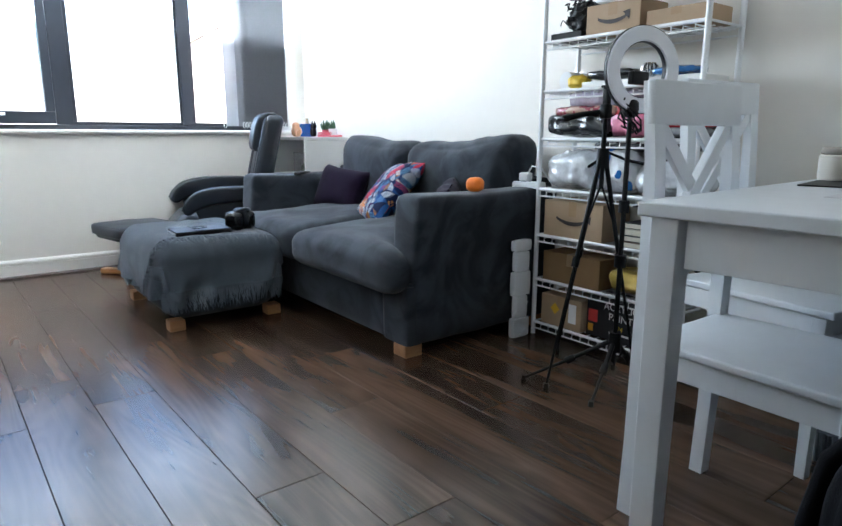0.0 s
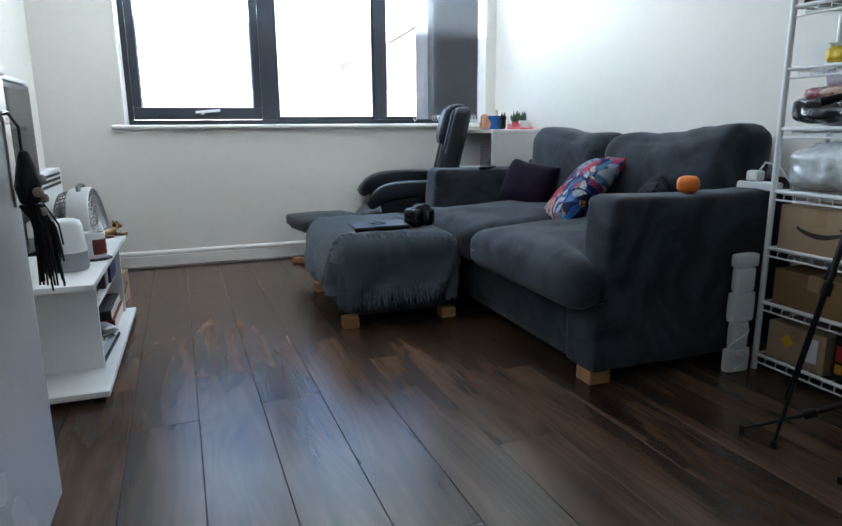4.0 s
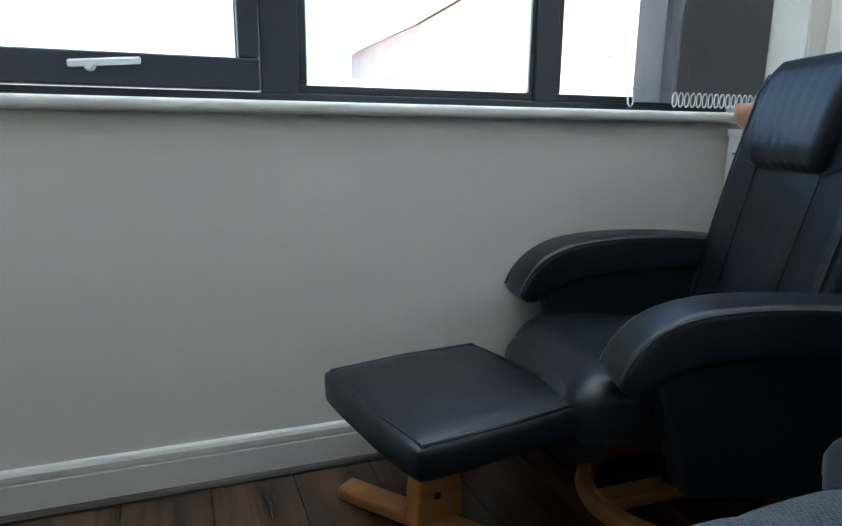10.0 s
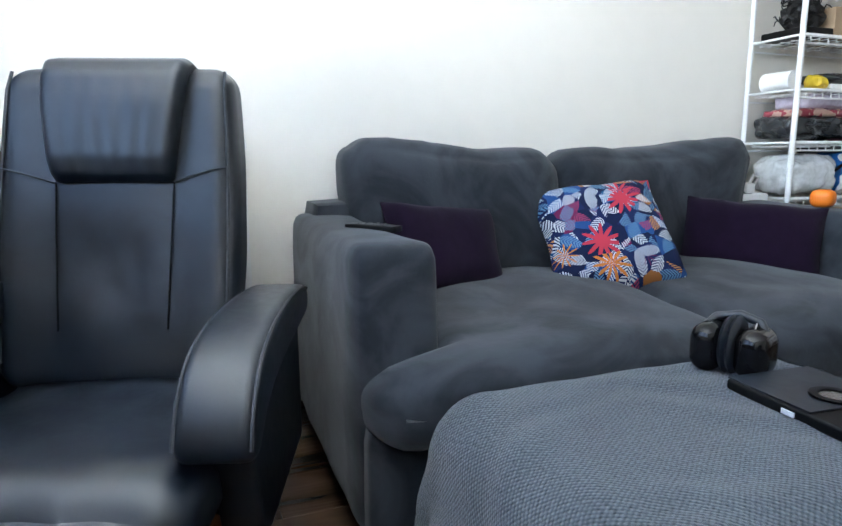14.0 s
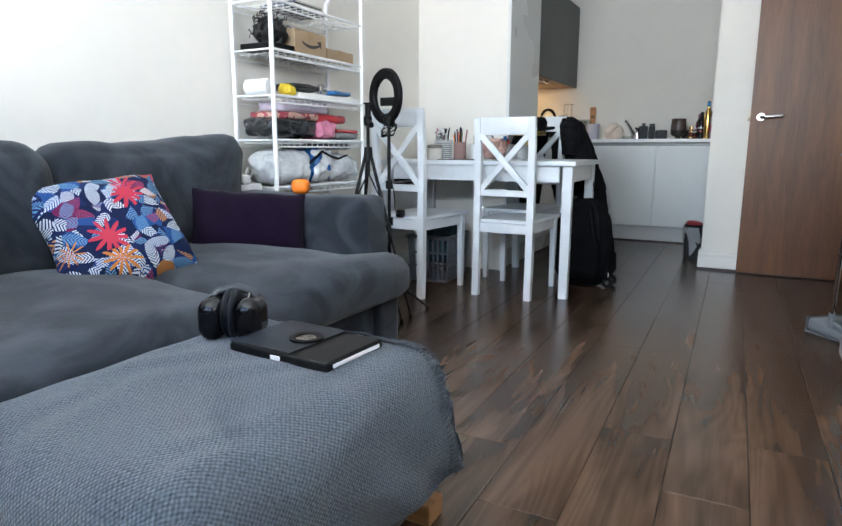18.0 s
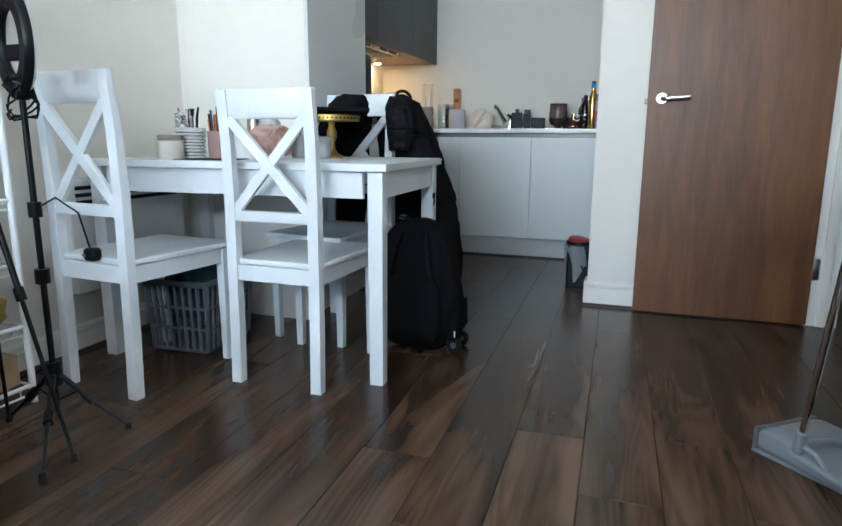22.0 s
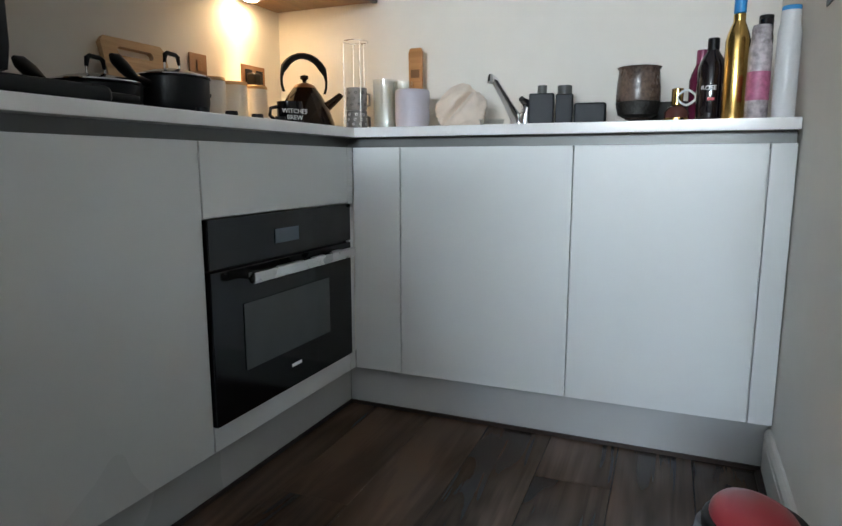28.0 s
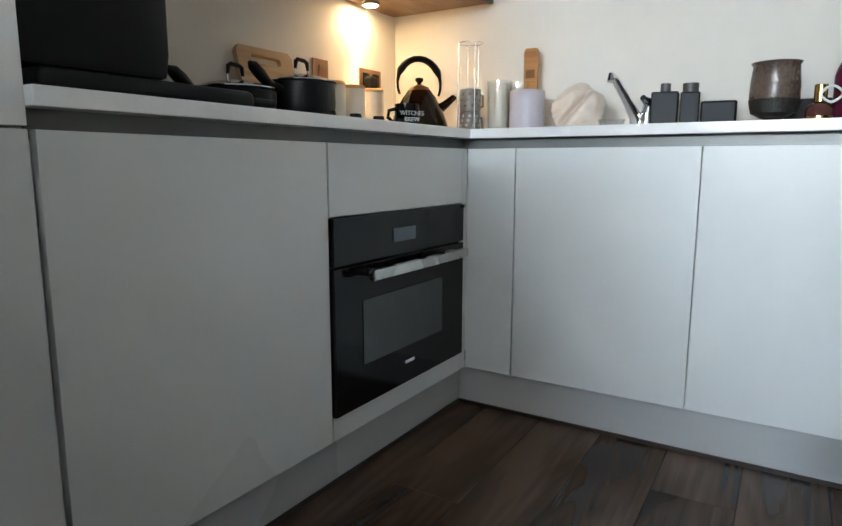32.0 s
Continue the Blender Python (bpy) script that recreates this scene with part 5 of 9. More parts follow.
# floral and purple cushions
def floral():
    m = bpy.data.materials.new("tropical_print")
    m.use_nodes = True
    n, l = m.node_tree.nodes, m.node_tree.links
    p = n["Principled BSDF"]
    p.inputs["Roughness"].default_value = 0.8
    p.inputs["Specular IOR Level"].default_value = 0.12
    tc = n.new("ShaderNodeTexCoord")
    co = n.new("ShaderNodeMapping")
    co.inputs["Scale"].default_value = (1.0, 0.05, 1.0)
    l.new(tc.outputs["Object"], co.inputs["Vector"])
    dist = n.new("ShaderNodeTexNoise")
    dist.inputs["Scale"].default_value = 7.0
    l.new(co.outputs[0], dist.inputs["Vector"])
    mixv = n.new("ShaderNodeMix")
    mixv.data_type, mixv.inputs["Factor"].default_value = "VECTOR", 0.022
    l.new(co.outputs[0], mixv.inputs[4])
    l.new(dist.outputs["Color"], mixv.inputs[5])
    vor = n.new("ShaderNodeTexVoronoi")
    vor.inputs["Scale"].default_value = 21.0
    l.new(mixv.outputs[1], vor.inputs["Vector"])
    sep = n.new("ShaderNodeSeparateColor")
    l.new(vor.outputs["Color"], sep.inputs[0])
    ramp = n.new("ShaderNodeValToRGB")
    ramp.color_ramp.interpolation = "CONSTANT"
    cols = [(0.0, (0.008, 0.016, 0.07)), (0.28, (0.015, 0.06, 0.19)), (0.42, (0.006, 0.012, 0.045)), (0.64, (0.13, 0.012, 0.06)), (0.72, (0.010, 0.02, 0.08)), (0.90, (0.28, 0.11, 0.03)), (0.95, (0.012, 0.08, 0.18))]
    while len(ramp.color_ramp.elements) < len(cols):
        ramp.color_ramp.elements.new(0.5)
    for e, (pos, c) in zip(ramp.color_ramp.elements, cols):
        e.position, e.color = pos, (*c, 1)
    l.new(sep.outputs[0], ramp.inputs["Fac"])
    # palm leaves: chevron ribs inside a pointed oval, turned at random from leaf to leaf
    sub = n.new("ShaderNodeVectorMath")
    sub.operation = "SUBTRACT"
    l.new(mixv.outputs[1], sub.inputs[0])
    l.new(vor.outputs["Position"], sub.inputs[1])
    turn = n.new("ShaderNodeMath")
    turn.operation, turn.inputs[1].default_value = "MULTIPLY", 6.28
    l.new(sep.outputs[1], turn.inputs[0])
    rot = n.new("ShaderNodeVectorRotate")
    rot.rotation_type = "Y_AXIS"
    l.new(sub.outputs[0], rot.inputs["Vector"])
    l.new(turn.outputs[0], rot.inputs["Angle"])
    sx = n.new("ShaderNodeSeparateXYZ")
    l.new(rot.outputs[0], sx.inputs[0])

    def calc(op, a, b, c=None):
        k = n.new("ShaderNodeMath")
        k.operation = op
        for q, v in enumerate((a, b, c)):
            if isinstance(v, float):
                k.inputs[q].default_value = v
            elif v is not None:
                l.new(v, k.inputs[q])
        return k.outputs[0]

    wide = calc("ABSOLUTE", sx.outputs["Z"], 0.0)
    ribs = calc("SINE", calc("MULTIPLY", calc("MULTIPLY_ADD", wide, -0.9, sx.outputs["X"]), 720.0), 0.0)
    oval = calc("ADD", calc("POWER", calc("MULTIPLY", sx.outputs["X"], 21.0), 2.0), calc("MULTIPLY", wide, 58.0))
    leaf = calc("MULTIPLY", calc("GREATER_THAN", ribs, -0.15), calc("LESS_THAN", oval, 1.0))
    gtm = n.new("ShaderNodeMath")
    gtm.operation, gtm.inputs[1].default_value = "GREATER_THAN", 0.5
    l.new(leaf, gtm.inputs[0])
    pick = n.new("ShaderNodeMath")
    pick.operation, pick.inputs[1].default_value = "GREATER_THAN", 0.14
    l.new(sep.outputs[1], pick.inputs[0])
    both = n.new("ShaderNodeMath")
    both.operation = "MULTIPLY"
    l.new(gtm.outputs[0], both.inputs[0])
    l.new(pick.outputs[0], both.inputs[1])
    ramp2 = n.new("ShaderNodeValToRGB")
    ramp2.color_ramp.interpolation = "CONSTANT"
    cols2 = [(0.0, (0.50, 0.54, 0.58)), (0.42, (0.10, 0.22, 0.36)), (0.62, (0.46, 0.50, 0.54)), (0.80, (0.30, 0.04, 0.10)), (0.92, (0.45, 0.20, 0.07))]
    while len(ramp2.color_ramp.elements) < len(cols2):
        ramp2.color_ramp.elements.new(0.5)
    for e, (pos, c) in zip(ramp2.color_ramp.elements, cols2):
        e.position, e.color = pos, (*c, 1)
    l.new(sep.outputs[2], ramp2.inputs["Fac"])
    mx = n.new("ShaderNodeMix")
    mx.data_type = "RGBA"
    l.new(both.outputs[0], mx.inputs["Factor"])
    l.new(ramp.outputs["Color"], mx.inputs["A"])
    l.new(ramp2.outputs["Color"], mx.inputs["B"])
    # large flowers with pointed petals
    v2 = n.new("ShaderNodeTexVoronoi")
    v2.inputs["Scale"].default_value = 8.5
    l.new(mixv.outputs[1], v2.inputs["Vector"])
    d2 = n.new("ShaderNodeVectorMath")
    d2.operation = "SUBTRACT"
    l.new(mixv.outputs[1], d2.inputs[0])
    l.new(v2.outputs["Position"], d2.inputs[1])
    s2 = n.new("ShaderNodeSeparateXYZ")
    l.new(d2.outputs[0], s2.inputs[0])
    ang = n.new("ShaderNodeMath")
    ang.operation = "ARCTAN2"
    l.new(s2.outputs["X"], ang.inputs[0])
    l.new(s2.outputs["Z"], ang.inputs[1])
    pet = n.new("ShaderNodeMath")
    pet.operation, pet.inputs[1].default_value = "MULTIPLY", 11.0
    l.new(ang.outputs[0], pet.inputs[0])
    wav = n.new("ShaderNodeMath")
    wav.operation = "SINE"
    l.new(pet.outputs[0], wav.inputs[0])
    edge = n.new("ShaderNodeMath")
    edge.operation, edge.inputs[1].default_value, edge.inputs[2].default_value = "MULTIPLY_ADD", 0.17, 0.36
    l.new(wav.outputs[0], edge.inputs[0])
    inside = n.new("ShaderNodeMath")
    inside.operation = "LESS_THAN"
    l.new(v2.outputs["Distance"], inside.inputs[0])
    l.new(edge.outputs[0], inside.inputs[1])
    c2_ = n.new("ShaderNodeSeparateColor")
    l.new(v2.outputs["Color"], c2_.inputs[0])
    some = n.new("ShaderNodeMath")
    some.operation, some.inputs[1].default_value = "GREATER_THAN", 0.60
    l.new(c2_.outputs[0], some.inputs[0])
    on = n.new("ShaderNodeMath")
    on.operation = "MULTIPLY"
    l.new(inside.outputs[0], on.inputs[0])
    l.new(some.outputs[0], on.inputs[1])
    r3 = n.new("ShaderNodeValToRGB")
    r3.color_ramp.interpolation = "CONSTANT"
    cols3 = [(0.0, (0.42, 0.035, 0.06)), (0.4, (0.10, 0.012, 0.07)), (0.65, (0.50, 0.17, 0.035)), (0.85, (0.36, 0.04, 0.09))]
    while len(r3.color_ramp.elements) < len(cols3):
        r3.color_ramp.elements.new(0.5)
    for e, (pos, c) in zip(r3.color_ramp.elements, cols3):
        e.position, e.color = pos, (*c, 1)
    l.new(c2_.outputs[1], r3.inputs["Fac"])
    top = n.new("ShaderNodeMix")
    top.data_type = "RGBA"
    l.new(on.outputs[0], top.inputs["Factor"])
    l.new(mx.outputs["Result"], top.inputs["A"])
    l.new(r3.outputs["Color"], top.inputs["B"])
    l.new(top.outputs["Result"], p.inputs["Base Color"])
    return m


def pillow(name, w, h, thick, material, label, loc, tilt, spin, rz, seed=0):
    """A square scatter cushion: pinched corners, fat middle, standing on edge and leaning back."""
    bm = bmesh.new()
    bmesh.ops.create_grid(bm, x_segments=22, y_segments=22, size=1.0)
    top = bm.verts[:]
    geo = bmesh.ops.duplicate(bm, geom=bm.faces[:])
    back = [g for g in geo["geom"] if isinstance(g, bmesh.types.BMVert)]
    for vs, s in ((top, 1), (back, -1)):
        for v in vs:
            u, t = v.co.x, v.co.y
            fat = ((1 - u ** 4) * (1 - t ** 4)) ** 0.55
            pin = 1 - 0.055 * (1 - u * u) * t * t - 0.0 * u
            pin2 = 1 - 0.055 * (1 - t * t) * u * u
            q = Vector((u * w / 2 * pin2, s * (fat * thick / 2 + 0.002), t * h / 2 * pin))
            q += noise.noise_vector(q * 9 + Vector((seed, 0, 0))) * 0.008
            v.co = q
    bmesh.ops.remove_doubles(bm, verts=bm.verts, dist=0.004)
    ob = solid(name, bm, material, label, "cushion")
    ob.matrix_world = Matrix.Translation(loc) @ Euler((0, 0, radians(rz))).to_matrix().to_4x4() @ Euler((radians(tilt), 0, 0)).to_matrix().to_4x4() @ Euler((0, radians(spin), 0)).to_matrix().to_4x4()
    return ob


PURPLE = mat("deep_purple_velvet", (0.0085, 0.0035, 0.013), 0.9, vary=0.4, scale=10, bump=0.15, sheen=0.05, spec=0.1)
pillow("scatter_cushion", 0.405, 0.405, 0.13, floral(), "blue and pink tropical leaf print cushion", (2.735, 2.985, 0.575), -42, -8, -110, 1)
pillow("scatter_cushion", 0.43, 0.255, 0.11, PURPLE, "deep purple velvet cushion with a centre seam", (2.690, 2.445, 0.545), -14, 4, 226, 3)
pillow("scatter_cushion", 0.38, 0.27, 0.13, PURPLE, "deep purple velvet cushion leaning on the arm", (2.755, 3.515, 0.560), -24, 6, -74, 5)
rm = thing("remote_control", "black television remote lying on the sofa arm", "remote", (2.62, 3.765, 0.640), -52)
part("case", bm_soft(-0.022, 0.022, -0.075, 0.075, 0, 0.018, 4, 0.3), BLACK, rm)
for i in range(4):
    for j in range(3):
        part("button", bm_cyl(0.0035, 0.003, 0.0185, 0.0205, 8, pose(-0.011 + 0.011 * j, -0.03 + 0.022 * i, 0)), GREYUNIT, rm)
osp = thing("speaker", "small bright orange cube speaker on the sofa arm", "speaker", (2.642, 2.188, 0.647), 20)
ORANGE = mat("orange_rubber", (0.85, 0.20, 0.012), 0.5, vary=0.05)
part("case", bm_soft(-0.036, 0.036, -0.034, 0.034, 0, 0.060, 8, 0.40), ORANGE, osp)
ps = thing("power_strip", "white extension block with plug on the sofa arm", "power strip", (2.955, 2.185, 0.647), 96)
part("block", bm_box(-0.09, 0.09, -0.028, 0.028, 0, 0.03, 0.006), WIRE, ps)
plg = part("plug", bm_box(-0.02, 0.03, -0.022, 0.022, 0.0305, 0.07, 0.008), WIRE, ps, "white mains plug")
part("cable", bm_tube([(-0.01, 0, 0.07), (-0.03, 0.0, 0.10), (-0.075, -0.01, 0.09), (-0.10, -0.06, 0.02), (-0.105, -0.09, -0.10), (-0.11, -0.11, -0.30), (-0.12, -0.11, -0.50), (-0.09, -0.13, -0.585), (-0.02, -0.14, -0.60), (-0.06, -0.16, -0.605)], 0.004, 6), WIRE, ps, "white mains cable")
cw = thing("cable_tidy", "white plastic wall of stacked plug adapters", "adapter", (2.80, 2.055, 0))
for i, (z, w) in enumerate(((0.0, 0.05), (0.09, 0.035), (0.19, 0.05), (0.30, 0.04), (0.39, 0.05))):
    part("adapter", bm_soft(-w, w, -0.018, 0.018, z, z + (0.09, 0.10, 0.11, 0.09, 0.05)[i], 3, 0.25, seed=i), WIRE, cw)
part("cable", bm_tube([(-0.03 + 0.05 * math.sin(i * 0.9), -0.03, 0.02 + 0.016 * i) for i in range(14)], 0.003, 6), WIRE, cw)

# ---- ottoman and throw ----
ott = thing("ottoman", "grey upholstered storage footstool under a throw", "footstool")
OX0, OX1, OY0, OY1 = 1.540, 2.140, 3.02, 3.82
part("body", bm_soft(OX0 + 0.012, OX1 - 0.012, OY0 + 0.012, OY1 - 0.012, 0.034, 0.393, 10, 0.30, 0.0), SOFA, ott)
for x, y in ((OX0 + 0.03, OY0 + 0.02), (OX1 - 0.10, OY0 + 0.02), (OX0 + 0.03, OY1 - 0.09), (OX1 - 0.10, OY1 - 0.09)):
    part("foot", bm_prism([(x, y), (x + 0.07, y), (x + 0.07, y + 0.07), (x, y + 0.07)], 0, 0.050, bev=0.004), OAKFOOT, ott, "light oak block foot")


def weave():
    m = bpy.data.materials.new("woven_throw")
    m.use_nodes = True
    n, l = m.node_tree.nodes, m.node_tree.links
    p = n["Principled BSDF"]
    p.inputs["Roughness"].default_value = 0.9
    p.inputs["Sheen Weight"].default_value = 0.4
    p.inputs["Specular IOR Level"].default_value = 0.2
    uv = n.new("ShaderNodeUVMap")
    sep = n.new("ShaderNodeSeparateXYZ")
    l.new(uv.outputs[0], sep.inputs[0])
    wob = n.new("ShaderNodeTexNoise")
    wob.inputs["Scale"].default_value = 9.0
    l.new(uv.outputs[0], wob.inputs["Vector"])
    outs = []
    for axis, freq in (("X", 830.0), ("Y", 640.0)):
        a = n.new("ShaderNodeMath")
        a.operation, a.inputs[1].default_value = "MULTIPLY", freq
        l.new(sep.outputs[axis], a.inputs[0])
        b = n.new("ShaderNodeMath")
        b.operation, b.inputs[1].default_value = "MULTIPLY_ADD", 8.0
        l.new(wob.outputs["Fac"], b.inputs[0])
        l.new(a.outputs[0], b.inputs[2])
        s = n.new("ShaderNodeMath")
        s.operation = "SINE"
        l.new(b.outputs[0], s.inputs[0])
        outs.append(s.outputs[0])
    h = n.new("ShaderNodeMath")
    h.operation = "MULTIPLY"
    l.new(outs[0], h.inputs[0])
    l.new(outs[1], h.inputs[1])
    half = n.new("ShaderNodeMath")
    half.operation, half.inputs[1].default_value = "MULTIPLY", 0.5
    l.new(h.outputs[0], half.inputs[0])
    fz = n.new("ShaderNodeTexNoise")
    fz.inputs["Scale"].default_value, fz.inputs["Detail"].default_value = 160.0, 5.0
    l.new(uv.outputs[0], fz.inputs["Vector"])
    sm = n.new("ShaderNodeMath")
    sm.operation, sm.inputs[1].default_value = "MULTIPLY_ADD", 2.2
    l.new(fz.outputs["Fac"], sm.inputs[0])
    l.new(half.outputs[0], sm.inputs[2])
    mr = n.new("ShaderNodeMapRange")
    mr.inputs["From Min"].default_value, mr.inputs["From Max"].default_value = 0.25, 1.95
    l.new(sm.outputs[0], mr.inputs["Value"])
    mx = n.new("ShaderNodeMix")
    mx.data_type = "RGBA"
    mx.inputs["A"].default_value, mx.inputs["B"].default_value = (0.044, 0.057, 0.071, 1), (0.24, 0.285, 0.338, 1)
    l.new(mr.outputs["Result"], mx.inputs["Factor"])
    l.new(mx.outputs["Result"], p.inputs["Base Color"])
    bp = n.new("ShaderNodeBump")
    bp.inputs["Strength"].default_value, bp.inputs["Distance"].default_value = 0.9, 0.003
    l.new(mr.outputs["Result"], bp.inputs["Height"])
    l.new(bp.outputs["Normal"], p.inputs["Normal"])
    return m


THROW = weave()
throw = thing("throw_blanket", "blue-grey woven fringed throw over the footstool", "blanket")


R_O, TOP_O = 0.10, 0.407


def cloth_at(u, v, lift=0.0, flare=0.07, amp=0.014, seed=0.0):
    """The place of a point of the cloth that lies over the rounded footstool; u runs along x, v along y."""
    cx = min(max(u, OX0 + R_O), OX1 - R_O)
    cy = min(max(v, OY0 + R_O), OY1 - R_O)
    dx, dy = u - cx, v - cy
    d = math.hypot(dx, dy)
    dd = d if d < 0.08 else max(abs(dx), abs(dy), 0.08)
    ripple = 0.004 * noise.noise(Vector((u * 9, v * 9, seed))) + 0.002 * math.sin(u * 45 + 6 * noise.noise(Vector((u * 5, v * 5, 1))))
    if d < 1e-6:
        return Vector((u, v, TOP_O + lift + ripple))
    re, arc = R_O + lift + ripple, R_O * math.pi / 2
    if dd < arc:
        a = dd / R_O
        h, z = re * math.sin(a), TOP_O - R_O + re * math.cos(a)
    else:
        e = dd - arc
        k = min(1.0, e * 7)
        w = amp * k * (math.sin(27 * (u * 1.1 - v) + seed) + 0.8 * math.sin(13 * (u - v * 1.2) + 1.3 + seed))
        h, z = re + flare * e + w + amp * k, TOP_O - R_O - e
    return Vector((cx + dx / d * h, cy + dy / d * h, max(z, 0.012)))


def drape(u0, u1, v0, v1, nu, nv, lift, seed, skew=0.0):
    bm = bmesh.new()
    uvl = bm.loops.layers.uv.new("UVMap")
    grid = []
    for i in range(nu + 1):
        u = u0 + (u1 - u0) * i / nu
        row = []
        for j in range(nv + 1):
            lo = v0 - skew * (i / nu - 0.5)
            v = lo + (v1 - lo) * j / nv
            row.append((bm.verts.new(cloth_at(u, v, lift, seed=seed)), u, v))
        grid.append(row)
    for i in range(nu):
        for j in range(nv):
            q = (grid[i][j], grid[i + 1][j], grid[i + 1][j + 1], grid[i][j + 1])
            f = bm.faces.new([k[0] for k in q])
            for lp, k in zip(f.loops, q):
                lp[uvl].uv = (k[1], k[2])
    bmesh.ops.solidify(bm, geom=bm.faces[:], thickness=0.004)
    return bm


part("cloth", drape(1.33, 2.26, 2.845, 3.45, 76, 60, 0.004, 0.0), THROW, throw)
part("folded_layer", drape(1.355, 2.21, 3.10, 4.12, 70, 80, 0.011, 0.4, 0.12), THROW, throw)


def fringe(u0, u1, v0, length, count, seed, lift, skew=0.0):
    """Twisted strands that leave the cloth's edge and lie on what is under it."""
    rng = random.Random(seed)
    bm = bmesh.new()
    for i in range(count):
        f = (i + rng.random()) / count
        u, v = u0 + (u1 - u0) * f, v0 - skew * (f - 0.5)
        ln, sway = length * rng.uniform(0.7, 1.15), rng.uniform(-0.02, 0.02)
        vs = []
        for k, w in ((-0.05, 0.0021), (0.3, 0.0021), (0.65, 0.0017), (1.0, 0.0011)):
            c = cloth_at(u + sway * k * k + rng.uniform(-0.002, 0.002), v - ln * k, lift + 0.003 * rng.random() + 0.003, seed=0.0 if lift < 0.008 else 0.4)
            c.z = max(c.z, 0.006)
            vs.append([bm.verts.new(c + Vector((w * math.cos(t), 0.6 * w * math.sin(t), w * math.sin(t)))) for t in (0.3, 2.4, 4.5)])
        for A, B in zip(vs, vs[1:]):
            for j in range(3):
                bm.faces.new((A[j], A[(j + 1) % 3], B[(j + 1) % 3], B[j]))
    return bm


FRINGE = mat("throw_fringe", (0.105, 0.125, 0.15), 0.9, vary=0.2)
part("fringe", fringe(1.33, 2.26, 2.845, 0.085, 330, 1, 0.004), FRINGE, throw, "knotted tassel fringe")["kind"] = "stuff"
part("fringe", fringe(1.355, 2.21, 3.10, 0.05, 210, 2, 0.011, 0.12), FRINGE, throw, "knotted tassel fringe")["kind"] = "stuff"

side = bmesh.new()
rng = random.Random(5)
for i in range(90):
    v = 2.86 + 0.26 * (i + rng.random()) / 90
    vs = []
    for k, w in ((0.0, 0.0021), (0.5, 0.0019), (1.0, 0.0011)):
        c = cloth_at(1.475 - 0.055 * k * rng.uniform(0.8, 1.1), v - 0.03 * k, 0.010 + 0.003 * rng.random(), seed=0.0)
        vs.append([side.verts.new(c + Vector((w * math.cos(q), w * math.sin(q), 0.5 * w * math.sin(q)))) for q in (0.3, 2.4, 4.5)])
    for A, B in zip(vs, vs[1:]):
        for j in range(3):
            side.faces.new((A[j], A[(j + 1) % 3], B[(j + 1) % 3], B[j]))
part("fringe", side, FRINGE, throw, "knotted tassel fringe down the folded edge")["kind"] = "stuff"

tab = thing("tablet", "black tablet case with a round rotating stand", "tablet", (1.795, 3.237, 0.416), -3)
part("case", bm_box(-0.130, 0.130, -0.092, 0.092, 0, 0.021, 0.006, 3), BLACK, tab)
part("flap", bm_box(-0.035, 0.128, -0.090, 0.090, 0.0212, 0.0245, 0.001), LEATHER, tab)
part("swivel_ring", bm_lathe([(0.024, 0.0248), (0.036, 0.0248), (0.036, 0.0285), (0.024, 0.0285)], 32), BLACK, tab)
part("logo_disc", bm_cyl(0.022, 0.022, 0.0212, 0.0262, 28), STEEL, tab, "bright round opening")
part("screen_edge", bm_box(-0.1325, -0.1302, -0.075, 0.075, 0.007, 0.014), WIRE, tab, "pale edge of the tablet", smooth=False)
part("clasp", bm_box(-0.012, 0.012, 0.0922, 0.095, 0.005, 0.014, 0.001), WIRE, tab, "white clasp")
hpn = thing("ear_defenders", "black folded ear defenders on the throw", "headphones", (2.0, 3.235, 0.414), -64)
for s, nm in ((-1, 0), (1, 1)):
    cup = part("ear_cup", bm_soft(-0.052, 0.052, 0.010 * s if s > 0 else -0.070, 0.070 if s > 0 else -0.010, 0.0, 0.094, 12, 0.49), GLOSSBLACK, hpn, "gloss black ear cup")
    part("ear_pad", bm_lathe([(0.030, -0.007), (0.05, -0.007), (0.056, 0), (0.05, 0.007), (0.030, 0.007)], 24, pose(0, 0.006 * s, 0.055, 90, 0, 0)), LEATHER, cup)
part("headband", bm_tube([(0.0, 0.058, 0.075), (0.022, 0.040, 0.098), (0.034, 0.0, 0.106), (0.022, -0.040, 0.098), (0.0, -0.058, 0.075)], 0.009, 10), LEATHER, hpn, "padded headband")
part("yoke", bm_tube([(-0.03, -0.035, 0.05), (-0.02, -0.04, 0.09), (0.01, -0.035, 0.098)], 0.003, 6), STEEL, hpn)

# ---- recliner armchair and footstool ----
GROUP = Matrix.Identity(4)
CX, CY = 2.35, 4.36
ch = thing("recliner_armchair", "black leather recliner armchair with padded arms", "armchair", (CX, CY, 0))
BACK = pose(2.562 - CX, 4.326 - CY, 0, 0, 0, -17)


def back_front(z):
    """How far the backrest's face lies behind its middle line at a height."""
    return 0.235 * (z - 0.78)


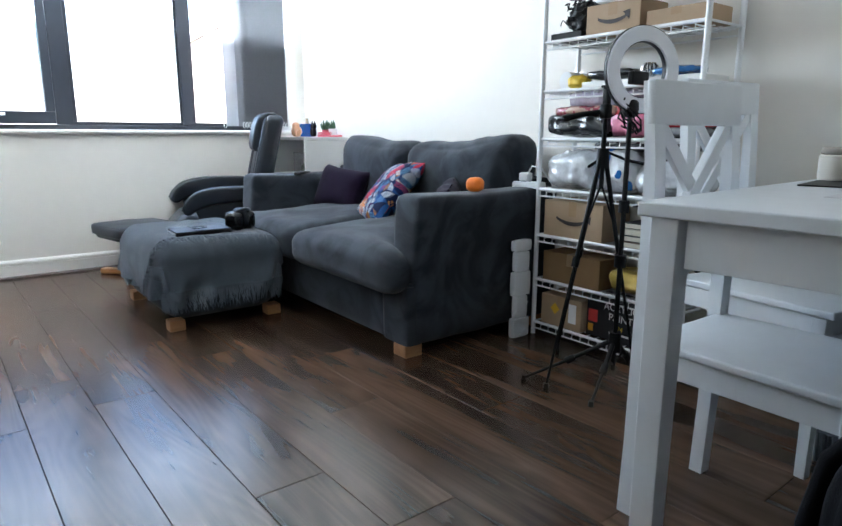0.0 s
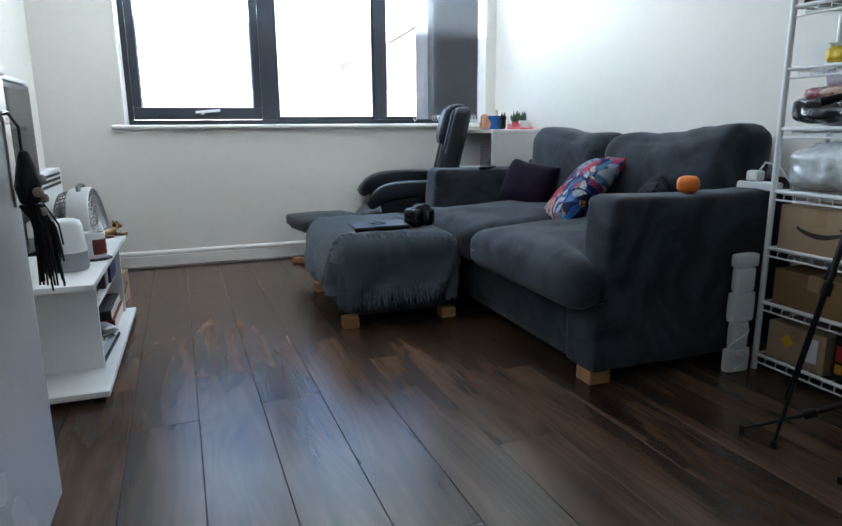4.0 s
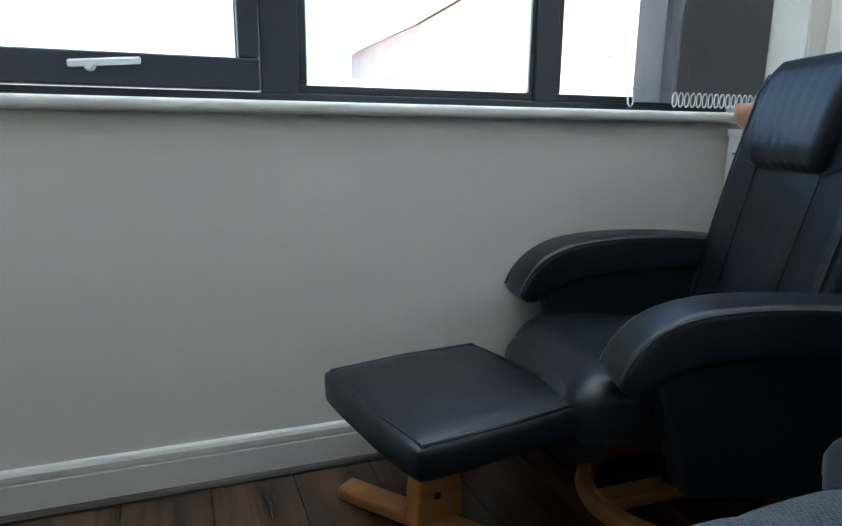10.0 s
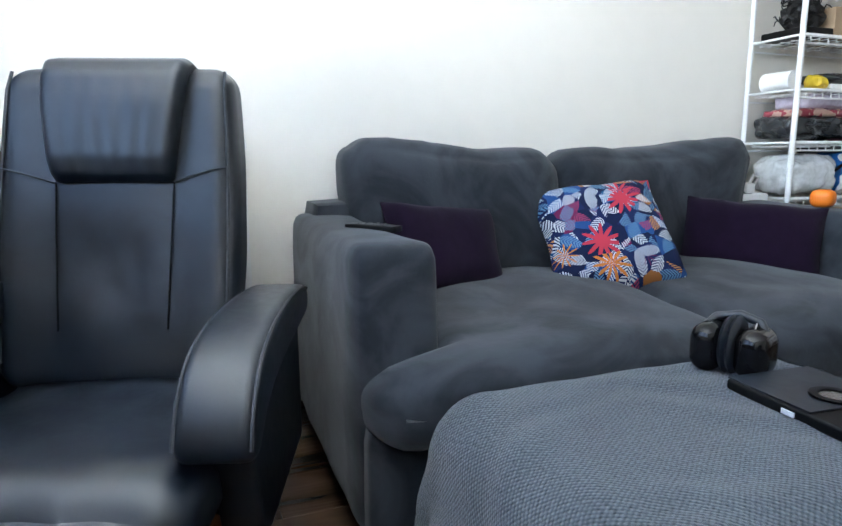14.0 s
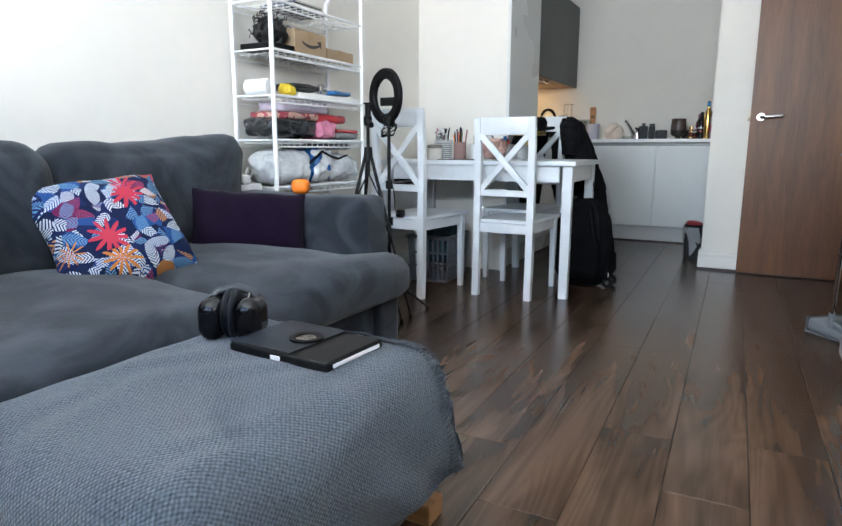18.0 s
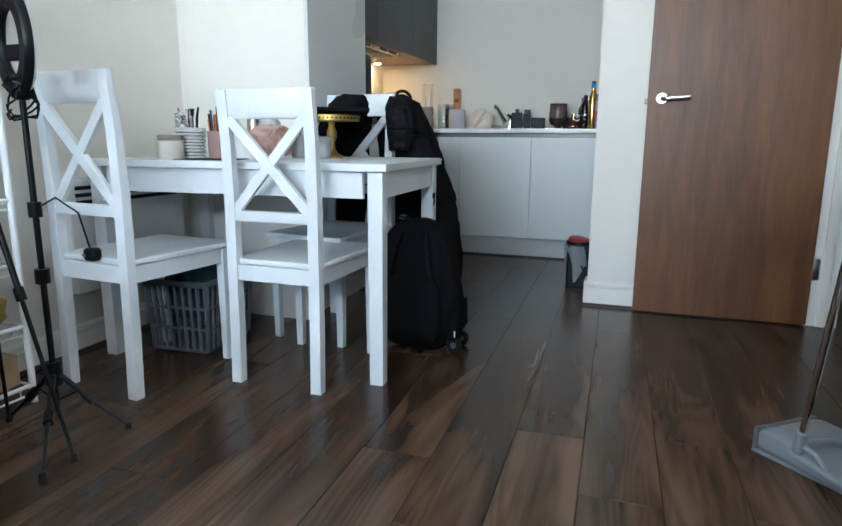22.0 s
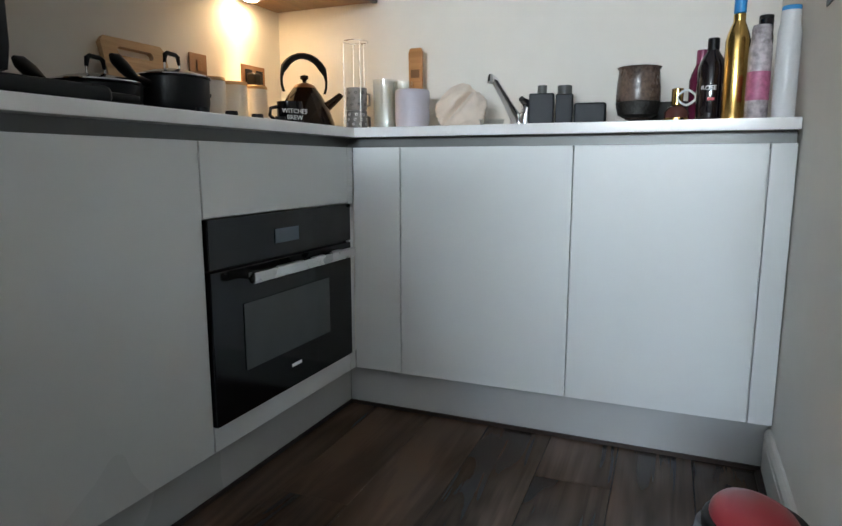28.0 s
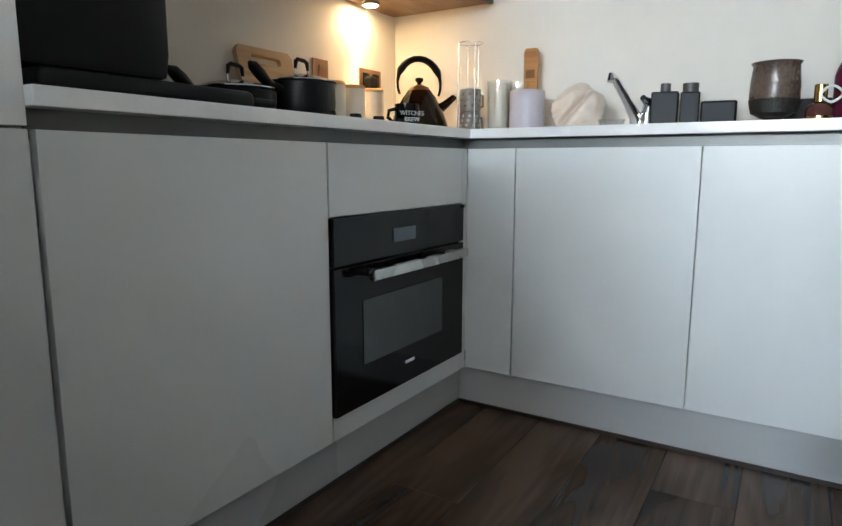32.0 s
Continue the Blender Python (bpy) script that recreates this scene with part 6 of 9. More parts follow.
def backrest():
    """One reclined back: full at the sides, hollowed and creased where one leans."""
    b = bm_soft(0.0, 0.118, -0.242, 0.242, 0.36, 1.008, 40, 0.38, 0.006, 0.003, 9)

    def f(c):
        near = max(0.0, min(1.0, (0.07 - c.x) / 0.05))
        w = 0.95 + 0.05 * math.sin(max(0, c.z - 0.36) / 0.65 * math.pi)
        hollow = 0.016 * math.exp(-((c.y / 0.10) ** 2 + ((c.z - 0.60) / 0.10) ** 2))
        q = Vector((0, c.y * 11, c.z * 8))
        fold = 0.010 * abs(noise.noise(q + noise.noise_vector(q * 0.7) * 1.2)) * math.exp(-((c.y / 0.12) ** 2 + ((c.z - 0.56) / 0.12) ** 2))
        side = 0.016 * max(0.0, abs(c.y) / 0.242 - 0.55) / 0.45
        panel = -0.006 * math.cos(max(-1.0, min(1.0, c.y / 0.118)) * math.pi / 2) * (1 if abs(c.y) < 0.118 else 0)
        return Vector((c.x + back_front(c.z) + near * (hollow - fold - side + panel), c.y * w, c.z))
    return shaped(b, f)


bb = backrest()
bb.transform(BACK)
part("backrest", bb, LEATHER, ch)


def headrest():
    """A flat pad hung over the top of the back, gathered along its lower edge."""
    prof = [(0.010, 0.772), (-0.020, 0.775), (-0.036, 0.792), (-0.040, 0.825), (-0.030, 0.880), (-0.016, 0.940), (0.006, 0.995), (0.034, 1.022), (0.075, 1.031), (0.122, 1.024), (0.150, 0.990), (0.152, 0.930), (0.140, 0.928), (0.134, 0.985), (0.112, 1.006), (0.072, 1.012), (0.040, 1.002), (0.020, 0.975), (0.004, 0.900), (0.000, 0.800)]
    b = bmesh.new()
    rows = []
    n = 34
    fine = []
    for a, c in zip(prof, prof[1:]):
        for k in range(4):
            fine.append((a[0] + (c[0] - a[0]) * k / 4, a[1] + (c[1] - a[1]) * k / 4))
    fine.append(prof[-1])
    for i in range(n + 1):
        s_ = -1 + 2 * i / n
        edge = max(0.0, (abs(s_) - 0.86) / 0.14) ** 2
        row = []
        for v, z in fine:
            up = max(0.0, min(1.0, (z - 0.775) / 0.25))
            half = 0.118 + 0.030 * up
            sink = 0.016 * edge * max(-1.0, min(1.0, (0.075 - v) / 0.06))
            gather = 0.0016 * math.sin(s_ * 22 + 2 * noise.noise(Vector((s_ * 4, z * 9, 2)))) * (0.3 + 0.7 * (1 - up)) * (1 if v < 0.02 else 0.2)
            row.append(b.verts.new((v + sink + gather, s_ * half, z - 0.012 * edge * up)))
        rows.append(row)
    for A, B in zip(rows, rows[1:]):
        for j in range(len(fine) - 1):
            b.faces.new((A[j], B[j], B[j + 1], A[j + 1]))
        b.faces.new((A[-1], B[-1], B[0], A[0]))
    b.faces.new(rows[0])
    b.faces.new(rows[-1][::-1])
    bmesh.ops.recalc_face_normals(b, faces=b.faces[:])
    b.transform(BACK)
    return b


part("headrest", headrest(), LEATHER, ch)
for s in (-1, 1):
    side_pts = [(back_front(z) - 0.006 + (0.0 if z < 0.97 else 0.4 * (z - 0.97)), s * 0.226 * (0.96 + 0.05 * math.sin((z - 0.36) / 0.65 * math.pi)), z) for z in np.linspace(0.42, 1.0, 16)]
    part("piping", bm_tube([BACK @ Vector(q) for q in side_pts], 0.0034, 6), WORN, ch, "worn pale leather piping")
    part("seam", bm_tube([BACK @ Vector((back_front(z) - 0.008, s * (0.118 - 0.010 * (0.77 - z) / 0.3), z)) for z in np.linspace(0.48, 0.772, 9)], 0.0020, 5), BLACK, ch)
    part("seam", bm_tube([BACK @ Vector((back_front(z) - 0.010 - 0.006 * k, s * (0.118 + 0.108 * k), z)) for k, z in ((0.0, 0.774), (0.35, 0.786), (0.7, 0.797), (1.0, 0.803))], 0.0024, 5), WORN, ch, "worn pale stitched seam")
SEAT = pose(2.53 - CX, 4.325 - CY, 0, 0, 0, -14) @ pose(-2.53, -4.33, 0)
st = bm_soft(1.99, 2.62, 4.085, 4.575, 0.245, 0.392, 22, 0.36, 0.014, 0.006, 7)
shaped(st, lambda c: Vector((c.x, c.y, c.z - 0.03 * max(0, (2.10 - c.x) / 0.1) ** 2 - 0.025 * (c.x - 2.0) / 0.5 + (0.006 * noise.noise(c * 14) if c.z > 0.33 else 0))))
st.transform(SEAT)
part("seat", st, LEATHER, ch)
sf = bm_soft(1.965, 2.10, 4.105, 4.555, 0.178, 0.345, 8, 0.42, 0.01)
sf.transform(SEAT)
part("seat_front", sf, LEATHER, ch)
sm_ = bm_tube([SEAT @ Vector((2.16, y, 0.388 - 0.9 * abs(y - 4.33) ** 3)) for y in np.linspace(4.12, 4.54, 9)], 0.0022, 5)
part("seam", sm_, BLACK, ch)


def rounded(pts, closed):
    """Cuts the corners of an outline once."""
    q = [] if closed else [pts[0]]
    for a, b in zip(pts, pts[1:] + pts[:1] if closed else pts[1:]):
        q += [(0.75 * a[0] + 0.25 * b[0], 0.75 * a[1] + 0.25 * b[1]), (0.25 * a[0] + 0.75 * b[0], 0.25 * a[1] + 0.75 * b[1])]
    return q if closed else q + [pts[-1]]


def chair_arm(back, front, lift, width):
    """A thick padded arm from its back end to its nose, flat on top, with worn piping along both edges."""
    a, e = Vector((back[0] - CX, back[1] - CY, 0)), Vector((front[0] - CX, front[1] - CY, 0))
    ln = (e - a).length
    m = Matrix.Translation(a) @ (e - a).to_track_quat("X", "Z").to_matrix().to_4x4()
    top = [(0.0, 0.530), (0.12, 0.548), (0.37, 0.560), (0.62, 0.560), (0.80, 0.545), (0.90, 0.516), (0.97, 0.470), (1.0, 0.425), (0.985, 0.392)]
    bot = [(0.93, 0.386), (0.87, 0.412), (0.77, 0.440), (0.60, 0.456), (0.37, 0.462), (0.12, 0.464), (0.0, 0.470)]
    top, bot = [(u * ln, z + lift) for u, z in top], [(u * ln, z + lift) for u, z in bot]
    bm = bm_prism(rounded(rounded(top + bot, True), True), -width / 2, width / 2, axis=1)
    bmesh.ops.bevel(bm, geom=[k for k in bm.edges if abs(k.verts[0].co.y - k.verts[1].co.y) < 1e-5], offset=0.020, segments=4, affect="EDGES", profile=0.55)
    bm.transform(m)
    ob = part("arm", bm, LEATHER, ch)
    for y in (-width / 2 + 0.004, width / 2 - 0.004):
        part("piping", bm_tube([m @ Vector((x, y, z - 0.008)) for x, z in rounded(rounded(top[:-1], False), False)], 0.0032, 6), WORN, ob, "worn pale leather piping")
    pan = bm_box(0.03, ln * 0.90, -width / 2 + 0.022, width / 2 - 0.022, 0.17, 0.475 + lift, 0.012)
    shaped(pan, lambda c: Vector((c.x - 0.10 * max(0.0, (0.45 - c.z) / 0.28) * (c.x / ln), c.y, c.z)))
    pan.transform(m)
    part("side_panel", pan, LEATHER, ch)
    return ob


chair_arm((2.575, 3.998), (1.995, 4.178), 0.0, 0.118)
chair_arm((2.72, 4.590), (2.062, 4.682), 0.032, 0.122)
part("column", bm_cyl(0.035, 0.035, 0.04, 0.25, 20, pose(-0.02, -0.03, 0)), BLACK, ch)
part("swivel_base", bm_lathe([(0.19, 0.0), (0.23, 0.0), (0.232, 0.012), (0.225, 0.035), (0.195, 0.035), (0.188, 0.012)], 40, pose(-0.02, -0.03, 0)), BEECH, ch, "round beech base")
part("base_bar", bm_box(-0.23, 0.19, -0.06, 0.0, 0.012, 0.045, 0.008), BEECH, ch)

fs = thing("footstool", "black leather footstool on crossed beech legs", "footstool", (1.777, 4.41, 0), 11)
fc = bm_soft(-0.210, 0.210, -0.205, 0.205, 0.240, 0.335, 10, 0.24, 0.010, 0.004, 2)
shaped(fc, lambda c: Vector((c.x * (0.92 if c.z < 0.27 else 1), c.y * (0.92 if c.z < 0.27 else 1), c.z - 0.02 * max(0, c.x / 0.215) * 0.4)))
part("cushion", fc, LEATHER, fs)
part("piping", bm_tube([(0.19, 0.195, 0.324), (0.0, 0.202, 0.328), (-0.19, 0.195, 0.328), (-0.202, 0, 0.328), (-0.19, -0.195, 0.328), (0, -0.202, 0.328), (0.19, -0.195, 0.324), (0.202, 0, 0.324)], 0.004, 6, True), LEATHER, fs)
part("post", bm_prism([(-0.10, 0.03), (0.02, 0.03), (0.0, 0.245), (-0.08, 0.245)], -0.028, 0.028, axis=1, bev=0.006), BEECH, fs)
for a in (62, 118, 242, 298):
    leg = bm_box(-0.04, 0.245, -0.030, 0.030, 0.0, 0.036, 0.012, 3)
    leg.transform(pose(-0.04, 0, 0, 0, 0, a))
    part("leg", leg, BEECH, fs, "bent beech foot")
for z in (0.10, 0.15):
    part("bolt", bm_cyl(0.008, 0.008, 0.0285, 0.033, 12, pose(-0.05, 0, z, 90, 0, 0)), BLACK, fs)

# ---- white corner bookcase and its things ----
GROUP = TALL
bc = thing("bookcase", "white melamine bookcase in the corner", "bookcase")
BX0, BX1, BY0, BY1, BH = 2.79, 3.125, 4.05, 4.73, 0.83
part("top", bm_box(BX0 - 0.004, BX1, BY0 - 0.004, BY1 + 0.004, BH - 0.022, BH, 0.002), WHITEMEL, bc)
part("side", bm_box(BX0, BX1, BY0, BY0 + 0.018, 0, BH - 0.0225), WHITEMEL, bc, smooth=False)
part("side", bm_box(BX0, BX1, BY1 - 0.045, BY1, 0, BH - 0.0225), WHITEMEL, bc, smooth=False)
part("back", bm_box(BX1 - 0.012, BX1 - 0.002, BY0 + 0.018, BY1 - 0.045, 0.05, BH - 0.0225), mat("dark_walnut_back", (0.10, 0.055, 0.04), 0.6), bc, smooth=False)
for z in (0.05, 0.30, 0.56):
    part("shelf", bm_box(BX0 + 0.004, BX1 - 0.0125, BY0 + 0.0185, BY1 - 0.0455, z, z + 0.018), WHITEMEL, bc, smooth=False)
rng = random.Random(5)
BOOKM = [mat("book_%s" % k, c, 0.55, vary=0.1, scale=25) for k, c in (("red", (0.25, 0.03, 0.03)), ("navy", (0.02, 0.03, 0.09)), ("black", (0.02, 0.02, 0.022)), ("cream", (0.55, 0.50, 0.40)), ("teal", (0.03, 0.16, 0.18)), ("brown", (0.12, 0.06, 0.03)))]


def book(x0, x1, y0, y1, z0, z1, m, label, axis="x"):
    t = thing("book", label, "book", group="books")
    part("cover", bm_box(x0, x1, y0, y1, z0, z1, 0.002), m, t)
    if axis == "x":
        part("page_block", bm_box(x0 - 0.0008, x1 - 0.006, y0 + 0.003, y1 - 0.003, z0 + 0.003, z1 - 0.003), IVORYP, t, "cream page edges", smooth=False)
    else:
        part("page_block", bm_box(x0 + 0.004, x1 + 0.0008, y0 + 0.003, y1 - 0.003, z0 + 0.004, z1 - 0.004), IVORYP, t, "cream page edges", smooth=False)
    return t


IVORYP = mat("page_edges", (0.62, 0.57, 0.46), 0.8, vary=0.1, scale=60)
for z in (0.068, 0.318):
    y = BY0 + 0.03
    while y < BY1 - 0.22:
        w = rng.uniform(0.018, 0.04)
        book(BX0 + 0.07, BX0 + 0.26, y, y + w, z, z + rng.uniform(0.15, 0.20), BOOKM[rng.randrange(6)], "worn book standing in the bookcase")
        y += w + 0.002
gbx = thing("glass_box", "small clear display case in the bookcase", "display case", (2.87, 4.20, 0.578))
part("case", bm_box(-0.06, 0.06, -0.075, 0.075, 0.004, 0.15, 0.002), film("clear_acrylic", (0.7, 0.72, 0.74), 0.22), gbx)
part("tray", bm_box(-0.065, 0.065, -0.08, 0.08, 0, 0.004), BLACK, gbx, smooth=False)
orb = bmesh.new()
bmesh.ops.create_icosphere(orb, subdivisions=3, radius=0.042)
part("stone", shaped(orb, lambda c: Vector((c.x, c.y, 0.047 + c.z * 0.8)) + noise.noise_vector(c * 30) * 0.005), mat("green_stone", (0.13, 0.17, 0.12), 0.35, vary=0.5, scale=30), gbx, "mottled green stone")
PEACH = mat("peach_marble_stone", (0.62, 0.32, 0.19), 0.35, vary=0.3, scale=18)

bw = solid("stone_bowl", bm_lathe([(0, 0), (0.035, 0), (0.055, 0.02), (0.060, 0.05), (0.056, 0.066), (0.048, 0.066), (0.05, 0.045), (0, 0.02)], 28), PEACH, "banded peach stone bowl on the bookcase", "bowl", (2.80, 4.650, BH))
el = bm_soft(-0.06, 0.05, -0.035, 0.035, 0.0, 0.07, 6, 0.45)
bm_add(el, bm_soft(-0.095, -0.04, -0.026, 0.026, 0.035, 0.095, 5, 0.45))
bm_add(el, bm_tube([(-0.085, 0, 0.06), (-0.11, 0, 0.04), (-0.112, 0, 0.015), (-0.10, 0, 0.006)], [0.013, 0.010, 0.008, 0.006], 8))
solid("pink_elephant_ornament", el, PEACH, "peach glazed animal ornament on the bookcase", "ornament", (2.84, 4.27, BH), 60)
bp = thing("plant_pot", "bright blue glazed pot on the bookcase", "pot", (2.99, 4.40, BH))
part("pot", bm_lathe([(0, 0), (0.05, 0), (0.056, 0.02), (0.058, 0.075), (0.062, 0.08), (0.062, 0.088), (0.054, 0.088), (0.05, 0.02), (0, 0.015)], 30), mat("blue_glaze", (0.012, 0.09, 0.34), 0.18, vary=0.15), bp)
part("spike", bm_cyl(0.012, 0.010, 0.02, 0.125, 10), mat("pale_wood_tag", (0.5, 0.42, 0.3), 0.6), bp)
ct = bm_soft(-0.022, 0.022, -0.018, 0.018, 0, 0.06, 4, 0.45)
bm_add(ct, bm_soft(-0.024, 0.018, -0.020, 0.020, 0.052, 0.09, 4, 0.45))
for s in (-1, 1):
    bm_add(ct, bm_cyl(0.008, 0.001, 0.085, 0.108, 8, pose(-0.003, s * 0.012, 0)))
solid("cat_figurine", ct, BLACK, "small black cat figurine", "figurine", (3.0, 4.325, BH), 200)
PINKG = mat("coral_glaze", (0.62, 0.08, 0.11), 0.4, vary=0.15)
LEAF = mat("succulent_green", (0.045, 0.11, 0.05), 0.5, vary=0.35, scale=20)


def succulent(at, pot_m, pot_r, pot_h, leaves, height, label, spread):
    t = thing("potted_plant", label, "plant", at)
    part("pot", bm_lathe([(0, 0), (pot_r * 0.8, 0), (pot_r, pot_h), (pot_r * 0.88, pot_h), (pot_r * 0.75, pot_h * 0.6), (0, pot_h * 0.6)], 20), pot_m, t)
    rg = random.Random(int(at[1] * 100))
    for i in range(leaves):
        a = i * 2.4
        s = spread * (0.25 + 0.75 * (i + 1) / leaves)
        tip = Vector((math.cos(a) * s, math.sin(a) * s, pot_h + height * (1.1 - 0.55 * i / leaves)))
        base = Vector((math.cos(a) * 0.006, math.sin(a) * 0.006, pot_h * 0.7))
        mid = base.lerp(tip, 0.5) + Vector((math.cos(a), math.sin(a), 0)) * s * 0.18
        part("leaf", bm_tube([base, mid, tip], [0.008, 0.007, 0.001], 6), LEAF, t)
    return t


succulent((3.06, 4.25, BH + 0.012), PINKG, 0.030, 0.035, 16, 0.065, "spiky aloe in a coral pot", 0.045)
succulent((3.07, 4.165, BH + 0.012), WIRE, 0.032, 0.042, 12, 0.055, "small cactus in a white ribbed pot", 0.022)
tr = thing("coral_tray", "coral openwork tray under the small plants", "tray", (3.065, 4.20, BH))
part("tray", bm_box(-0.045, 0.045, -0.10, 0.10, 0, 0.012, 0.004), PINKG, tr)
for i in range(7):
    part("rail_loop", bm_tube([(-0.044, -0.085 + i * 0.028 + 0.011 * math.cos(a), 0.022 + 0.010 * math.sin(a)) for a in np.linspace(0, 2 * math.pi, 9)[:-1]], 0.003, 5, True), PINKG, tr)

# ---- wire shelving and its load ----
SX0, SX1, SY0, SY1 = 2.89, 3.115, 1.345, 2.05
LEVELS = (0.055, 0.245, 0.435, 0.627, 0.83, 1.016, 1.203, 1.400)
ws = thing("wire_shelving", "tall white coated wire shelving unit", "shelving")
for x in (SX0, SX1):
    for y in (SY0, SY1):
        part("post", bm_cyl(0.0105, 0.0105, 0.0, 1.53, 14, pose(x, y, 0)), WIRE, ws)
for y in (SY0, SY1):
    part("top_arch", bm_tube([(SX0, y, 1.52), (SX0 + 0.03, y, 1.56), ((SX0 + SX1) / 2, y, 1.575), (SX1 - 0.03, y, 1.56), (SX1, y, 1.52)], 0.0105, 10), WIRE, ws)
for z in LEVELS:
    b = bm_rod((SX0, SY0, z), (SX0, SY1, z), 0.007, n=8)
    for x in (SX0, SX1):
        bm_add(b, bm_rod((x, SY0, z - 0.028), (x, SY1, z - 0.028), 0.0035, n=6))
        if x == SX1:
            bm_add(b, bm_rod((x, SY0, z), (x, SY1, z), 0.0045, n=6))
    for y in (SY0, SY1):
        bm_add(b, bm_rod((SX0, y, z), (SX1, y, z), 0.0045, n=6))
    for k in range(1, 16):
        y = SY0 + (SY1 - SY0) * k / 16
        bm_add(b, bm_rod((SX0, y, z - 0.028), (SX0, y, z - 0.004), 0.002, n=5))
        bm_add(b, bm_rod((SX0, y, z - 0.010), (SX1, y, z - 0.010), 0.0022, n=5))
    for k in range(1, 5):
        x = SX0 + (SX1 - SX0) * k / 5
        bm_add(b, bm_rod((x, SY0, z - 0.014), (x, SY1, z - 0.014), 0.0022, n=5))
    part("wire_shelf", b, WIRE, ws)


def smile(parent, m, w, h, material):
    """The curved printed line on a parcel box."""
    pts = [(-w / 2 + w * k, -h * math.sin(math.pi * k) ** 0.8, 0) for k in np.linspace(0, 1, 15)]
    bm = bmesh.new()
    up = [bm.verts.new((x, y + 0.10 * w * math.sin(math.pi * k) * 0.35 + 0.004, 0)) for (x, y, _), k in zip(pts, np.linspace(0, 1, 15))]
    dn = [bm.verts.new((x, y - 0.006, 0)) for x, y, _ in pts]
    for i in range(14):
        bm.faces.new((dn[i], dn[i + 1], up[i + 1], up[i]))
    bm_add(bm, bm_prism([(w / 2 - 0.020, 0.012), (w / 2 + 0.012, 0.016), (w / 2 + 0.010, -0.018)], -0.0002, 0.0002))
    bm.transform(m)
    return part("printed_curve", bm, material, parent, "dark printed curve", smooth=False)


INK = mat("dark_print_ink", (0.045, 0.035, 0.035), 0.7)


def carton(x0, x1, y0, y1, z0, z1, label, mark=None, m=None, rz=0.0, tape=True):
    cx, cy = (x0 + x1) / 2, (y0 + y1) / 2
    t = thing("cardboard_box", label, "box", (cx, cy, z0), rz, group="cardboard boxes")
    a, b, h = (x1 - x0) / 2, (y1 - y0) / 2, z1 - z0
    part("carton", bm_box(-a, a, -b, b, 0, h, 0.003), m or CARD, t)
    if tape:
        part("tape", bm_box(-a - 0.0006, a + 0.0006, -0.02, 0.02, h * 0.6, h + 0.0008), mat("parcel_tape", (0.36, 0.23, 0.12), 0.35), t, smooth=False)
    if mark == "-x":
        smile(t, Matrix.Translation((-a - 0.0012, 0, h * 0.55)) @ Euler((radians(90), 0, radians(-90))).to_matrix().to_4x4(), b * 1.1, h * 0.16, INK)
    if mark == "+x":
        smile(t, Matrix.Translation((a + 0.0012, 0, h * 0.58)) @ Euler((radians(90), 0, radians(90))).to_matrix().to_4x4(), b * 1.1, h * 0.22, INK)
    return t


def pack(x0, x1, y0, y1, z0, z1, material, label, seed, cat="packet", name="wrapped_packet"):
    b = bm_soft(x0, x1, y0, y1, z0, z1, 18, 0.28, 0.008, 0.0, seed)
    mid = Vector(((x0 + x1) / 2, (y0 + y1) / 2, (z0 + z1) / 2))
    size = min(1.0, (z1 - z0) / 0.08)

    def crease(c):
        d = (c - mid).normalized()
        k = 0.034 * (0.28 - abs(noise.noise(c * 11 + Vector((seed * 3.1, 0, 0))))) + 0.016 * (0.26 - abs(noise.noise(c * 27 + Vector((seed, 5, 0)))))
        return c + d * k * size + noise.noise_vector(c * 60 + Vector((seed, 2, 0))) * 0.0025
    shaped(b, crease)
    lo = min(v.co.z for v in b.verts)
    shaped(b, lambda c: Vector((c.x, c.y, c.z - lo + z0)))
    return solid(name, b, material, label, cat)


def plastic(name, color, rough=0.18, vary=0.25):
    return mat(name, color, rough, vary=vary, scale=22, bump=0.5, bump_scale=28, coat=0.4)


def printed_plastic(name, ground, ink, size):
    """Glossy bag plastic with large printed patches."""
    m = plastic(name, ground)
    n, l = m.node_tree.nodes, m.node_tree.links
    p = n["Principled BSDF"]
    co = n.new("ShaderNodeTexCoord")
    t = n.new("ShaderNodeTexNoise")
    t.inputs["Scale"].default_value, t.inputs["Detail"].default_value = size, 1.0
    l.new(co.outputs["Object"], t.inputs["Vector"])
    r = n.new("ShaderNodeValToRGB")
    r.color_ramp.interpolation = "CONSTANT"
    r.color_ramp.elements[0].color, r.color_ramp.elements[1].color = (*ground, 1), (*ink, 1)
    r.color_ramp.elements[1].position = 0.53
    l.new(t.outputs["Fac"], r.inputs["Fac"])
    l.new(r.outputs["Color"], p.inputs["Base Color"])
    return m


POLY = {k: plastic("poly_" + k, c) for k, c in (("white", (0.66, 0.68, 0.70)), ("lilac", (0.55, 0.50, 0.60)), ("pink", (0.72, 0.24, 0.36)), ("red", (0.55, 0.04, 0.05)), ("black", (0.022, 0.024, 0.028)), ("floral", (0.50, 0.28, 0.20)), ("grey", (0.30, 0.30, 0.31)), ("blue", (0.03, 0.16, 0.42)))}
L = LEVELS
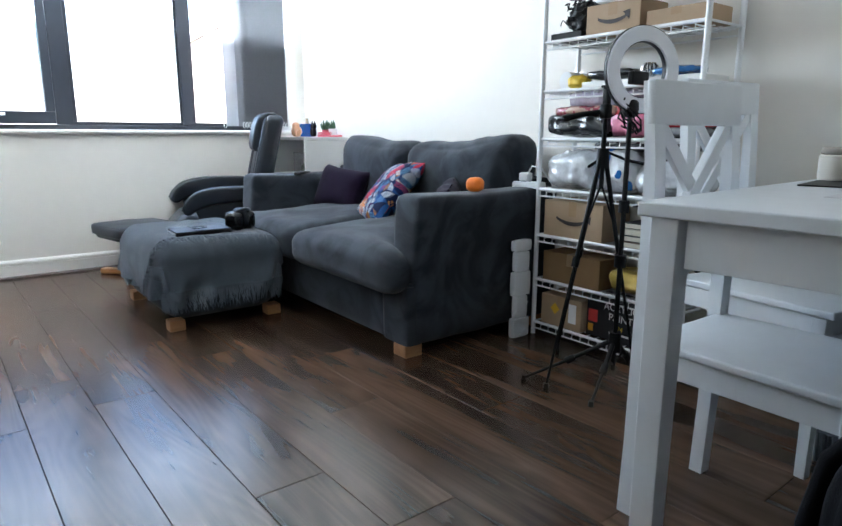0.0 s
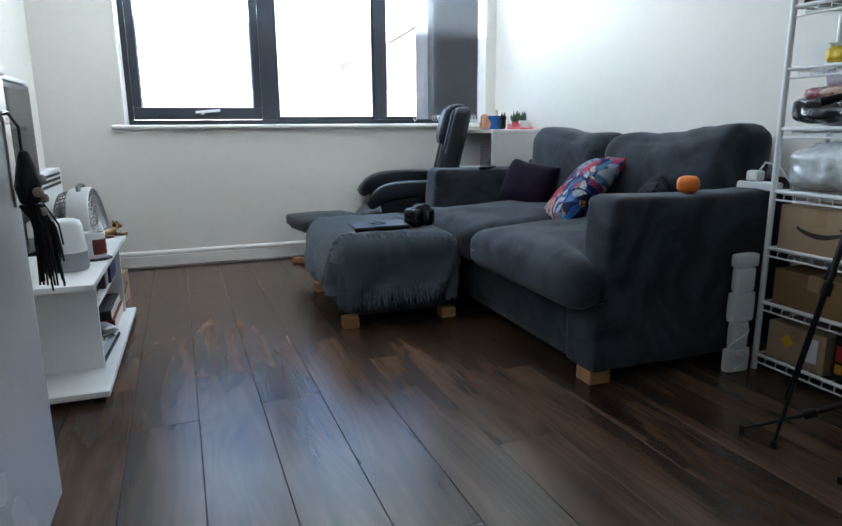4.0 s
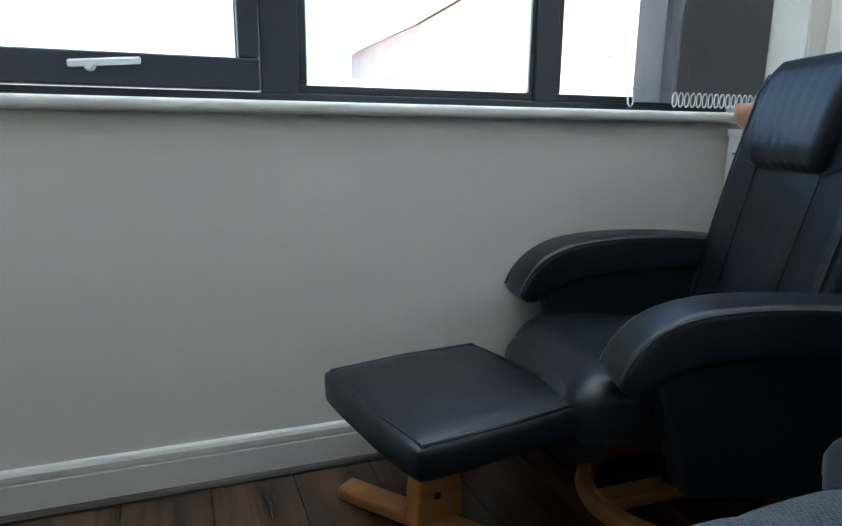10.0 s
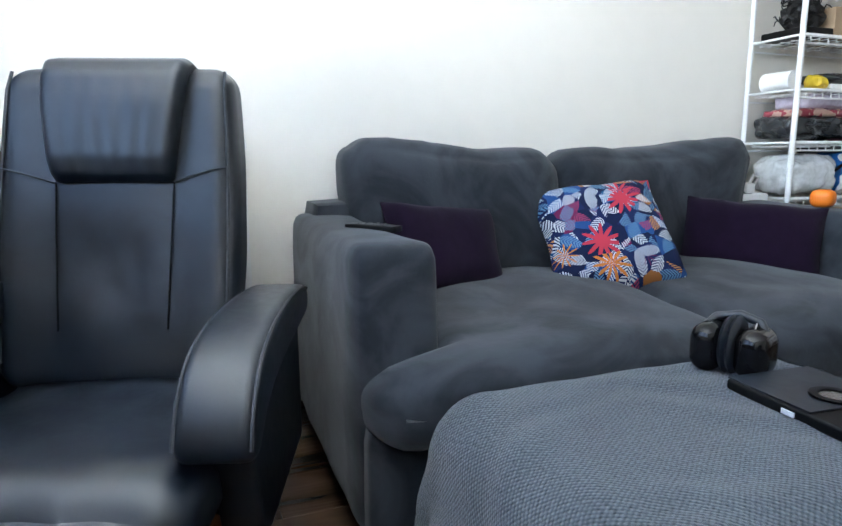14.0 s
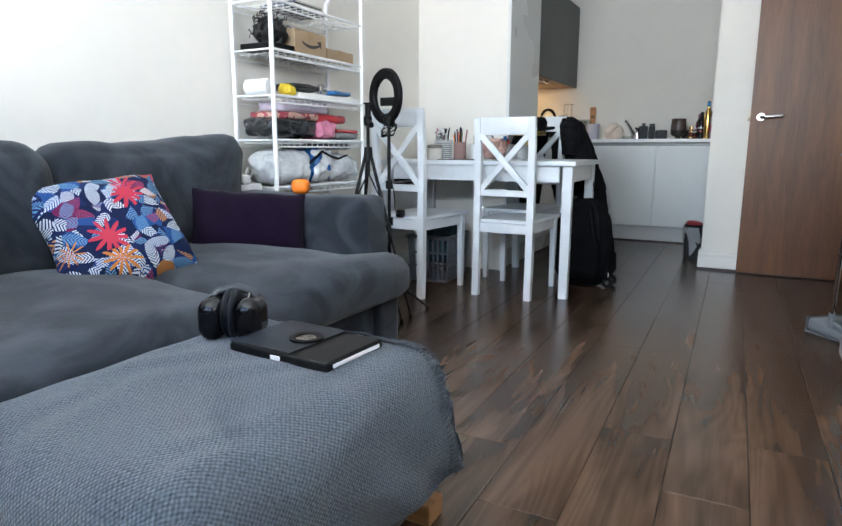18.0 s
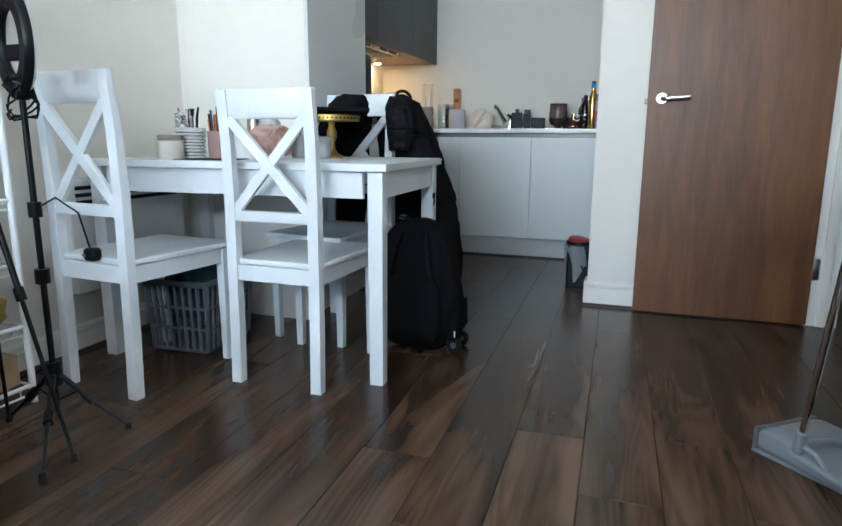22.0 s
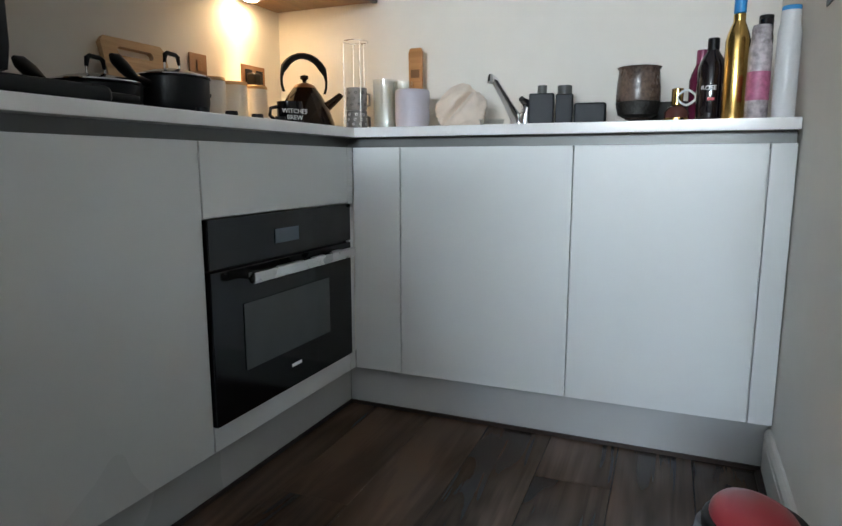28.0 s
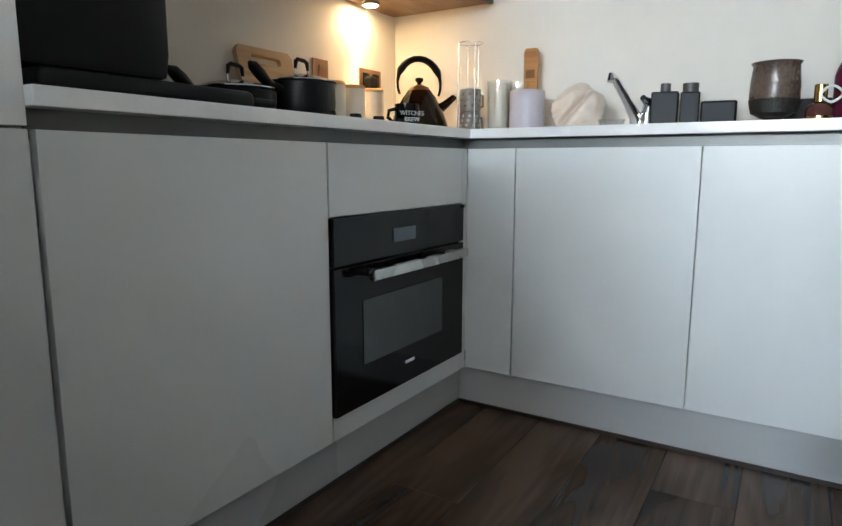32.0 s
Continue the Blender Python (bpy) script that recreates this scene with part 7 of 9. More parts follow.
# top shelves: empty top, then parcel boxes and a dark wig
carton(2.915, 3.09, 1.62, 1.86, L[6] + 0.002, L[6] + 0.112, "brown cardboard parcel box with a printed curve", "-x")
carton(2.925, 3.09, 1.37, 1.60, L[6] + 0.002, L[6] + 0.062, "flat brown cardboard box on the shelf", None)
fb = thing("flat_black_box", "flat black box under a dark wig", "box")
part("box", bm_box(2.905, 3.09, 1.875, 2.03, L[6] + 0.002, L[6] + 0.032, 0.003), BLACK, fb)
wig = bmesh.new()
bmesh.ops.create_icosphere(wig, subdivisions=4, radius=1.0)
shaped(wig, lambda c: Vector((2.995 + c.x * 0.065, 1.93 + c.y * 0.07, L[6] + 0.088 + c.z * 0.058)) + noise.noise_vector(c * 3.2) * 0.022 + noise.noise_vector(c * 9) * 0.008)
wg = solid("curly_wig", wig, mat("curly_black_hair", (0.008, 0.007, 0.007), 0.5, bump=1.0, bump_scale=120), "curly black wig on a shelf", "wig")
rg = random.Random(8)
cur = bmesh.new()
for i in range(26):
    a, e = rg.uniform(0, 6.28), rg.uniform(-0.4, 1.2)
    c0 = Vector((2.995 + 0.062 * math.cos(a) * math.cos(e), 1.93 + 0.068 * math.sin(a) * math.cos(e), L[6] + 0.09 + 0.056 * math.sin(e)))
    d = (c0 - Vector((2.995, 1.93, L[6] + 0.09))).normalized()
    s = d.orthogonal().normalized()
    bm_add(cur, bm_tube([c0 + d * 0.006 * k + s * 0.010 * math.cos(k * 1.3) + d.cross(s) * 0.010 * math.sin(k * 1.3) for k in range(7)], 0.0022, 5))
part("curls", cur, bpy.data.materials["curly_black_hair"], wg)["kind"] = "stuff"
mag = mat("magazine_cover", (0.13, 0.14, 0.18), 0.3, vary=0.8, scale=14)
for i in range(3):
    book(2.92, 3.08, 1.60 + 0.02 * i, 1.90 - 0.03 * i, L[7] + 0.002 + 0.012 * i, L[7] + 0.012 + 0.012 * i, mag, "glossy magazine lying on the top shelf")
# shelf 5: rolled tube, folders, scissors and silver bow
carton(2.905, 3.09, 1.36, 1.86, L[5] + 0.002, L[5] + 0.028, "flat pale card folder stack", None, WHITEMEL, tape=False)
solid("paper_roll", bm_add(bm_cyl(0.036, 0.036, 0, 0.13, 24, pose(3.09, 1.985, L[5] + 0.042, 0, -90, 0)), bm_cyl(0.02, 0.02, 0.13, 0.131, 16, pose(3.09, 1.985, L[5] + 0.042, 0, -90, 0))), WIRE, "white paper roll on the wire shelf", "roll")
pack(2.905, 2.965, 1.86, 1.93, L[5] + 0.002, L[5] + 0.045, mat("yellow_box", (0.75, 0.52, 0.03), 0.5), "small yellow packet on the shelf", 4)
pack(2.93, 3.08, 1.66, 1.86, L[5] + 0.029, L[5] + 0.055, POLY["black"], "dark folded packet on card folders", 6)
pack(2.92, 3.02, 1.40, 1.56, L[5] + 0.029, L[5] + 0.047, POLY["blue"], "blue plastic packet lying flat", 7)
bow = bmesh.new()
for i in range(14):
    a = i * 2.4
    bm_add(bow, bm_tube([Vector((2.97, 1.60, L[5] + 0.034)) + Vector((math.cos(a) * 0.03 * math.sin(t), math.sin(a) * 0.03 * math.sin(t), 0.025 * (1 - math.cos(t)))) for t in np.linspace(0, 2.6, 6)], 0.004, 5))
solid("gift_bow", bow, CHROME, "silver foil gift bow", "bow")
# shelf 4: wrapped clothes
pack(2.905, 3.09, 1.72, 2.03, L[4] + 0.002, L[4] + 0.078, POLY["black"], "dark clothes folded in plastic", 11)
pack(2.915, 3.08, 1.70, 2.00, L[4] + 0.080, L[4] + 0.112, printed_plastic("poly_floral_print", (0.50, 0.30, 0.24), (0.30, 0.05, 0.07), 30.0), "patterned fabric in a clear packet", 12)
pack(2.92, 3.08, 1.62, 1.94, L[4] + 0.114, L[4] + 0.165, POLY["lilac"], "lilac garment in a clear packet", 13)
pack(2.905, 3.06, 1.56, 1.71, L[4] + 0.002, L[4] + 0.072, POLY["pink"], "pink garment in a crinkled packet", 14)
pack(2.92, 3.09, 1.46, 1.71, L[4] + 0.075, L[4] + 0.110, POLY["red"], "red garment in a clear packet", 15)
pack(2.91, 3.09, 1.36, 1.555, L[4] + 0.002, L[4] + 0.030, POLY["grey"], "grey packet lying flat on the shelf", 16)
pack(2.91, 3.09, 1.36, 1.555, L[4] + 0.031, L[4] + 0.048, POLY["red"], "red packet lying flat on the shelf", 17)
# shelf 3: carrier bags
pack(2.905, 3.09, 1.76, 2.02, L[3] + 0.002, L[3] + 0.130, POLY["white"], "crumpled white carrier bag", 21, "bag", "carrier_bag")
pack(2.905, 3.09, 1.60, 1.755, L[3] + 0.002, L[3] + 0.150, printed_plastic("poly_blue_print", (0.66, 0.68, 0.70), (0.02, 0.13, 0.40), 9.0), "crumpled blue and white carrier bag", 22, "bag", "carrier_bag")
pack(2.91, 3.09, 1.36, 1.595, L[3] + 0.002, L[3] + 0.110, POLY["white"], "crumpled white carrier bag with dark ribbon", 23, "bag", "carrier_bag")
part("ribbon", bm_tube([(2.90, 1.80, L[3] + 0.10), (2.895, 1.70, L[3] + 0.155), (2.90, 1.62, L[3] + 0.13), (2.905, 1.55, L[3] + 0.12), (2.92, 1.45, L[3] + 0.135)], 0.006, 6), BLACKCLOTH, pack(2.93, 3.08, 1.40, 1.80, L[3] + 0.152, L[3] + 0.185, POLY["black"], "black folded plastic bag", 24, "bag", "carrier_bag"))
# shelf 2: parcel box and dark books
carton(2.905, 3.09, 1.72, 2.025, L[2] + 0.002, L[2] + 0.150, "large brown parcel box with a printed curve", "-x")
for i in range(4):
    book(2.91, 3.08, 1.38 + 0.008 * i, 1.66 - 0.01 * i, L[2] + 0.002 + i * 0.024, L[2] + 0.024 + i * 0.024, (BOOKM[5], BOOKM[2], BOOKM[3], BOOKM[2])[i], "dark book stacked on the wire shelf")
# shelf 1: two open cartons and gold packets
# darker copy of the card colour carries the shade under the shelf
carton(2.905, 3.09, 1.72, 2.02, L[1] + 0.002, L[1] + 0.125, "shadowed brown carton on the low shelf", None, mat("brown_carton_shaded", (0.24, 0.14, 0.06), 0.8, vary=0.1))
pack(2.91, 3.08, 1.38, 1.68, L[1] + 0.002, L[1] + 0.075, mat("gold_foil_packet", (0.42, 0.30, 0.06), 0.35, 0.3, vary=0.3, bump=0.4), "gold foil packet on the low shelf", 31)
# shelf 0: boxed items and the paint set
carton(2.905, 3.09, 1.80, 2.02, L[0] + 0.002, L[0] + 0.132, "brown carton with a shipping label", None)
lb = bpy.data.objects[[o.name for o in bpy.data.objects if o.name.startswith("cardboard_box")][-1]]
part("shipping_label", bm_box(-0.0942, -0.0928, -0.085, -0.045, 0.03, 0.11), WIRE, lb, "white shipping label", smooth=False)
part("warning_mark", bm_prism([(0.03, 0.05), (0.055, 0.075), (0.03, 0.10), (0.005, 0.075)], -0.0942, -0.0928, axis=0), mat("yellow_print", (0.7, 0.42, 0.02), 0.6), lb, "yellow diamond mark", smooth=False)
pb = thing("paint_set_box", "black boxed set lettered ACRYLIC PAINT", "box", (2.925, 1.62, L[0] + 0.002))
part("box", bm_box(0, 0.16, -0.165, 0.165, 0, 0.158, 0.002), mat("black_printed_card", (0.014, 0.014, 0.018), 0.4, vary=0.3), pb)
tm = Euler((radians(90), 0, radians(-90))).to_matrix().to_4x4()
text_mesh("ACRYLIC\nPAINT", 0.040, Matrix.Translation((-0.001, 0.0, 0.115)) @ tm, WIRE, pb)
text_mesh("24", 0.026, Matrix.Translation((-0.001, 0.0, 0.055)) @ tm, mat("yellow_lettering", (0.75, 0.55, 0.05), 0.5), pb)
for i, c in enumerate(((0.02, 0.22, 0.12), (0.55, 0.04, 0.04), (0.03, 0.10, 0.45), (0.6, 0.3, 0.02))):
    part("paint_picture", bm_box(-0.0015, -0.0003, (-0.155, 0.11, -0.13, 0.13)[i], (-0.115, 0.155, -0.10, 0.155)[i], (0.03, 0.06, 0.10, 0.02)[i], (0.09, 0.11, 0.13, 0.05)[i]), mat("paint_tube_print", c, 0.4), pb, "coloured paint tube picture", smooth=False)
part("small_print", bm_box(-0.0015, -0.0003, -0.05, 0.05, 0.028, 0.036), WIRE, pb, smooth=False)
carton(2.92, 3.09, 1.36, 1.445, L[0] + 0.002, L[0] + 0.10, "small brown carton with red print", None)

# ---- tripods ----
def tripod(at, top, feet, hub, label, name="tripod", r=0.0085):
    t = thing(name, label, "tripod", at)
    o = Vector(at)
    part("column", bm_rod((0, 0, hub - 0.10), (0, 0, top), r, n=14), BLACK, t)
    part("collar", bm_cyl(0.024, 0.02, hub - 0.03, hub + 0.035, 16), BLACK, t)
    for f in feet:
        f = Vector(f) - o
        h = Vector((f.x * 0.06, f.y * 0.06, hub))
        m = h.lerp(f, 0.45)
        lg = part("leg", bm_rod(h, m, 0.0085, 0.008, 10), BLACK, t)
        part("lower_leg", bm_rod(m, f + Vector((0, 0, 0.008)), 0.0062, 0.005, 10), BLACK, lg)
        part("clamp", bm_rod(m - (f - h).normalized() * 0.02, m + (f - h).normalized() * 0.015, 0.0135, n=10), BLACK, lg)
        part("rubber_foot", bm_cyl(0.010, 0.009, 0, 0.018, 10, pose(f.x, f.y, f.z)), BLACK, lg)
        part("spreader", bm_rod((0, 0, hub - 0.085 if hub > 0.4 else hub * 0.5), h.lerp(f, 0.30), 0.004, n=6), BLACK, t)
    return t


ta = tripod((2.700, 1.585, 0), 0.93, [(2.457, 1.589, 0), (2.80, 1.83, 0), (2.83, 1.48, 0)], 0.768, "black telescopic camera tripod by the shelving")
part("pan_head", bm_soft(-0.018, 0.018, -0.018, 0.018, 0.90, 0.950, 4, 0.3), BLACK, ta)
part("pan_handle", bm_tube([(0, 0.0, 0.925), (-0.05, 0.06, 0.915), (-0.09, 0.11, 0.90)], [0.008, 0.009, 0.013], 10), BLACK, ta)
part("phone_clamp", bm_box(-0.012, 0.012, -0.012, 0.008, 0.948, 1.000, 0.003), BLACK, ta)
part("clamp_jaw", bm_box(-0.022, 0.022, -0.014, 0.010, 1.000, 1.008, 0.003), BLACK, ta)
tb_ = tripod((2.657, 1.456, 0), 0.90, [(2.45, 1.69, 0), (2.46, 1.395, 0), (2.84, 1.47, 0)], 0.16, "black ring light stand by the shelving", "ring_light")
part("clamp", bm_cyl(0.02, 0.02, 0.42, 0.46, 14), BLACK, tb_)
part("clamp", bm_cyl(0.018, 0.018, 0.60, 0.64, 14), BLACK, tb_)
part("ball_head", bm_soft(-0.026, 0.026, -0.026, 0.026, 0.90, 0.96, 4, 0.4), BLACK, tb_)
RC, RN = Vector((0.025, -0.015, 1.045)), Vector((-0.39, -0.92, 0.02)).normalized()
rmx = Matrix.Translation(RC) @ RN.to_track_quat("Z", "Y").to_matrix().to_4x4()
part("ring_shell", bm_lathe([(0.090, -0.016), (0.127, -0.016), (0.133, -0.008), (0.133, 0.006), (0.083, 0.006), (0.083, -0.010), (0.090, -0.016)], 56, rmx), BLACK, tb_, "black ring back shell")
part("diffuser", bm_lathe([(0.085, 0.0062), (0.087, 0.013), (0.128, 0.013), (0.131, 0.0062)], 56, rmx), mat("milk_diffuser", (0.74, 0.75, 0.78), 0.4), tb_, "white ring diffuser")
part("bracket", bm_tube([(0, 0, 0.945), (0.03, 0.01, 0.95), RC + Vector((0, 0, -0.128))], 0.011, 10), BLACK, tb_)
part("phone_holder", bm_box(RC.x - 0.06, RC.x + 0.03, RC.y - 0.01, RC.y + 0.01, RC.z - 0.045, RC.z - 0.005, 0.004), BLACK, tb_)
for k in range(4):
    rg = random.Random(40 + k)
    part("coiled_cable", bm_tube([(0.035 * math.cos(a + k) + rg.uniform(-0.01, 0.01), 0.035 * math.sin(a + k), 0.905 + 0.05 * math.sin(a * 0.7 + k) + rg.uniform(-0.006, 0.006)) for a in np.linspace(0, 6.6, 15)], 0.0028, 6), BLACK, tb_)
part("cable", bm_tube([(0.02, -0.02, 0.62), (0.06, -0.12, 0.64), (0.12, -0.25, 0.58), (0.14, -0.30, 0.46)], 0.003, 6), BLACK, tb_)
cp2 = thing("mains_plug", "black mains plug dangling on its cable", "plug", (2.735, 1.205, 0.432))
part("plug_body", bm_soft(-0.024, 0.024, -0.02, 0.02, 0, 0.042, 4, 0.3), BLACK, cp2)
part("pin", bm_box(-0.004, 0.004, 0.02, 0.036, 0.02, 0.028), CHROME, cp2, smooth=False)

# ---- table and chairs ----
GROUP = TALL @ pose(2.464, 0.527, 0, 0, 0, 3) @ pose(-2.462, -0.561, 0)
TX0, TX1, TY0, TY1, TZ = 1.862, 3.062, 0.187, 0.936, 0.735
tbl = thing("dining_table", "white painted wooden dining table", "table")
part("tabletop", bm_box(TX0, TX1, TY0, TY1, TZ - 0.026, TZ, 0.004), WHITEWOOD, tbl)
for y in (TY0 + 0.025, TY1 - 0.047):
    part("apron", bm_box(TX0 + 0.09, TX1 - 0.09, y, y + 0.022, TZ - 0.112, TZ - 0.0265, 0.002), WHITEWOOD, tbl)
for x in (TX0 + 0.025, TX1 - 0.047):
    part("apron", bm_box(x, x + 0.022, TY0 + 0.085, TY1 - 0.085, TZ - 0.112, TZ - 0.0265, 0.002), WHITEWOOD, tbl)
for x in (TX0 + 0.018, TX1 - 0.072):
    for y in (TY0 + 0.018, TY1 - 0.072):
        lg = bm_box(x, x + 0.054, y, y + 0.054, 0, TZ - 0.0265, 0.003)
        cx, cy = x + 0.027, y + 0.027
        shaped(lg, lambda c: Vector((cx + (c.x - cx) * (0.9 + 0.1 * min(1, c.z / 0.55)), cy + (c.y - cy) * (0.9 + 0.1 * min(1, c.z / 0.55)), c.z)))
        part("leg", lg, WHITEWOOD, tbl)


def dining_chair(at, rz):
    """White chair with a crossed back; origin at the floor under its back, front towards -y."""
    t = thing("dining_chair", "white painted wooden chair with a crossed back", "chair", at, rz, group="chairs round the table")
    HW = 0.157
    for s in (-1, 1):
        pts = [(0.008, 0.0), (0.002, 0.18), (0.0, 0.42), (-0.002, 0.62), (0.006, 0.80), (0.022, 0.955)]
        b = bmesh.new()
        rings = []
        for y, z in pts:
            w = 0.019
            d = 0.017 if z < 0.7 else 0.013
            rings.append([b.verts.new((s * HW + dx * w, y + dy * d, z)) for dx, dy in ((-1, -1), (1, -1), (1, 1), (-1, 1))])
        for A, B in zip(rings, rings[1:]):
            for j in range(4):
                b.faces.new((A[j], A[(j + 1) % 4], B[(j + 1) % 4], B[j]))
        b.faces.new(rings[0][::-1])
        b.faces.new(rings[-1])
        part("back_leg", b, WHITEWOOD, t)
        fl = bm_box(s * 0.160 - 0.018, s * 0.160 + 0.018, -0.443, -0.407, 0, 0.402, 0.002)
        shaped(fl, lambda c: Vector((s * 0.160 + (c.x - s * 0.160) * (0.75 + 0.25 * c.z / 0.4), -0.425 + (c.y + 0.425) * (0.75 + 0.25 * c.z / 0.4), c.z)))
        part("front_leg", fl, WHITEWOOD, t)
        part("side_rail", bm_box(s * 0.160 - 0.009, s * 0.160 + 0.009, -0.410, -0.012, 0.352, 0.404, 0.002), WHITEWOOD, t)
    tr_ = bm_box(-HW - 0.020, HW + 0.020, -0.011, 0.011, 0.868, 0.958, 0.004)
    shaped(tr_, lambda c: Vector((c.x, c.y + 0.014 + 0.07 * (c.z - 0.868) + 0.018 * (1 - (c.x / HW) ** 2), c.z)))
    part("top_rail", tr_, WHITEWOOD, t)
    part("mid_rail", bm_box(-HW + 0.018, HW - 0.018, -0.012, 0.010, 0.548, 0.582, 0.002), WHITEWOOD, t)
    for s in (-1, 1):
        a, b2 = Vector((-s * (HW - 0.018), 0.0, 0.582)), Vector((s * (HW - 0.018), 0.016, 0.870))
        m = Matrix.Translation(a) @ (b2 - a).to_track_quat("Z", "Y").to_matrix().to_4x4()
        br = bm_box(-0.0105, 0.0105, -0.0165, 0.0165, 0.0, (b2 - a).length, 0.002) if s > 0 else bm_box(-0.0075, 0.0075, -0.0165, 0.0165, 0.0, (b2 - a).length, 0.002)
        br.transform(m)
        part("cross_brace", br, WHITEWOOD, t)
    seat_b = bm_box(-0.186, 0.186, -0.463, 0.000, 0.405, 0.424, 0.005)
    shaped(seat_b, lambda c: Vector((c.x * (1.0 if c.y < -0.2 else 0.93), c.y, c.z - 0.006 * (1 - (c.x / 0.19) ** 2) * (1 if c.z > 0.415 else 0))))
    part("seat", seat_b, WHITEWOOD, t)
    part("front_rail", bm_box(-0.142, 0.142, -0.434, -0.416, 0.352, 0.404, 0.002), WHITEWOOD, t)
    part("back_rail", bm_box(-0.139, 0.139, -0.008, 0.010, 0.352, 0.404, 0.002), WHITEWOOD, t)
    return t


c2 = dining_chair((2.232, 1.010, 0), -4)
copy_thing(c2, GROUP @ pose(2.785, 1.208, 0, 0, 0, -9))
copy_thing(c2, GROUP @ pose(2.27, 0.115, 0, 0, 0, 170))

# coat over the chair, second garment, rucksack
def garment(name, path, widths, thick, ridges, label, seed, cat="coat", parts=()):
    """Cloth hanging in folds: rings along a line of (x, y, z) with half-widths, quilted in cross bands."""
    bm = bmesh.new()
    rings = []
    n = 28
    K = len(path)
    steps = 60
    for i in range(steps + 1):
        f = i / steps * (K - 1)
        k = min(int(f), K - 2)
        u = f - k
        u = u * u * (3 - 2 * u)
        c = Vector(path[k]).lerp(Vector(path[k + 1]), u)
        w = widths[k] + (widths[k + 1] - widths[k]) * u
        tck = thick[k] + (thick[k + 1] - thick[k]) * u
        ring = []
        puff = 1 + ridges[1] * abs(math.sin(math.pi * i / steps * ridges[0]))
        for j in range(n):
            a = 2 * math.pi * j / n
            r = 1 + 0.10 * math.sin(3 * a + seed + i * 0.05) + 0.06 * math.sin(7 * a + seed * 2)
            q = c + Vector((math.cos(a) * w * r * (0.85 + 0.15 * puff), math.sin(a) * tck * r * puff, 0))
            q += noise.noise_vector(q * 8 + Vector((seed, 0, 0))) * 0.012
            ring.append(bm.verts.new(q))
        rings.append(ring)
    for A, B in zip(rings, rings[1:]):
        for j in range(n):
            bm.faces.new((A[j], A[(j + 1) % n], B[(j + 1) % n], B[j]))
    bm.faces.new(rings[0][::-1])
    bm.faces.new(rings[-1])
    return bm


coat = thing("coat", "long black quilted coat hung over the chair back", "coat")
COATM = mat("black_quilted_nylon", (0.004, 0.004, 0.0055), 0.7, vary=0.25, scale=10, bump=0.35, bump_scale=50, spec=0.15)
part("body", garment("coat", [(2.095, 0.10, 1.00), (2.085, 0.08, 0.965), (2.055, 0.05, 0.82), (2.010, 0.04, 0.55), (1.965, 0.05, 0.32), (1.945, 0.05, 0.20)], [0.045, 0.090, 0.125, 0.165, 0.155, 0.135], [0.025, 0.06, 0.075, 0.075, 0.07, 0.05], (22, 0.20), "", 1.0), COATM, coat)
part("sleeve", garment("coat", [(2.07, 0.13, 0.985), (2.065, 0.18, 0.94), (2.06, 0.19, 0.85), (2.065, 0.185, 0.76)], [0.05, 0.062, 0.06, 0.04], [0.035, 0.04, 0.04, 0.03], (7, 0.20), "", 2.0), COATM, coat)
part("hood", garment("coat", [(2.125, 0.085, 1.01), (2.125, 0.08, 0.985), (2.12, 0.055, 0.93), (2.12, 0.03, 0.86)], [0.02, 0.05, 0.06, 0.04], [0.02, 0.035, 0.04, 0.03], (3, 0.1), "", 3.0), COATM, coat)
jk = thing("jacket", "black jacket draped over the chair back", "jacket")
part("body", garment("coat", [(2.300, 0.12, 1.0), (2.315, 0.10, 0.96), (2.35, 0.07, 0.80), (2.37, 0.05, 0.55), (2.37, 0.05, 0.40)], [0.05, 0.10, 0.11, 0.11, 0.10], [0.025, 0.05, 0.055, 0.05, 0.045], (5, 0.06), "", 5.0), BLACKCLOTH, jk)
part("sleeve", garment("coat", [(2.300, 0.14, 0.99), (2.325, 0.185, 0.935), (2.38, 0.195, 0.82), (2.40, 0.19, 0.745)], [0.06, 0.07, 0.06, 0.04], [0.03, 0.035, 0.035, 0.03], (4, 0.08), "", 6.0), BLACKCLOTH, jk)

rs = thing("rucksack", "black wheeled rucksack standing on the floor", "rucksack", (1.885, 0.465, 0), -6)
rb_ = bm_soft(-0.155, 0.155, -0.085, 0.085, 0.02, 0.495, 18, 0.42, 0.02, 0.024, 3)
shaped(rb_, lambda c: Vector((c.x * (1.06 - 0.45 * max(0, (c.z - 0.25) / 0.28) ** 1.6), c.y * (1 - 0.25 * max(0, (c.z - 0.3) / 0.23)), c.z)))
part("main_bag", rb_, BLACKCLOTH, rs)
part("front_pocket", bm_soft(-0.12, 0.12, 0.06, 0.125, 0.06, 0.30, 10, 0.42, 0.012, 0.008, 5), BLACKCLOTH, rs)
part("side_pocket", bm_soft(-0.185, -0.13, -0.05, 0.05, 0.05, 0.24, 8, 0.42, 0.0, 0.006, 6), BLACKCLOTH, rs)
part("grab_handle", bm_tube([(0.03, 0, 0.47), (0.04, 0.02, 0.515), (0.075, 0.02, 0.525), (0.10, 0.0, 0.47), (0.11, 0.02, 0.40)], 0.009, 8), BLACKCLOTH, rs)
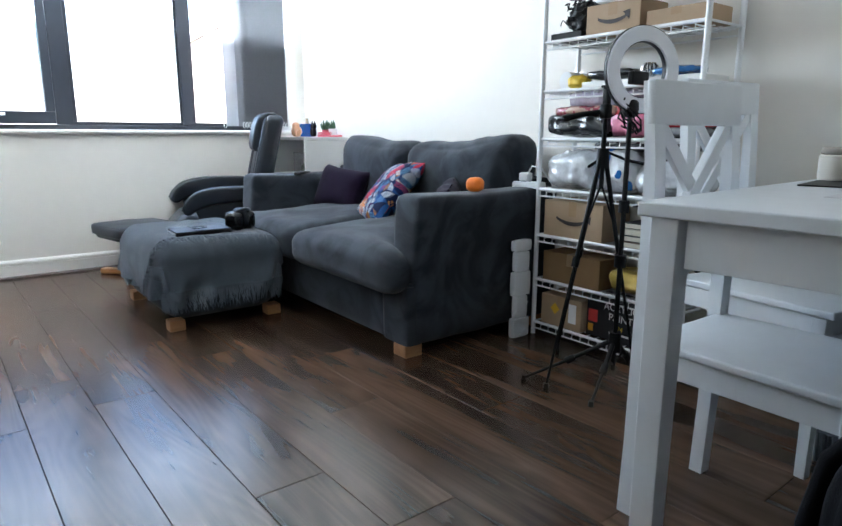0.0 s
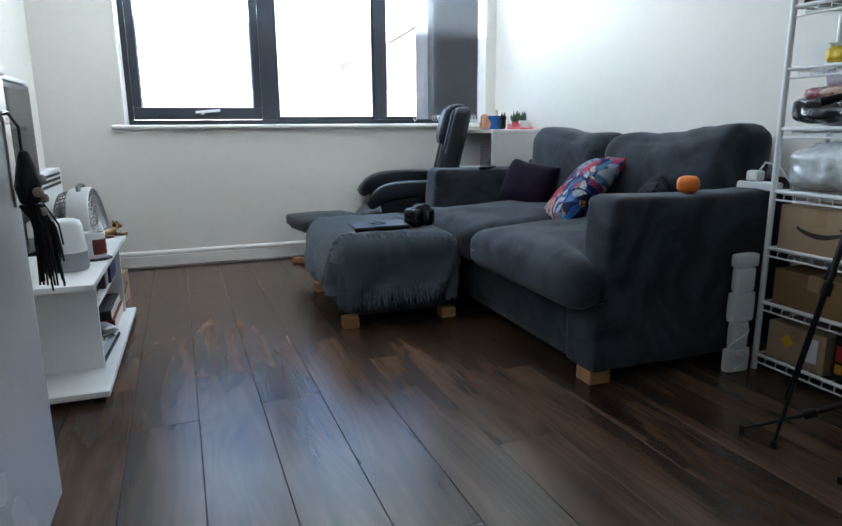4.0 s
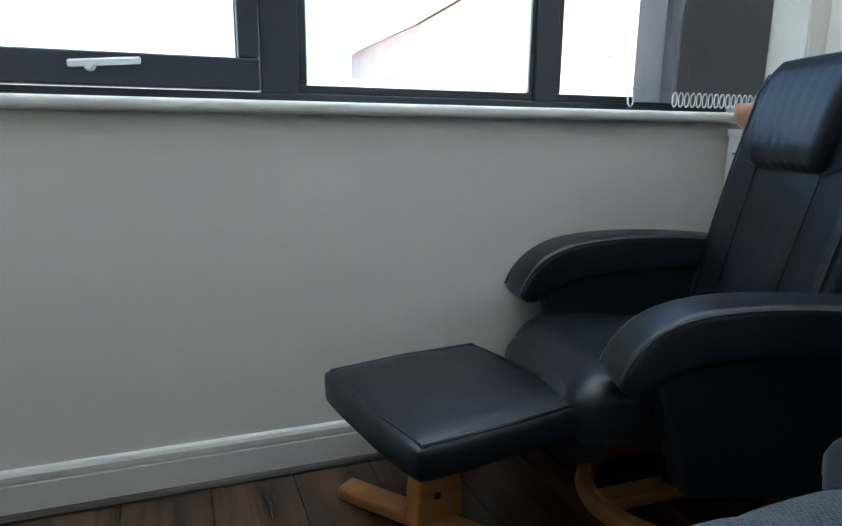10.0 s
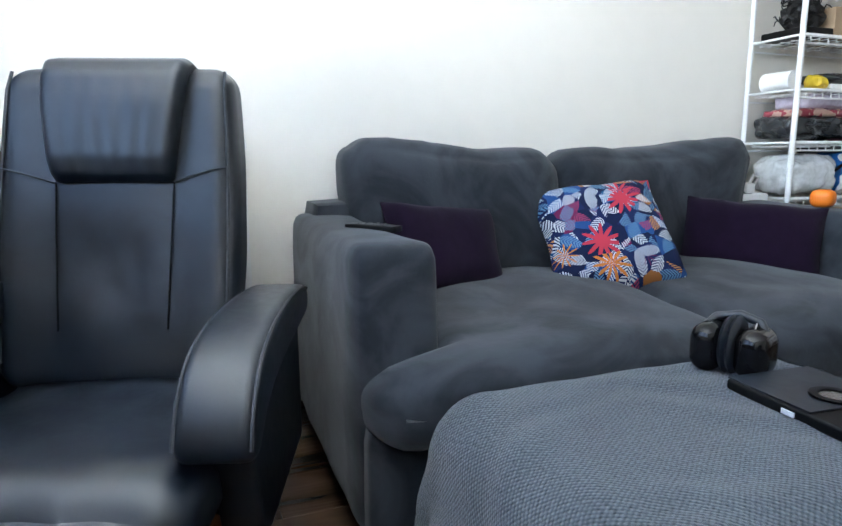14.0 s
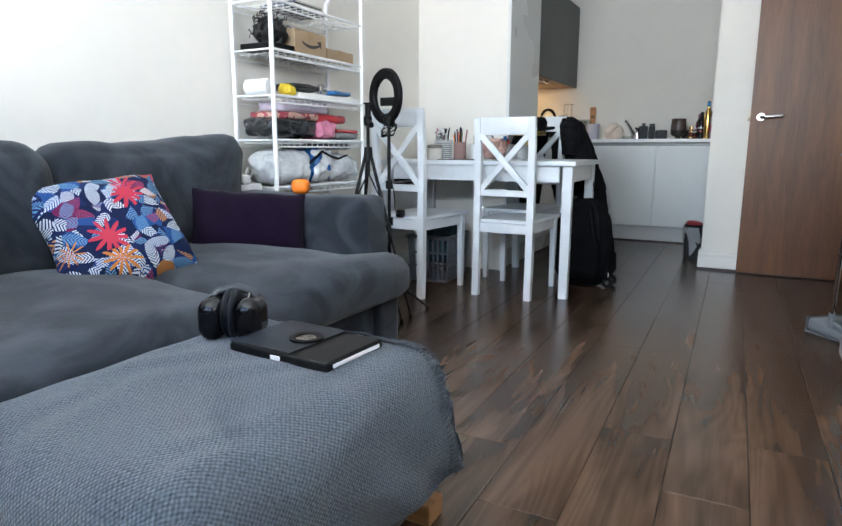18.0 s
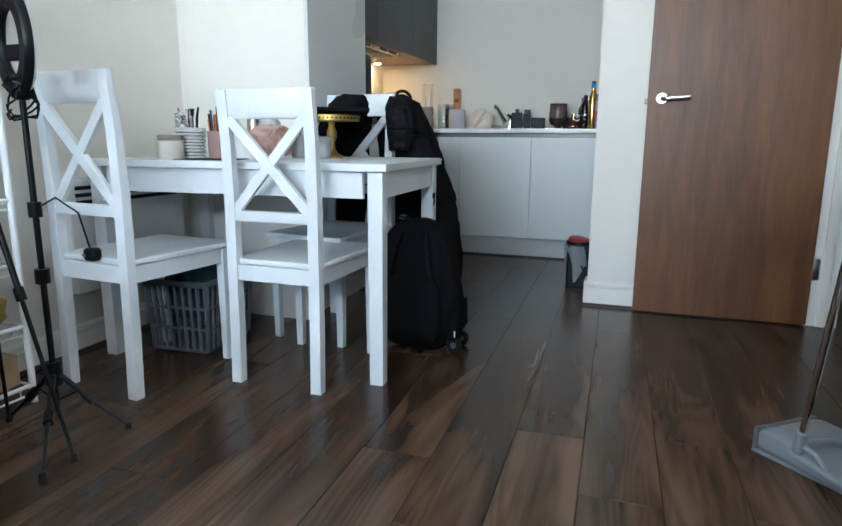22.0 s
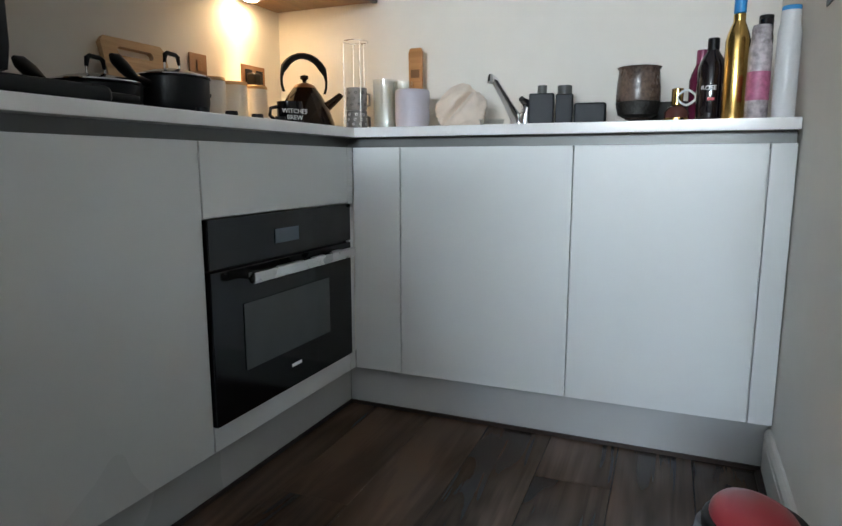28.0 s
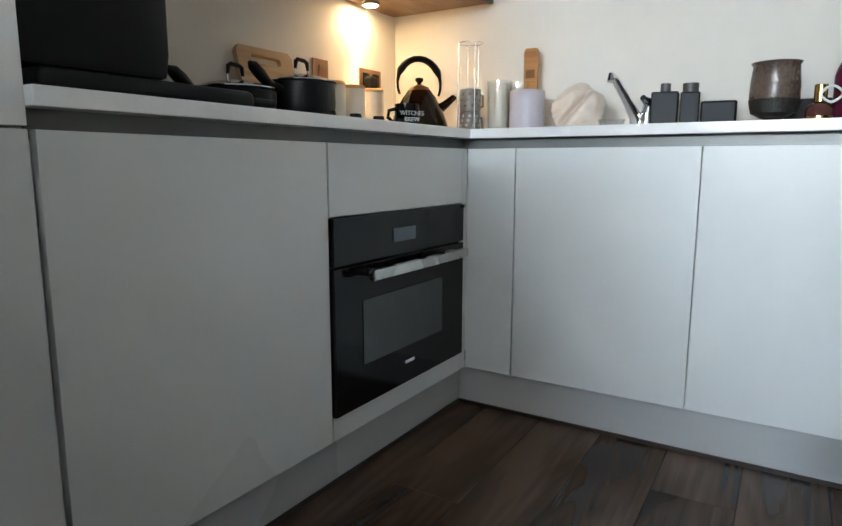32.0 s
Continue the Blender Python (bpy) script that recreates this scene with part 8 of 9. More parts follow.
part("buckle", bm_box(0.045, 0.075, 0.012, 0.026, 0.510, 0.527, 0.003), GREYUNIT, rs, "grey buckle")
for s in (-1, 1):
    wl = part("wheel", bm_cyl(0.032, 0.032, -0.012, 0.012, 20, pose(-0.165, s * 0.05 - 0.03, 0.033, 90, 0, 0), bev=0.004), BLACK, rs)
    part("hub", bm_cyl(0.012, 0.012, -0.0135, 0.0135, 12, pose(-0.165, s * 0.05 - 0.03, 0.033, 90, 0, 0)), GREYUNIT, wl)
for sx in (-0.055, 0.05):
    part("shoulder_strap", bm_tube([(sx, 0.06, 0.465), (sx * 1.3, 0.10, 0.40), (sx * 1.7, 0.112, 0.30), (sx * 1.9, 0.10, 0.16)], [0.012, 0.016, 0.016, 0.010], 8), BLACKCLOTH, rs)
part("tow_frame", bm_tube([(-0.15, -0.085, 0.06), (-0.178, -0.085, 0.10), (-0.172, -0.085, 0.20)], 0.012, 8), BLACK, rs)
part("tag", bm_box(-0.176, -0.166, 0.02, 0.045, 0.07, 0.095), WIRE, rs, "white fabric tag", smooth=False)
ky = thing("key_charm", "small dark key charm hanging at the table leg", "charm", (1.873, 0.285, 0.585))
part("charm", bm_soft(-0.008, 0.002, -0.008, 0.008, -0.012, 0.014, 4, 0.4), BLACK, ky)
part("tassel", bm_tube([(-0.004, 0, -0.01), (-0.006, 0.006, -0.026), (-0.004, 0.014, -0.038)], [0.003, 0.004, 0.002], 6), BLACK, ky)

# laundry basket under the table
lbk = thing("laundry_basket", "grey plastic lattice laundry basket under the table", "basket", (2.775, 0.66, 0))
GREYPL = mat("grey_plastic", (0.115, 0.125, 0.145), 0.45, vary=0.06)
part("floor_pan", bm_box(-0.12, 0.13, -0.15, 0.15, 0, 0.02, 0.008), GREYPL, lbk)
for s in (-1, 1):
    for k in range(9):
        x = -0.135 + 0.034 * k
        part("upright", bm_rod((x * 0.92, s * 0.15, 0.015), (x, s * 0.168, 0.27), 0.007, n=6), GREYPL, lbk)
    for k in range(10):
        y = -0.150 + 0.0335 * k
        part("upright", bm_rod((s * 0.12, y * 0.92, 0.015), (s * 0.138, y, 0.27), 0.007, n=6), GREYPL, lbk)
for z, k in ((0.10, 0.93), (0.18, 0.965), (0.275, 1.0)):
    part("rim" if z > 0.2 else "band", bm_tube([(-0.138 * k, -0.168 * k, z), (0.138 * k, -0.168 * k, z), (0.138 * k, 0.168 * k, z), (-0.138 * k, 0.168 * k, z)], 0.012 if z > 0.2 else 0.006, 8, True), GREYPL, lbk)
cl = pack(2.67, 2.88, 0.54, 0.78, 0.10, 0.36, mat("teal_dark_cloth", (0.02, 0.075, 0.09), 0.85, vary=0.6, scale=6), "dark teal clothes heaped in the basket", 41, "clothes", "folded_cloth")

# things on the table
tj = thing("storage_jar", "cream ceramic jar with a wooden lid", "jar", (2.716, 0.868, TZ))
part("jar", bm_lathe([(0, 0), (0.043, 0), (0.047, 0.008), (0.047, 0.062), (0.042, 0.066), (0, 0.066)], 28), mat("cream_glaze", (0.68, 0.64, 0.58), 0.35), tj)
part("lid", bm_cyl(0.045, 0.043, 0.066, 0.085, 28, bev=0.004), mat("grey_wood_lid", (0.33, 0.29, 0.25), 0.6), tj, "greyed wooden lid")
wbk = thing("brush_pot", "white woven basket of brushes and pens", "basket", (2.705, 0.762, TZ))
BASKET = mat("white_woven_plastic", (0.66, 0.66, 0.65), 0.55, vary=0.08, scale=30)
# inner wall in dark grey paints the shade between the woven bands
part("pot", bm_lathe([(0, 0), (0.046, 0), (0.051, 0.105), (0.048, 0.105), (0.043, 0.01), (0, 0.008)], 28), mat("basket_shadow_side", (0.20, 0.20, 0.20), 0.7), wbk)
for k in range(9):
    r_ = 0.0475 + 0.0005 * 10 * k / 9
    part("woven_band", bm_tube([((r_ + 0.0022 * math.sin(11 * a + math.pi * k)) * math.cos(a), (r_ + 0.0022 * math.sin(11 * a + math.pi * k)) * math.sin(a), 0.007 + 0.0115 * k) for a in np.linspace(0, 2 * math.pi, 89)[:-1]], 0.0046, 5, True), BASKET, wbk)
part("rim", bm_tube([(0.0525 * math.cos(a), 0.0525 * math.sin(a), 0.106) for a in np.linspace(0, 2 * math.pi, 37)[:-1]], 0.005, 6, True), BASKET, wbk)
part("foil_wad", shaped(bm_soft(-0.022, 0.022, -0.022, 0.022, 0.10, 0.165, 7, 0.42), lambda c: c + Vector((0.012, 0.028, 0)) + noise.noise_vector(c * 70) * 0.010), mat("bright_foil", (0.72, 0.72, 0.73), 0.2, 1.0, vary=0.2), wbk, "crumpled silver foil", smooth=False)
rg = random.Random(17)
for i in range(12):
    a, rr = rg.uniform(0, 6.28), rg.uniform(0, 0.028)
    h = rg.uniform(0.14, 0.185)
    tp_ = Vector((rr * math.cos(a) * 1.7, rr * math.sin(a) * 1.7, h))
    m = (BLACK, WIRE, mat("rose_brush", (0.5, 0.15, 0.2), 0.5), STEEL)[i % 4]
    part("brush", bm_tube([(rr * math.cos(a), rr * math.sin(a), 0.02), tp_ * 0.8, tp_], [0.004, 0.005, 0.009 if i % 3 else 0.004], 7), m, wbk, "make-up brush")
pt2 = thing("pencil_pot", "pink-brown glass pot of pens", "pot", (2.612, 0.722, TZ))
part("pot", bm_lathe([(0, 0), (0.037, 0), (0.039, 0.10), (0.036, 0.10), (0.034, 0.008), (0, 0.006)], 24), mat("dusky_pink_glass", (0.36, 0.22, 0.20), 0.2), pt2)
for i in range(14):
    a, rr = rg.uniform(0, 6.28), rg.uniform(0, 0.024)
    h = rg.uniform(0.14, 0.20)
    part("pen", bm_rod((rr * math.cos(a), rr * math.sin(a), 0.015), (rr * 1.9 * math.cos(a), rr * 1.9 * math.sin(a), h), 0.0042, n=7), (BLACK, BOOKM[1], BOOKM[5], ORANGE, BOOKM[0])[i % 5], pt2, "pen or pencil")
part("mat", bm_box(-0.13, 0.13, -0.09, 0.09, 0, 0.003), BLACK, thing("black_mat", "thin black mat lying on the table", "mat", (2.60, 0.80, TZ + 0.0005), 6), smooth=False)
wct = thing("white_tub", "plain white plastic tub on the table", "tub", (2.50, 0.70, TZ))
part("tub", bm_lathe([(0, 0), (0.043, 0), (0.05, 0.085), (0.052, 0.088), (0.046, 0.088), (0.04, 0.01), (0, 0.008)], 28), WIRE, wct)
pack(2.345, 2.465, 0.625, 0.74, TZ + 0.001, TZ + 0.088, mat("pink_foil_packet", (0.62, 0.38, 0.34), 0.25, 0.2, vary=0.5, scale=12, bump=0.6, bump_scale=40), "crinkled pink and silver sweet packet", 51)
pack(2.42, 2.50, 0.60, 0.68, TZ + 0.001, TZ + 0.07, mat("silver_foil", (0.7, 0.7, 0.71), 0.25, 0.9, vary=0.3, bump=0.8, bump_scale=60), "crumpled ball of silver foil", 52)
CLR = film("clear_plastic_tub", (0.60, 0.62, 0.64), 0.42)
for x, y, r, h, lb_ in ((2.275, 0.535, 0.048, 0.083, "clear plastic tub with crumpled film inside"), (2.36, 0.53, 0.043, 0.088, "cloudy plastic tub on the table")):
    q = thing("plastic_tub", lb_, "tub", (x, y, TZ))
    part("tub", bm_lathe([(0, 0.002), (r * 0.85, 0.002), (r, h), (r * 0.96, h), (r * 0.82, 0.006), (0, 0.005)], 28), CLR, q)
    part("crumpled_film", shaped(bm_soft(-r * 0.6, r * 0.6, -r * 0.6, r * 0.6, 0.006, h * 0.75, 6, 0.4), lambda c: c + noise.noise_vector(c * 60) * 0.006), film("white_film", (0.7, 0.7, 0.72), 0.5), q, "crumpled film")
ckm = thing("cake_stand", "gold filigree cake stand with a black cake board", "cake stand", (2.278, 0.411, TZ))
ckm.scale = (0.88, 0.88, 1.0)
part("pedestal", bm_lathe([(0, 0), (0.052, 0), (0.050, 0.010), (0.030, 0.018), (0.016, 0.035), (0.014, 0.06), (0.024, 0.085), (0.022, 0.11), (0.014, 0.13), (0.016, 0.150), (0.03, 0.158), (0, 0.158)], 30), OLDGOLD, ckm)
part("plate", bm_lathe([(0, 0.158), (0.125, 0.158), (0.130, 0.150), (0.133, 0.152), (0.133, 0.172), (0.128, 0.176), (0, 0.172)], 48), OLDGOLD, ckm, "gold filigree plate")
for i in range(44):
    a = 2 * math.pi * i / 44
    part("rim_bead", bm_cyl(0.0045, 0.0045, -0.002, 0.002, 8, pose(0.1335 * math.cos(a), 0.1335 * math.sin(a), 0.161, 90, 0, math.degrees(a) + 90)), BLACK, ckm)
cbd = thing("cake_board", "black velvet-covered square board on the cake stand", "board", (2.278, 0.411, TZ + 0.1765), 22)
part("board", bm_box(-0.155, 0.155, -0.125, 0.125, 0, 0.016, 0.006), BLACKCLOTH, cbd)
mk = thing("marker_tub", "clear tub of coloured marker pens", "pens", (2.42, 0.42, TZ))
part("tub", bm_lathe([(0, 0.002), (0.034, 0.002), (0.038, 0.07), (0.036, 0.07), (0.032, 0.006), (0, 0.005)], 24), CLR, mk)
for i, c in enumerate(("orange", "blue", "blue", "red", "black", "blue")):
    a = i * 1.05
    m = {"orange": ORANGE, "blue": POLY["blue"], "red": POLY["red"], "black": BLACK}[c]
    part("marker", bm_rod((0.016 * math.cos(a), 0.016 * math.sin(a), 0.006), (0.025 * math.cos(a), 0.025 * math.sin(a), 0.115 + 0.012 * (i % 3)), 0.006, n=8), m, mk, c + " marker pen")
hs = thing("spray_can", "silver hair spray can on the table", "can", (2.56, 0.55, TZ))
part("can", bm_lathe([(0, 0), (0.024, 0), (0.025, 0.006), (0.025, 0.14), (0.020, 0.155), (0.012, 0.158), (0.012, 0.172), (0, 0.175)], 24), mat("silver_can", (0.55, 0.52, 0.45), 0.25, 0.9), hs)
pack(2.48, 2.56, 0.46, 0.54, TZ + 0.001, TZ + 0.13, film("clear_bag_on_table", (0.66, 0.66, 0.68), 0.55), "crumpled clear plastic bag on the table", 53)
pp = solid("paper_sheet", bm_box(2.20, 2.44, 0.55, 0.74, TZ + 0.0004, TZ + 0.0012), mat("white_paper", (0.72, 0.72, 0.74), 0.7, vary=0.1), "sheet of paper lying on the table", "paper", smooth=False)
# ---- heaters ----
GROUP = TALL
def heater(name, x0, x1, y0, y1, z0, z1, face, label):
    t = thing(name, label, "heater")
    part("panel", bm_box(x0, x1, y0, y1, z0, z1, 0.008, 3), WHITEMEL, t)
    fx = x1 if face > 0 else x0
    for i in range(3):
        z = z1 - 0.030 - i * 0.026
        part("vent_slot", bm_box(min(fx, fx + face * 0.001), max(fx, fx + face * 0.001), y0 + 0.04, y1 - 0.03, z - 0.008, z + 0.006), BLACK, t, "dark vent slot", smooth=False)
        part("vent_louvre", bm_box(min(fx + face * 0.0012, fx + face * 0.006), max(fx + face * 0.0012, fx + face * 0.006), y0 + 0.035, y1 - 0.025, z - 0.014, z - 0.008, 0.001), WHITEMEL, t)
    return t


heater("panel_heater", XW + 0.02, XW + 0.085, 4.02, 4.70, 0.20, 0.64, 1, "white electric panel heater on the wall")
heater("panel_heater", XE - 0.085, XE - 0.02, 0.36, 0.98, 0.24, 0.66, -1, "white electric panel heater behind the table")
for ob_, x in (("panel_heater", XW + 0.001), ("panel_heater.001", XE - 0.0195)):
    for yy in (0.15, 0.45):
        o = bpy.data.objects[ob_]
        y_ = (4.02 if x < 1 else 0.36) + yy
        part("wall_bracket", bm_box(x, x + 0.0185, y_, y_ + 0.05, 0.30, 0.55), STEEL, o, smooth=False)

# ---- floor fan ----
fn = thing("floor_fan", "grey round floor fan standing by the heater", "fan", (0.405, 4.25, 0), -3)
FANG = mat("warm_grey_plastic", (0.42, 0.41, 0.40), 0.4, vary=0.04)
FR, FZ = 0.238, 0.312
fm = Matrix.Translation((0, 0, FZ)) @ Euler((0, radians(84), 0)).to_matrix().to_4x4()
part("shroud", bm_lathe([(FR - 0.012, -0.03), (FR, -0.032), (FR + 0.004, -0.02), (FR, 0.065), (FR - 0.010, 0.074), (FR - 0.014, 0.068), (FR - 0.014, -0.02)], 56, fm), FANG, fn)
grl = bmesh.new()
for k in range(30):
    a0 = 2 * math.pi * k / 30
    bm_add(grl, bm_tube([((0.052 + (FR - 0.066) * u) * math.cos(a0 + 1.15 * u), (0.052 + (FR - 0.066) * u) * math.sin(a0 + 1.15 * u), 0.070 - 0.006 * u) for u in np.linspace(0, 1, 7)], 0.0034, 5))
for rr in (0.10, 0.145, 0.19):
    bm_add(grl, bm_tube([(rr * math.cos(a), rr * math.sin(a), 0.069) for a in np.linspace(0, 2 * math.pi, 41)[:-1]], 0.0022, 5, True))
grl.transform(fm)
part("front_grille", grl, FANG, fn, "spiral front grille")
part("grille_hub", bm_lathe([(0, 0.082), (0.035, 0.080), (0.052, 0.074), (0.054, 0.064), (0, 0.064)], 32, fm), FANG, fn)
rear = bmesh.new()
for k in range(40):
    a0 = 2 * math.pi * k / 40
    bm_add(rear, bm_tube([(FR * 0.97 * math.cos(a0), FR * 0.97 * math.sin(a0), -0.03), (FR * 0.93 * math.cos(a0), FR * 0.93 * math.sin(a0), -0.085), (FR * 0.80 * math.cos(a0), FR * 0.80 * math.sin(a0), -0.105), (0.04 * math.cos(a0), 0.04 * math.sin(a0), -0.11)], 0.0026, 5))
rear.transform(fm)
# rear wires take a darker copy of the fan grey as painted shade
part("rear_grille", rear, mat("shaded_grille_grey", (0.16, 0.16, 0.165), 0.5), fn, "wire rear grille")
part("motor", bm_cyl(0.05, 0.045, -0.11, -0.01, 24, fm), FANG, fn)
for k in range(5):
    a = 2 * math.pi * k / 5
    bl = bm_box(0.04, 0.20, -0.045, 0.045, -0.002, 0.002, 0.001)
    bl.transform(fm @ Euler((0, 0, a)).to_matrix().to_4x4() @ Matrix.Translation((0, 0, 0.02)) @ Euler((radians(24), 0, 0)).to_matrix().to_4x4())
    part("blade", bl, FANG, fn)
part("carry_handle", bm_tube([(0.0, -0.075, FZ + 0.222), (-0.005, -0.06, FZ + 0.244), (-0.005, 0.0, FZ + 0.252), (-0.005, 0.06, FZ + 0.244), (0.0, 0.075, FZ + 0.222)], 0.012, 10), GREYUNIT, fn, "dark carry handle")
for s in (-1, 1):
    part("foot", bm_box(-0.11, 0.13, s * 0.19 - 0.03, s * 0.19 + 0.03, 0, 0.028, 0.010, 3), FANG, fn)
    part("pivot", bm_cyl(0.045, 0.04, 0, 0.03, 24, pose(0, s * 0.235, FZ - 0.09, -90 * s, 0, 0)), FANG, fn)
    part("upright", bm_box(-0.03, 0.03, s * 0.228 - 0.008, s * 0.228 + 0.010, 0.02, FZ - 0.06, 0.006), FANG, fn)

# ---- television unit ----
tv = thing("tv_unit", "white low television unit with open shelves", "tv stand")
UX0, UX1, UY0, UY1, UZ = 0.235, 0.662, 2.62, 3.635, 0.383
part("top", bm_box(UX0, UX1, UY0 - 0.03, UY1, UZ - 0.020, UZ, 0.002), WHITEMEL, tv)
part("base", bm_box(UX0, 0.675, UY0 - 0.05, 3.62, 0.022, 0.042, 0.002), WHITEMEL, tv)
part("side", bm_box(UX0, 0.635, UY0 + 0.18, UY0 + 0.198, 0.0425, UZ - 0.0205), WHITEMEL, tv, smooth=False)
part("side", bm_box(UX0, 0.635, 3.555, 3.573, 0.0425, UZ - 0.0205), WHITEMEL, tv, smooth=False)
part("shelf", bm_box(UX0, 0.605, UY0 + 0.1985, 3.5545, 0.205, 0.220), WHITEMEL, tv, smooth=False)
part("back", bm_box(UX0, UX0 + 0.006, UY0 + 0.1985, 3.5545, 0.0425, UZ - 0.0205), WHITEMEL, tv, smooth=False)
for y in (UY0 + 0.03, 3.52):
    for x in (0.27, 0.63):
        part("glide", bm_cyl(0.02, 0.018, 0, 0.0218, 14, pose(x, y, 0)), BLACK, tv)
scr = thing("television", "black flat-screen television with a silver top trim", "television")
part("screen_case", bm_box(0.248, 0.306, 2.95, 3.83, 0.475, 1.035, 0.010, 3), BLACK, scr)
part("screen", bm_box(0.3062, 0.308, 2.98, 3.80, 0.52, 1.01), mat("dark_screen", (0.012, 0.013, 0.015), 0.09), scr, "dark glossy screen", smooth=False)
part("stand_neck", bm_box(0.257, 0.297, 3.32, 3.46, UZ + 0.012, 0.475, 0.004), BLACK, scr)
part("stand_foot", bm_box(0.237, 0.42, 3.18, 3.60, UZ, UZ + 0.012, 0.004), GLOSSBLACK, scr)
sb = thing("silver_box", "slim silver box lying along the television's top edge", "box")
part("case", bm_box(0.240, 0.312, 2.99, 3.76, 1.0355, 1.055, 0.006), mat("satin_silver", (0.62, 0.64, 0.66), 0.35, 0.5), sb)
sm = thing("smart_speaker", "white and grey cylindrical smart speaker", "speaker", (0.555, 2.87, UZ))
part("cloth_base", bm_lathe([(0, 0), (0.058, 0), (0.063, 0.008), (0.060, 0.062), (0, 0.062)], 32), mat("grey_speaker_cloth", (0.30, 0.31, 0.33), 0.85, bump=0.5, bump_scale=400), sm, "grey cloth base")
part("body", bm_lathe([(0.060, 0.0622), (0.052, 0.15), (0.046, 0.166), (0.03, 0.172), (0, 0.173)], 32), WIRE, sm)
mg2 = thing("mug", "white mug printed with a dark character picture", "mug", (0.614, 3.034, UZ + 0.008), 30)
mg2["label"] = "white mug with a red and black print"
part("cup", bm_lathe([(0, 0), (0.037, 0), (0.040, 0.005), (0.040, 0.092), (0.036, 0.092), (0.036, 0.010), (0, 0.008)], 28), WIRE, mg2)
part("inside", bm_cyl(0.0355, 0.0355, 0.070, 0.0705, 24), BLACK, mg2, "dark glazed inside")
part("mug_handle", bm_tube([(-0.036, -0.01, 0.075), (-0.062, -0.012, 0.068), (-0.064, -0.012, 0.04), (-0.037, -0.01, 0.022)], 0.0058, 8), WIRE, mg2)
part("print", bm_prism([(0.0407 * math.cos(a), 0.0407 * math.sin(a)) for a in np.linspace(-2.1, 0.2, 13)] + [(0.0395 * math.cos(a), 0.0395 * math.sin(a)) for a in np.linspace(0.2, -2.1, 13)], 0.014, 0.07), mat("red_black_print", (0.16, 0.03, 0.03), 0.4, vary=0.9, scale=50), mg2, "red and black print")
co_ = solid("coaster", bm_prism([(0.05 * math.cos(a) * 1.1, 0.05 * math.sin(a)) for a in np.linspace(0, 2 * math.pi, 9)[:-1]], 0, 0.008, bev=0.002), mat("slate_coaster", (0.05, 0.045, 0.045), 0.6), "dark slate coaster under the mug", "coaster", (0.617, 3.034, UZ))
wal = solid("wallet", bm_box(-0.05, 0.05, -0.04, 0.04, 0, 0.012, 0.004), BLACK, "flat black wallet on the television unit", "wallet", (0.50, 3.16, UZ), 20)
# tiger ornament
tgm = bpy.data.materials.new("gold_tiger_stripes")
tgm.use_nodes = True
_n, _l = tgm.node_tree.nodes, tgm.node_tree.links
_p = _n["Principled BSDF"]
_p.inputs["Metallic"].default_value, _p.inputs["Roughness"].default_value = 0.6, 0.32
_w = _n.new("ShaderNodeTexWave")
_w.inputs["Scale"].default_value, _w.inputs["Distortion"].default_value, _w.inputs["Detail"].default_value = 22.0, 5.0, 2.0
_w.bands_direction = "X"
_r = _n.new("ShaderNodeValToRGB")
_r.color_ramp.elements[0].position, _r.color_ramp.elements[0].color = 0.35, (0.03, 0.018, 0.008, 1)
_r.color_ramp.elements[1].position, _r.color_ramp.elements[1].color = 0.5, (0.34, 0.19, 0.055, 1)
_c = _n.new("ShaderNodeTexCoord")
_l.new(_c.outputs["Object"], _w.inputs["Vector"])
_l.new(_w.outputs["Fac"], _r.inputs["Fac"])
_l.new(_r.outputs["Color"], _p.inputs["Base Color"])
tg_ = bm_soft(-0.075, 0.055, -0.024, 0.024, 0.004, 0.050, 8, 0.48)
shaped(tg_, lambda c: Vector((c.x, c.y, c.z + 0.018 * max(0, c.x / 0.055) * (1 if c.z > 0.03 else 0))))
bm_add(tg_, bm_soft(0.042, 0.090, -0.021, 0.021, 0.046, 0.088, 6, 0.46))
bm_add(tg_, bm_soft(0.078, 0.104, -0.013, 0.013, 0.048, 0.068, 4, 0.45))
for s in (-1, 1):
    bm_add(tg_, bm_cyl(0.008, 0.004, 0.083, 0.098, 10, pose(0.056, s * 0.015, 0)))
    bm_add(tg_, bm_tube([(0.03, s * 0.022, 0.022), (0.07, s * 0.026, 0.012), (0.115, s * 0.024, 0.010)], [0.014, 0.011, 0.011], 8))
    bm_add(tg_, bm_tube([(-0.06, s * 0.024, 0.022), (-0.03, s * 0.034, 0.012), (0.0, s * 0.036, 0.009)], [0.018, 0.012, 0.010], 8))
bm_add(tg_, bm_tube([(-0.07, 0, 0.018), (-0.095, 0.015, 0.010), (-0.105, 0.035, 0.008)], [0.008, 0.006, 0.005], 8))
tig = solid("tiger_ornament", tg_, tgm, "gold striped lying tiger ornament", "ornament", (0.60, 3.56, UZ), 48)
tig.scale = (0.74, 0.74, 0.74)
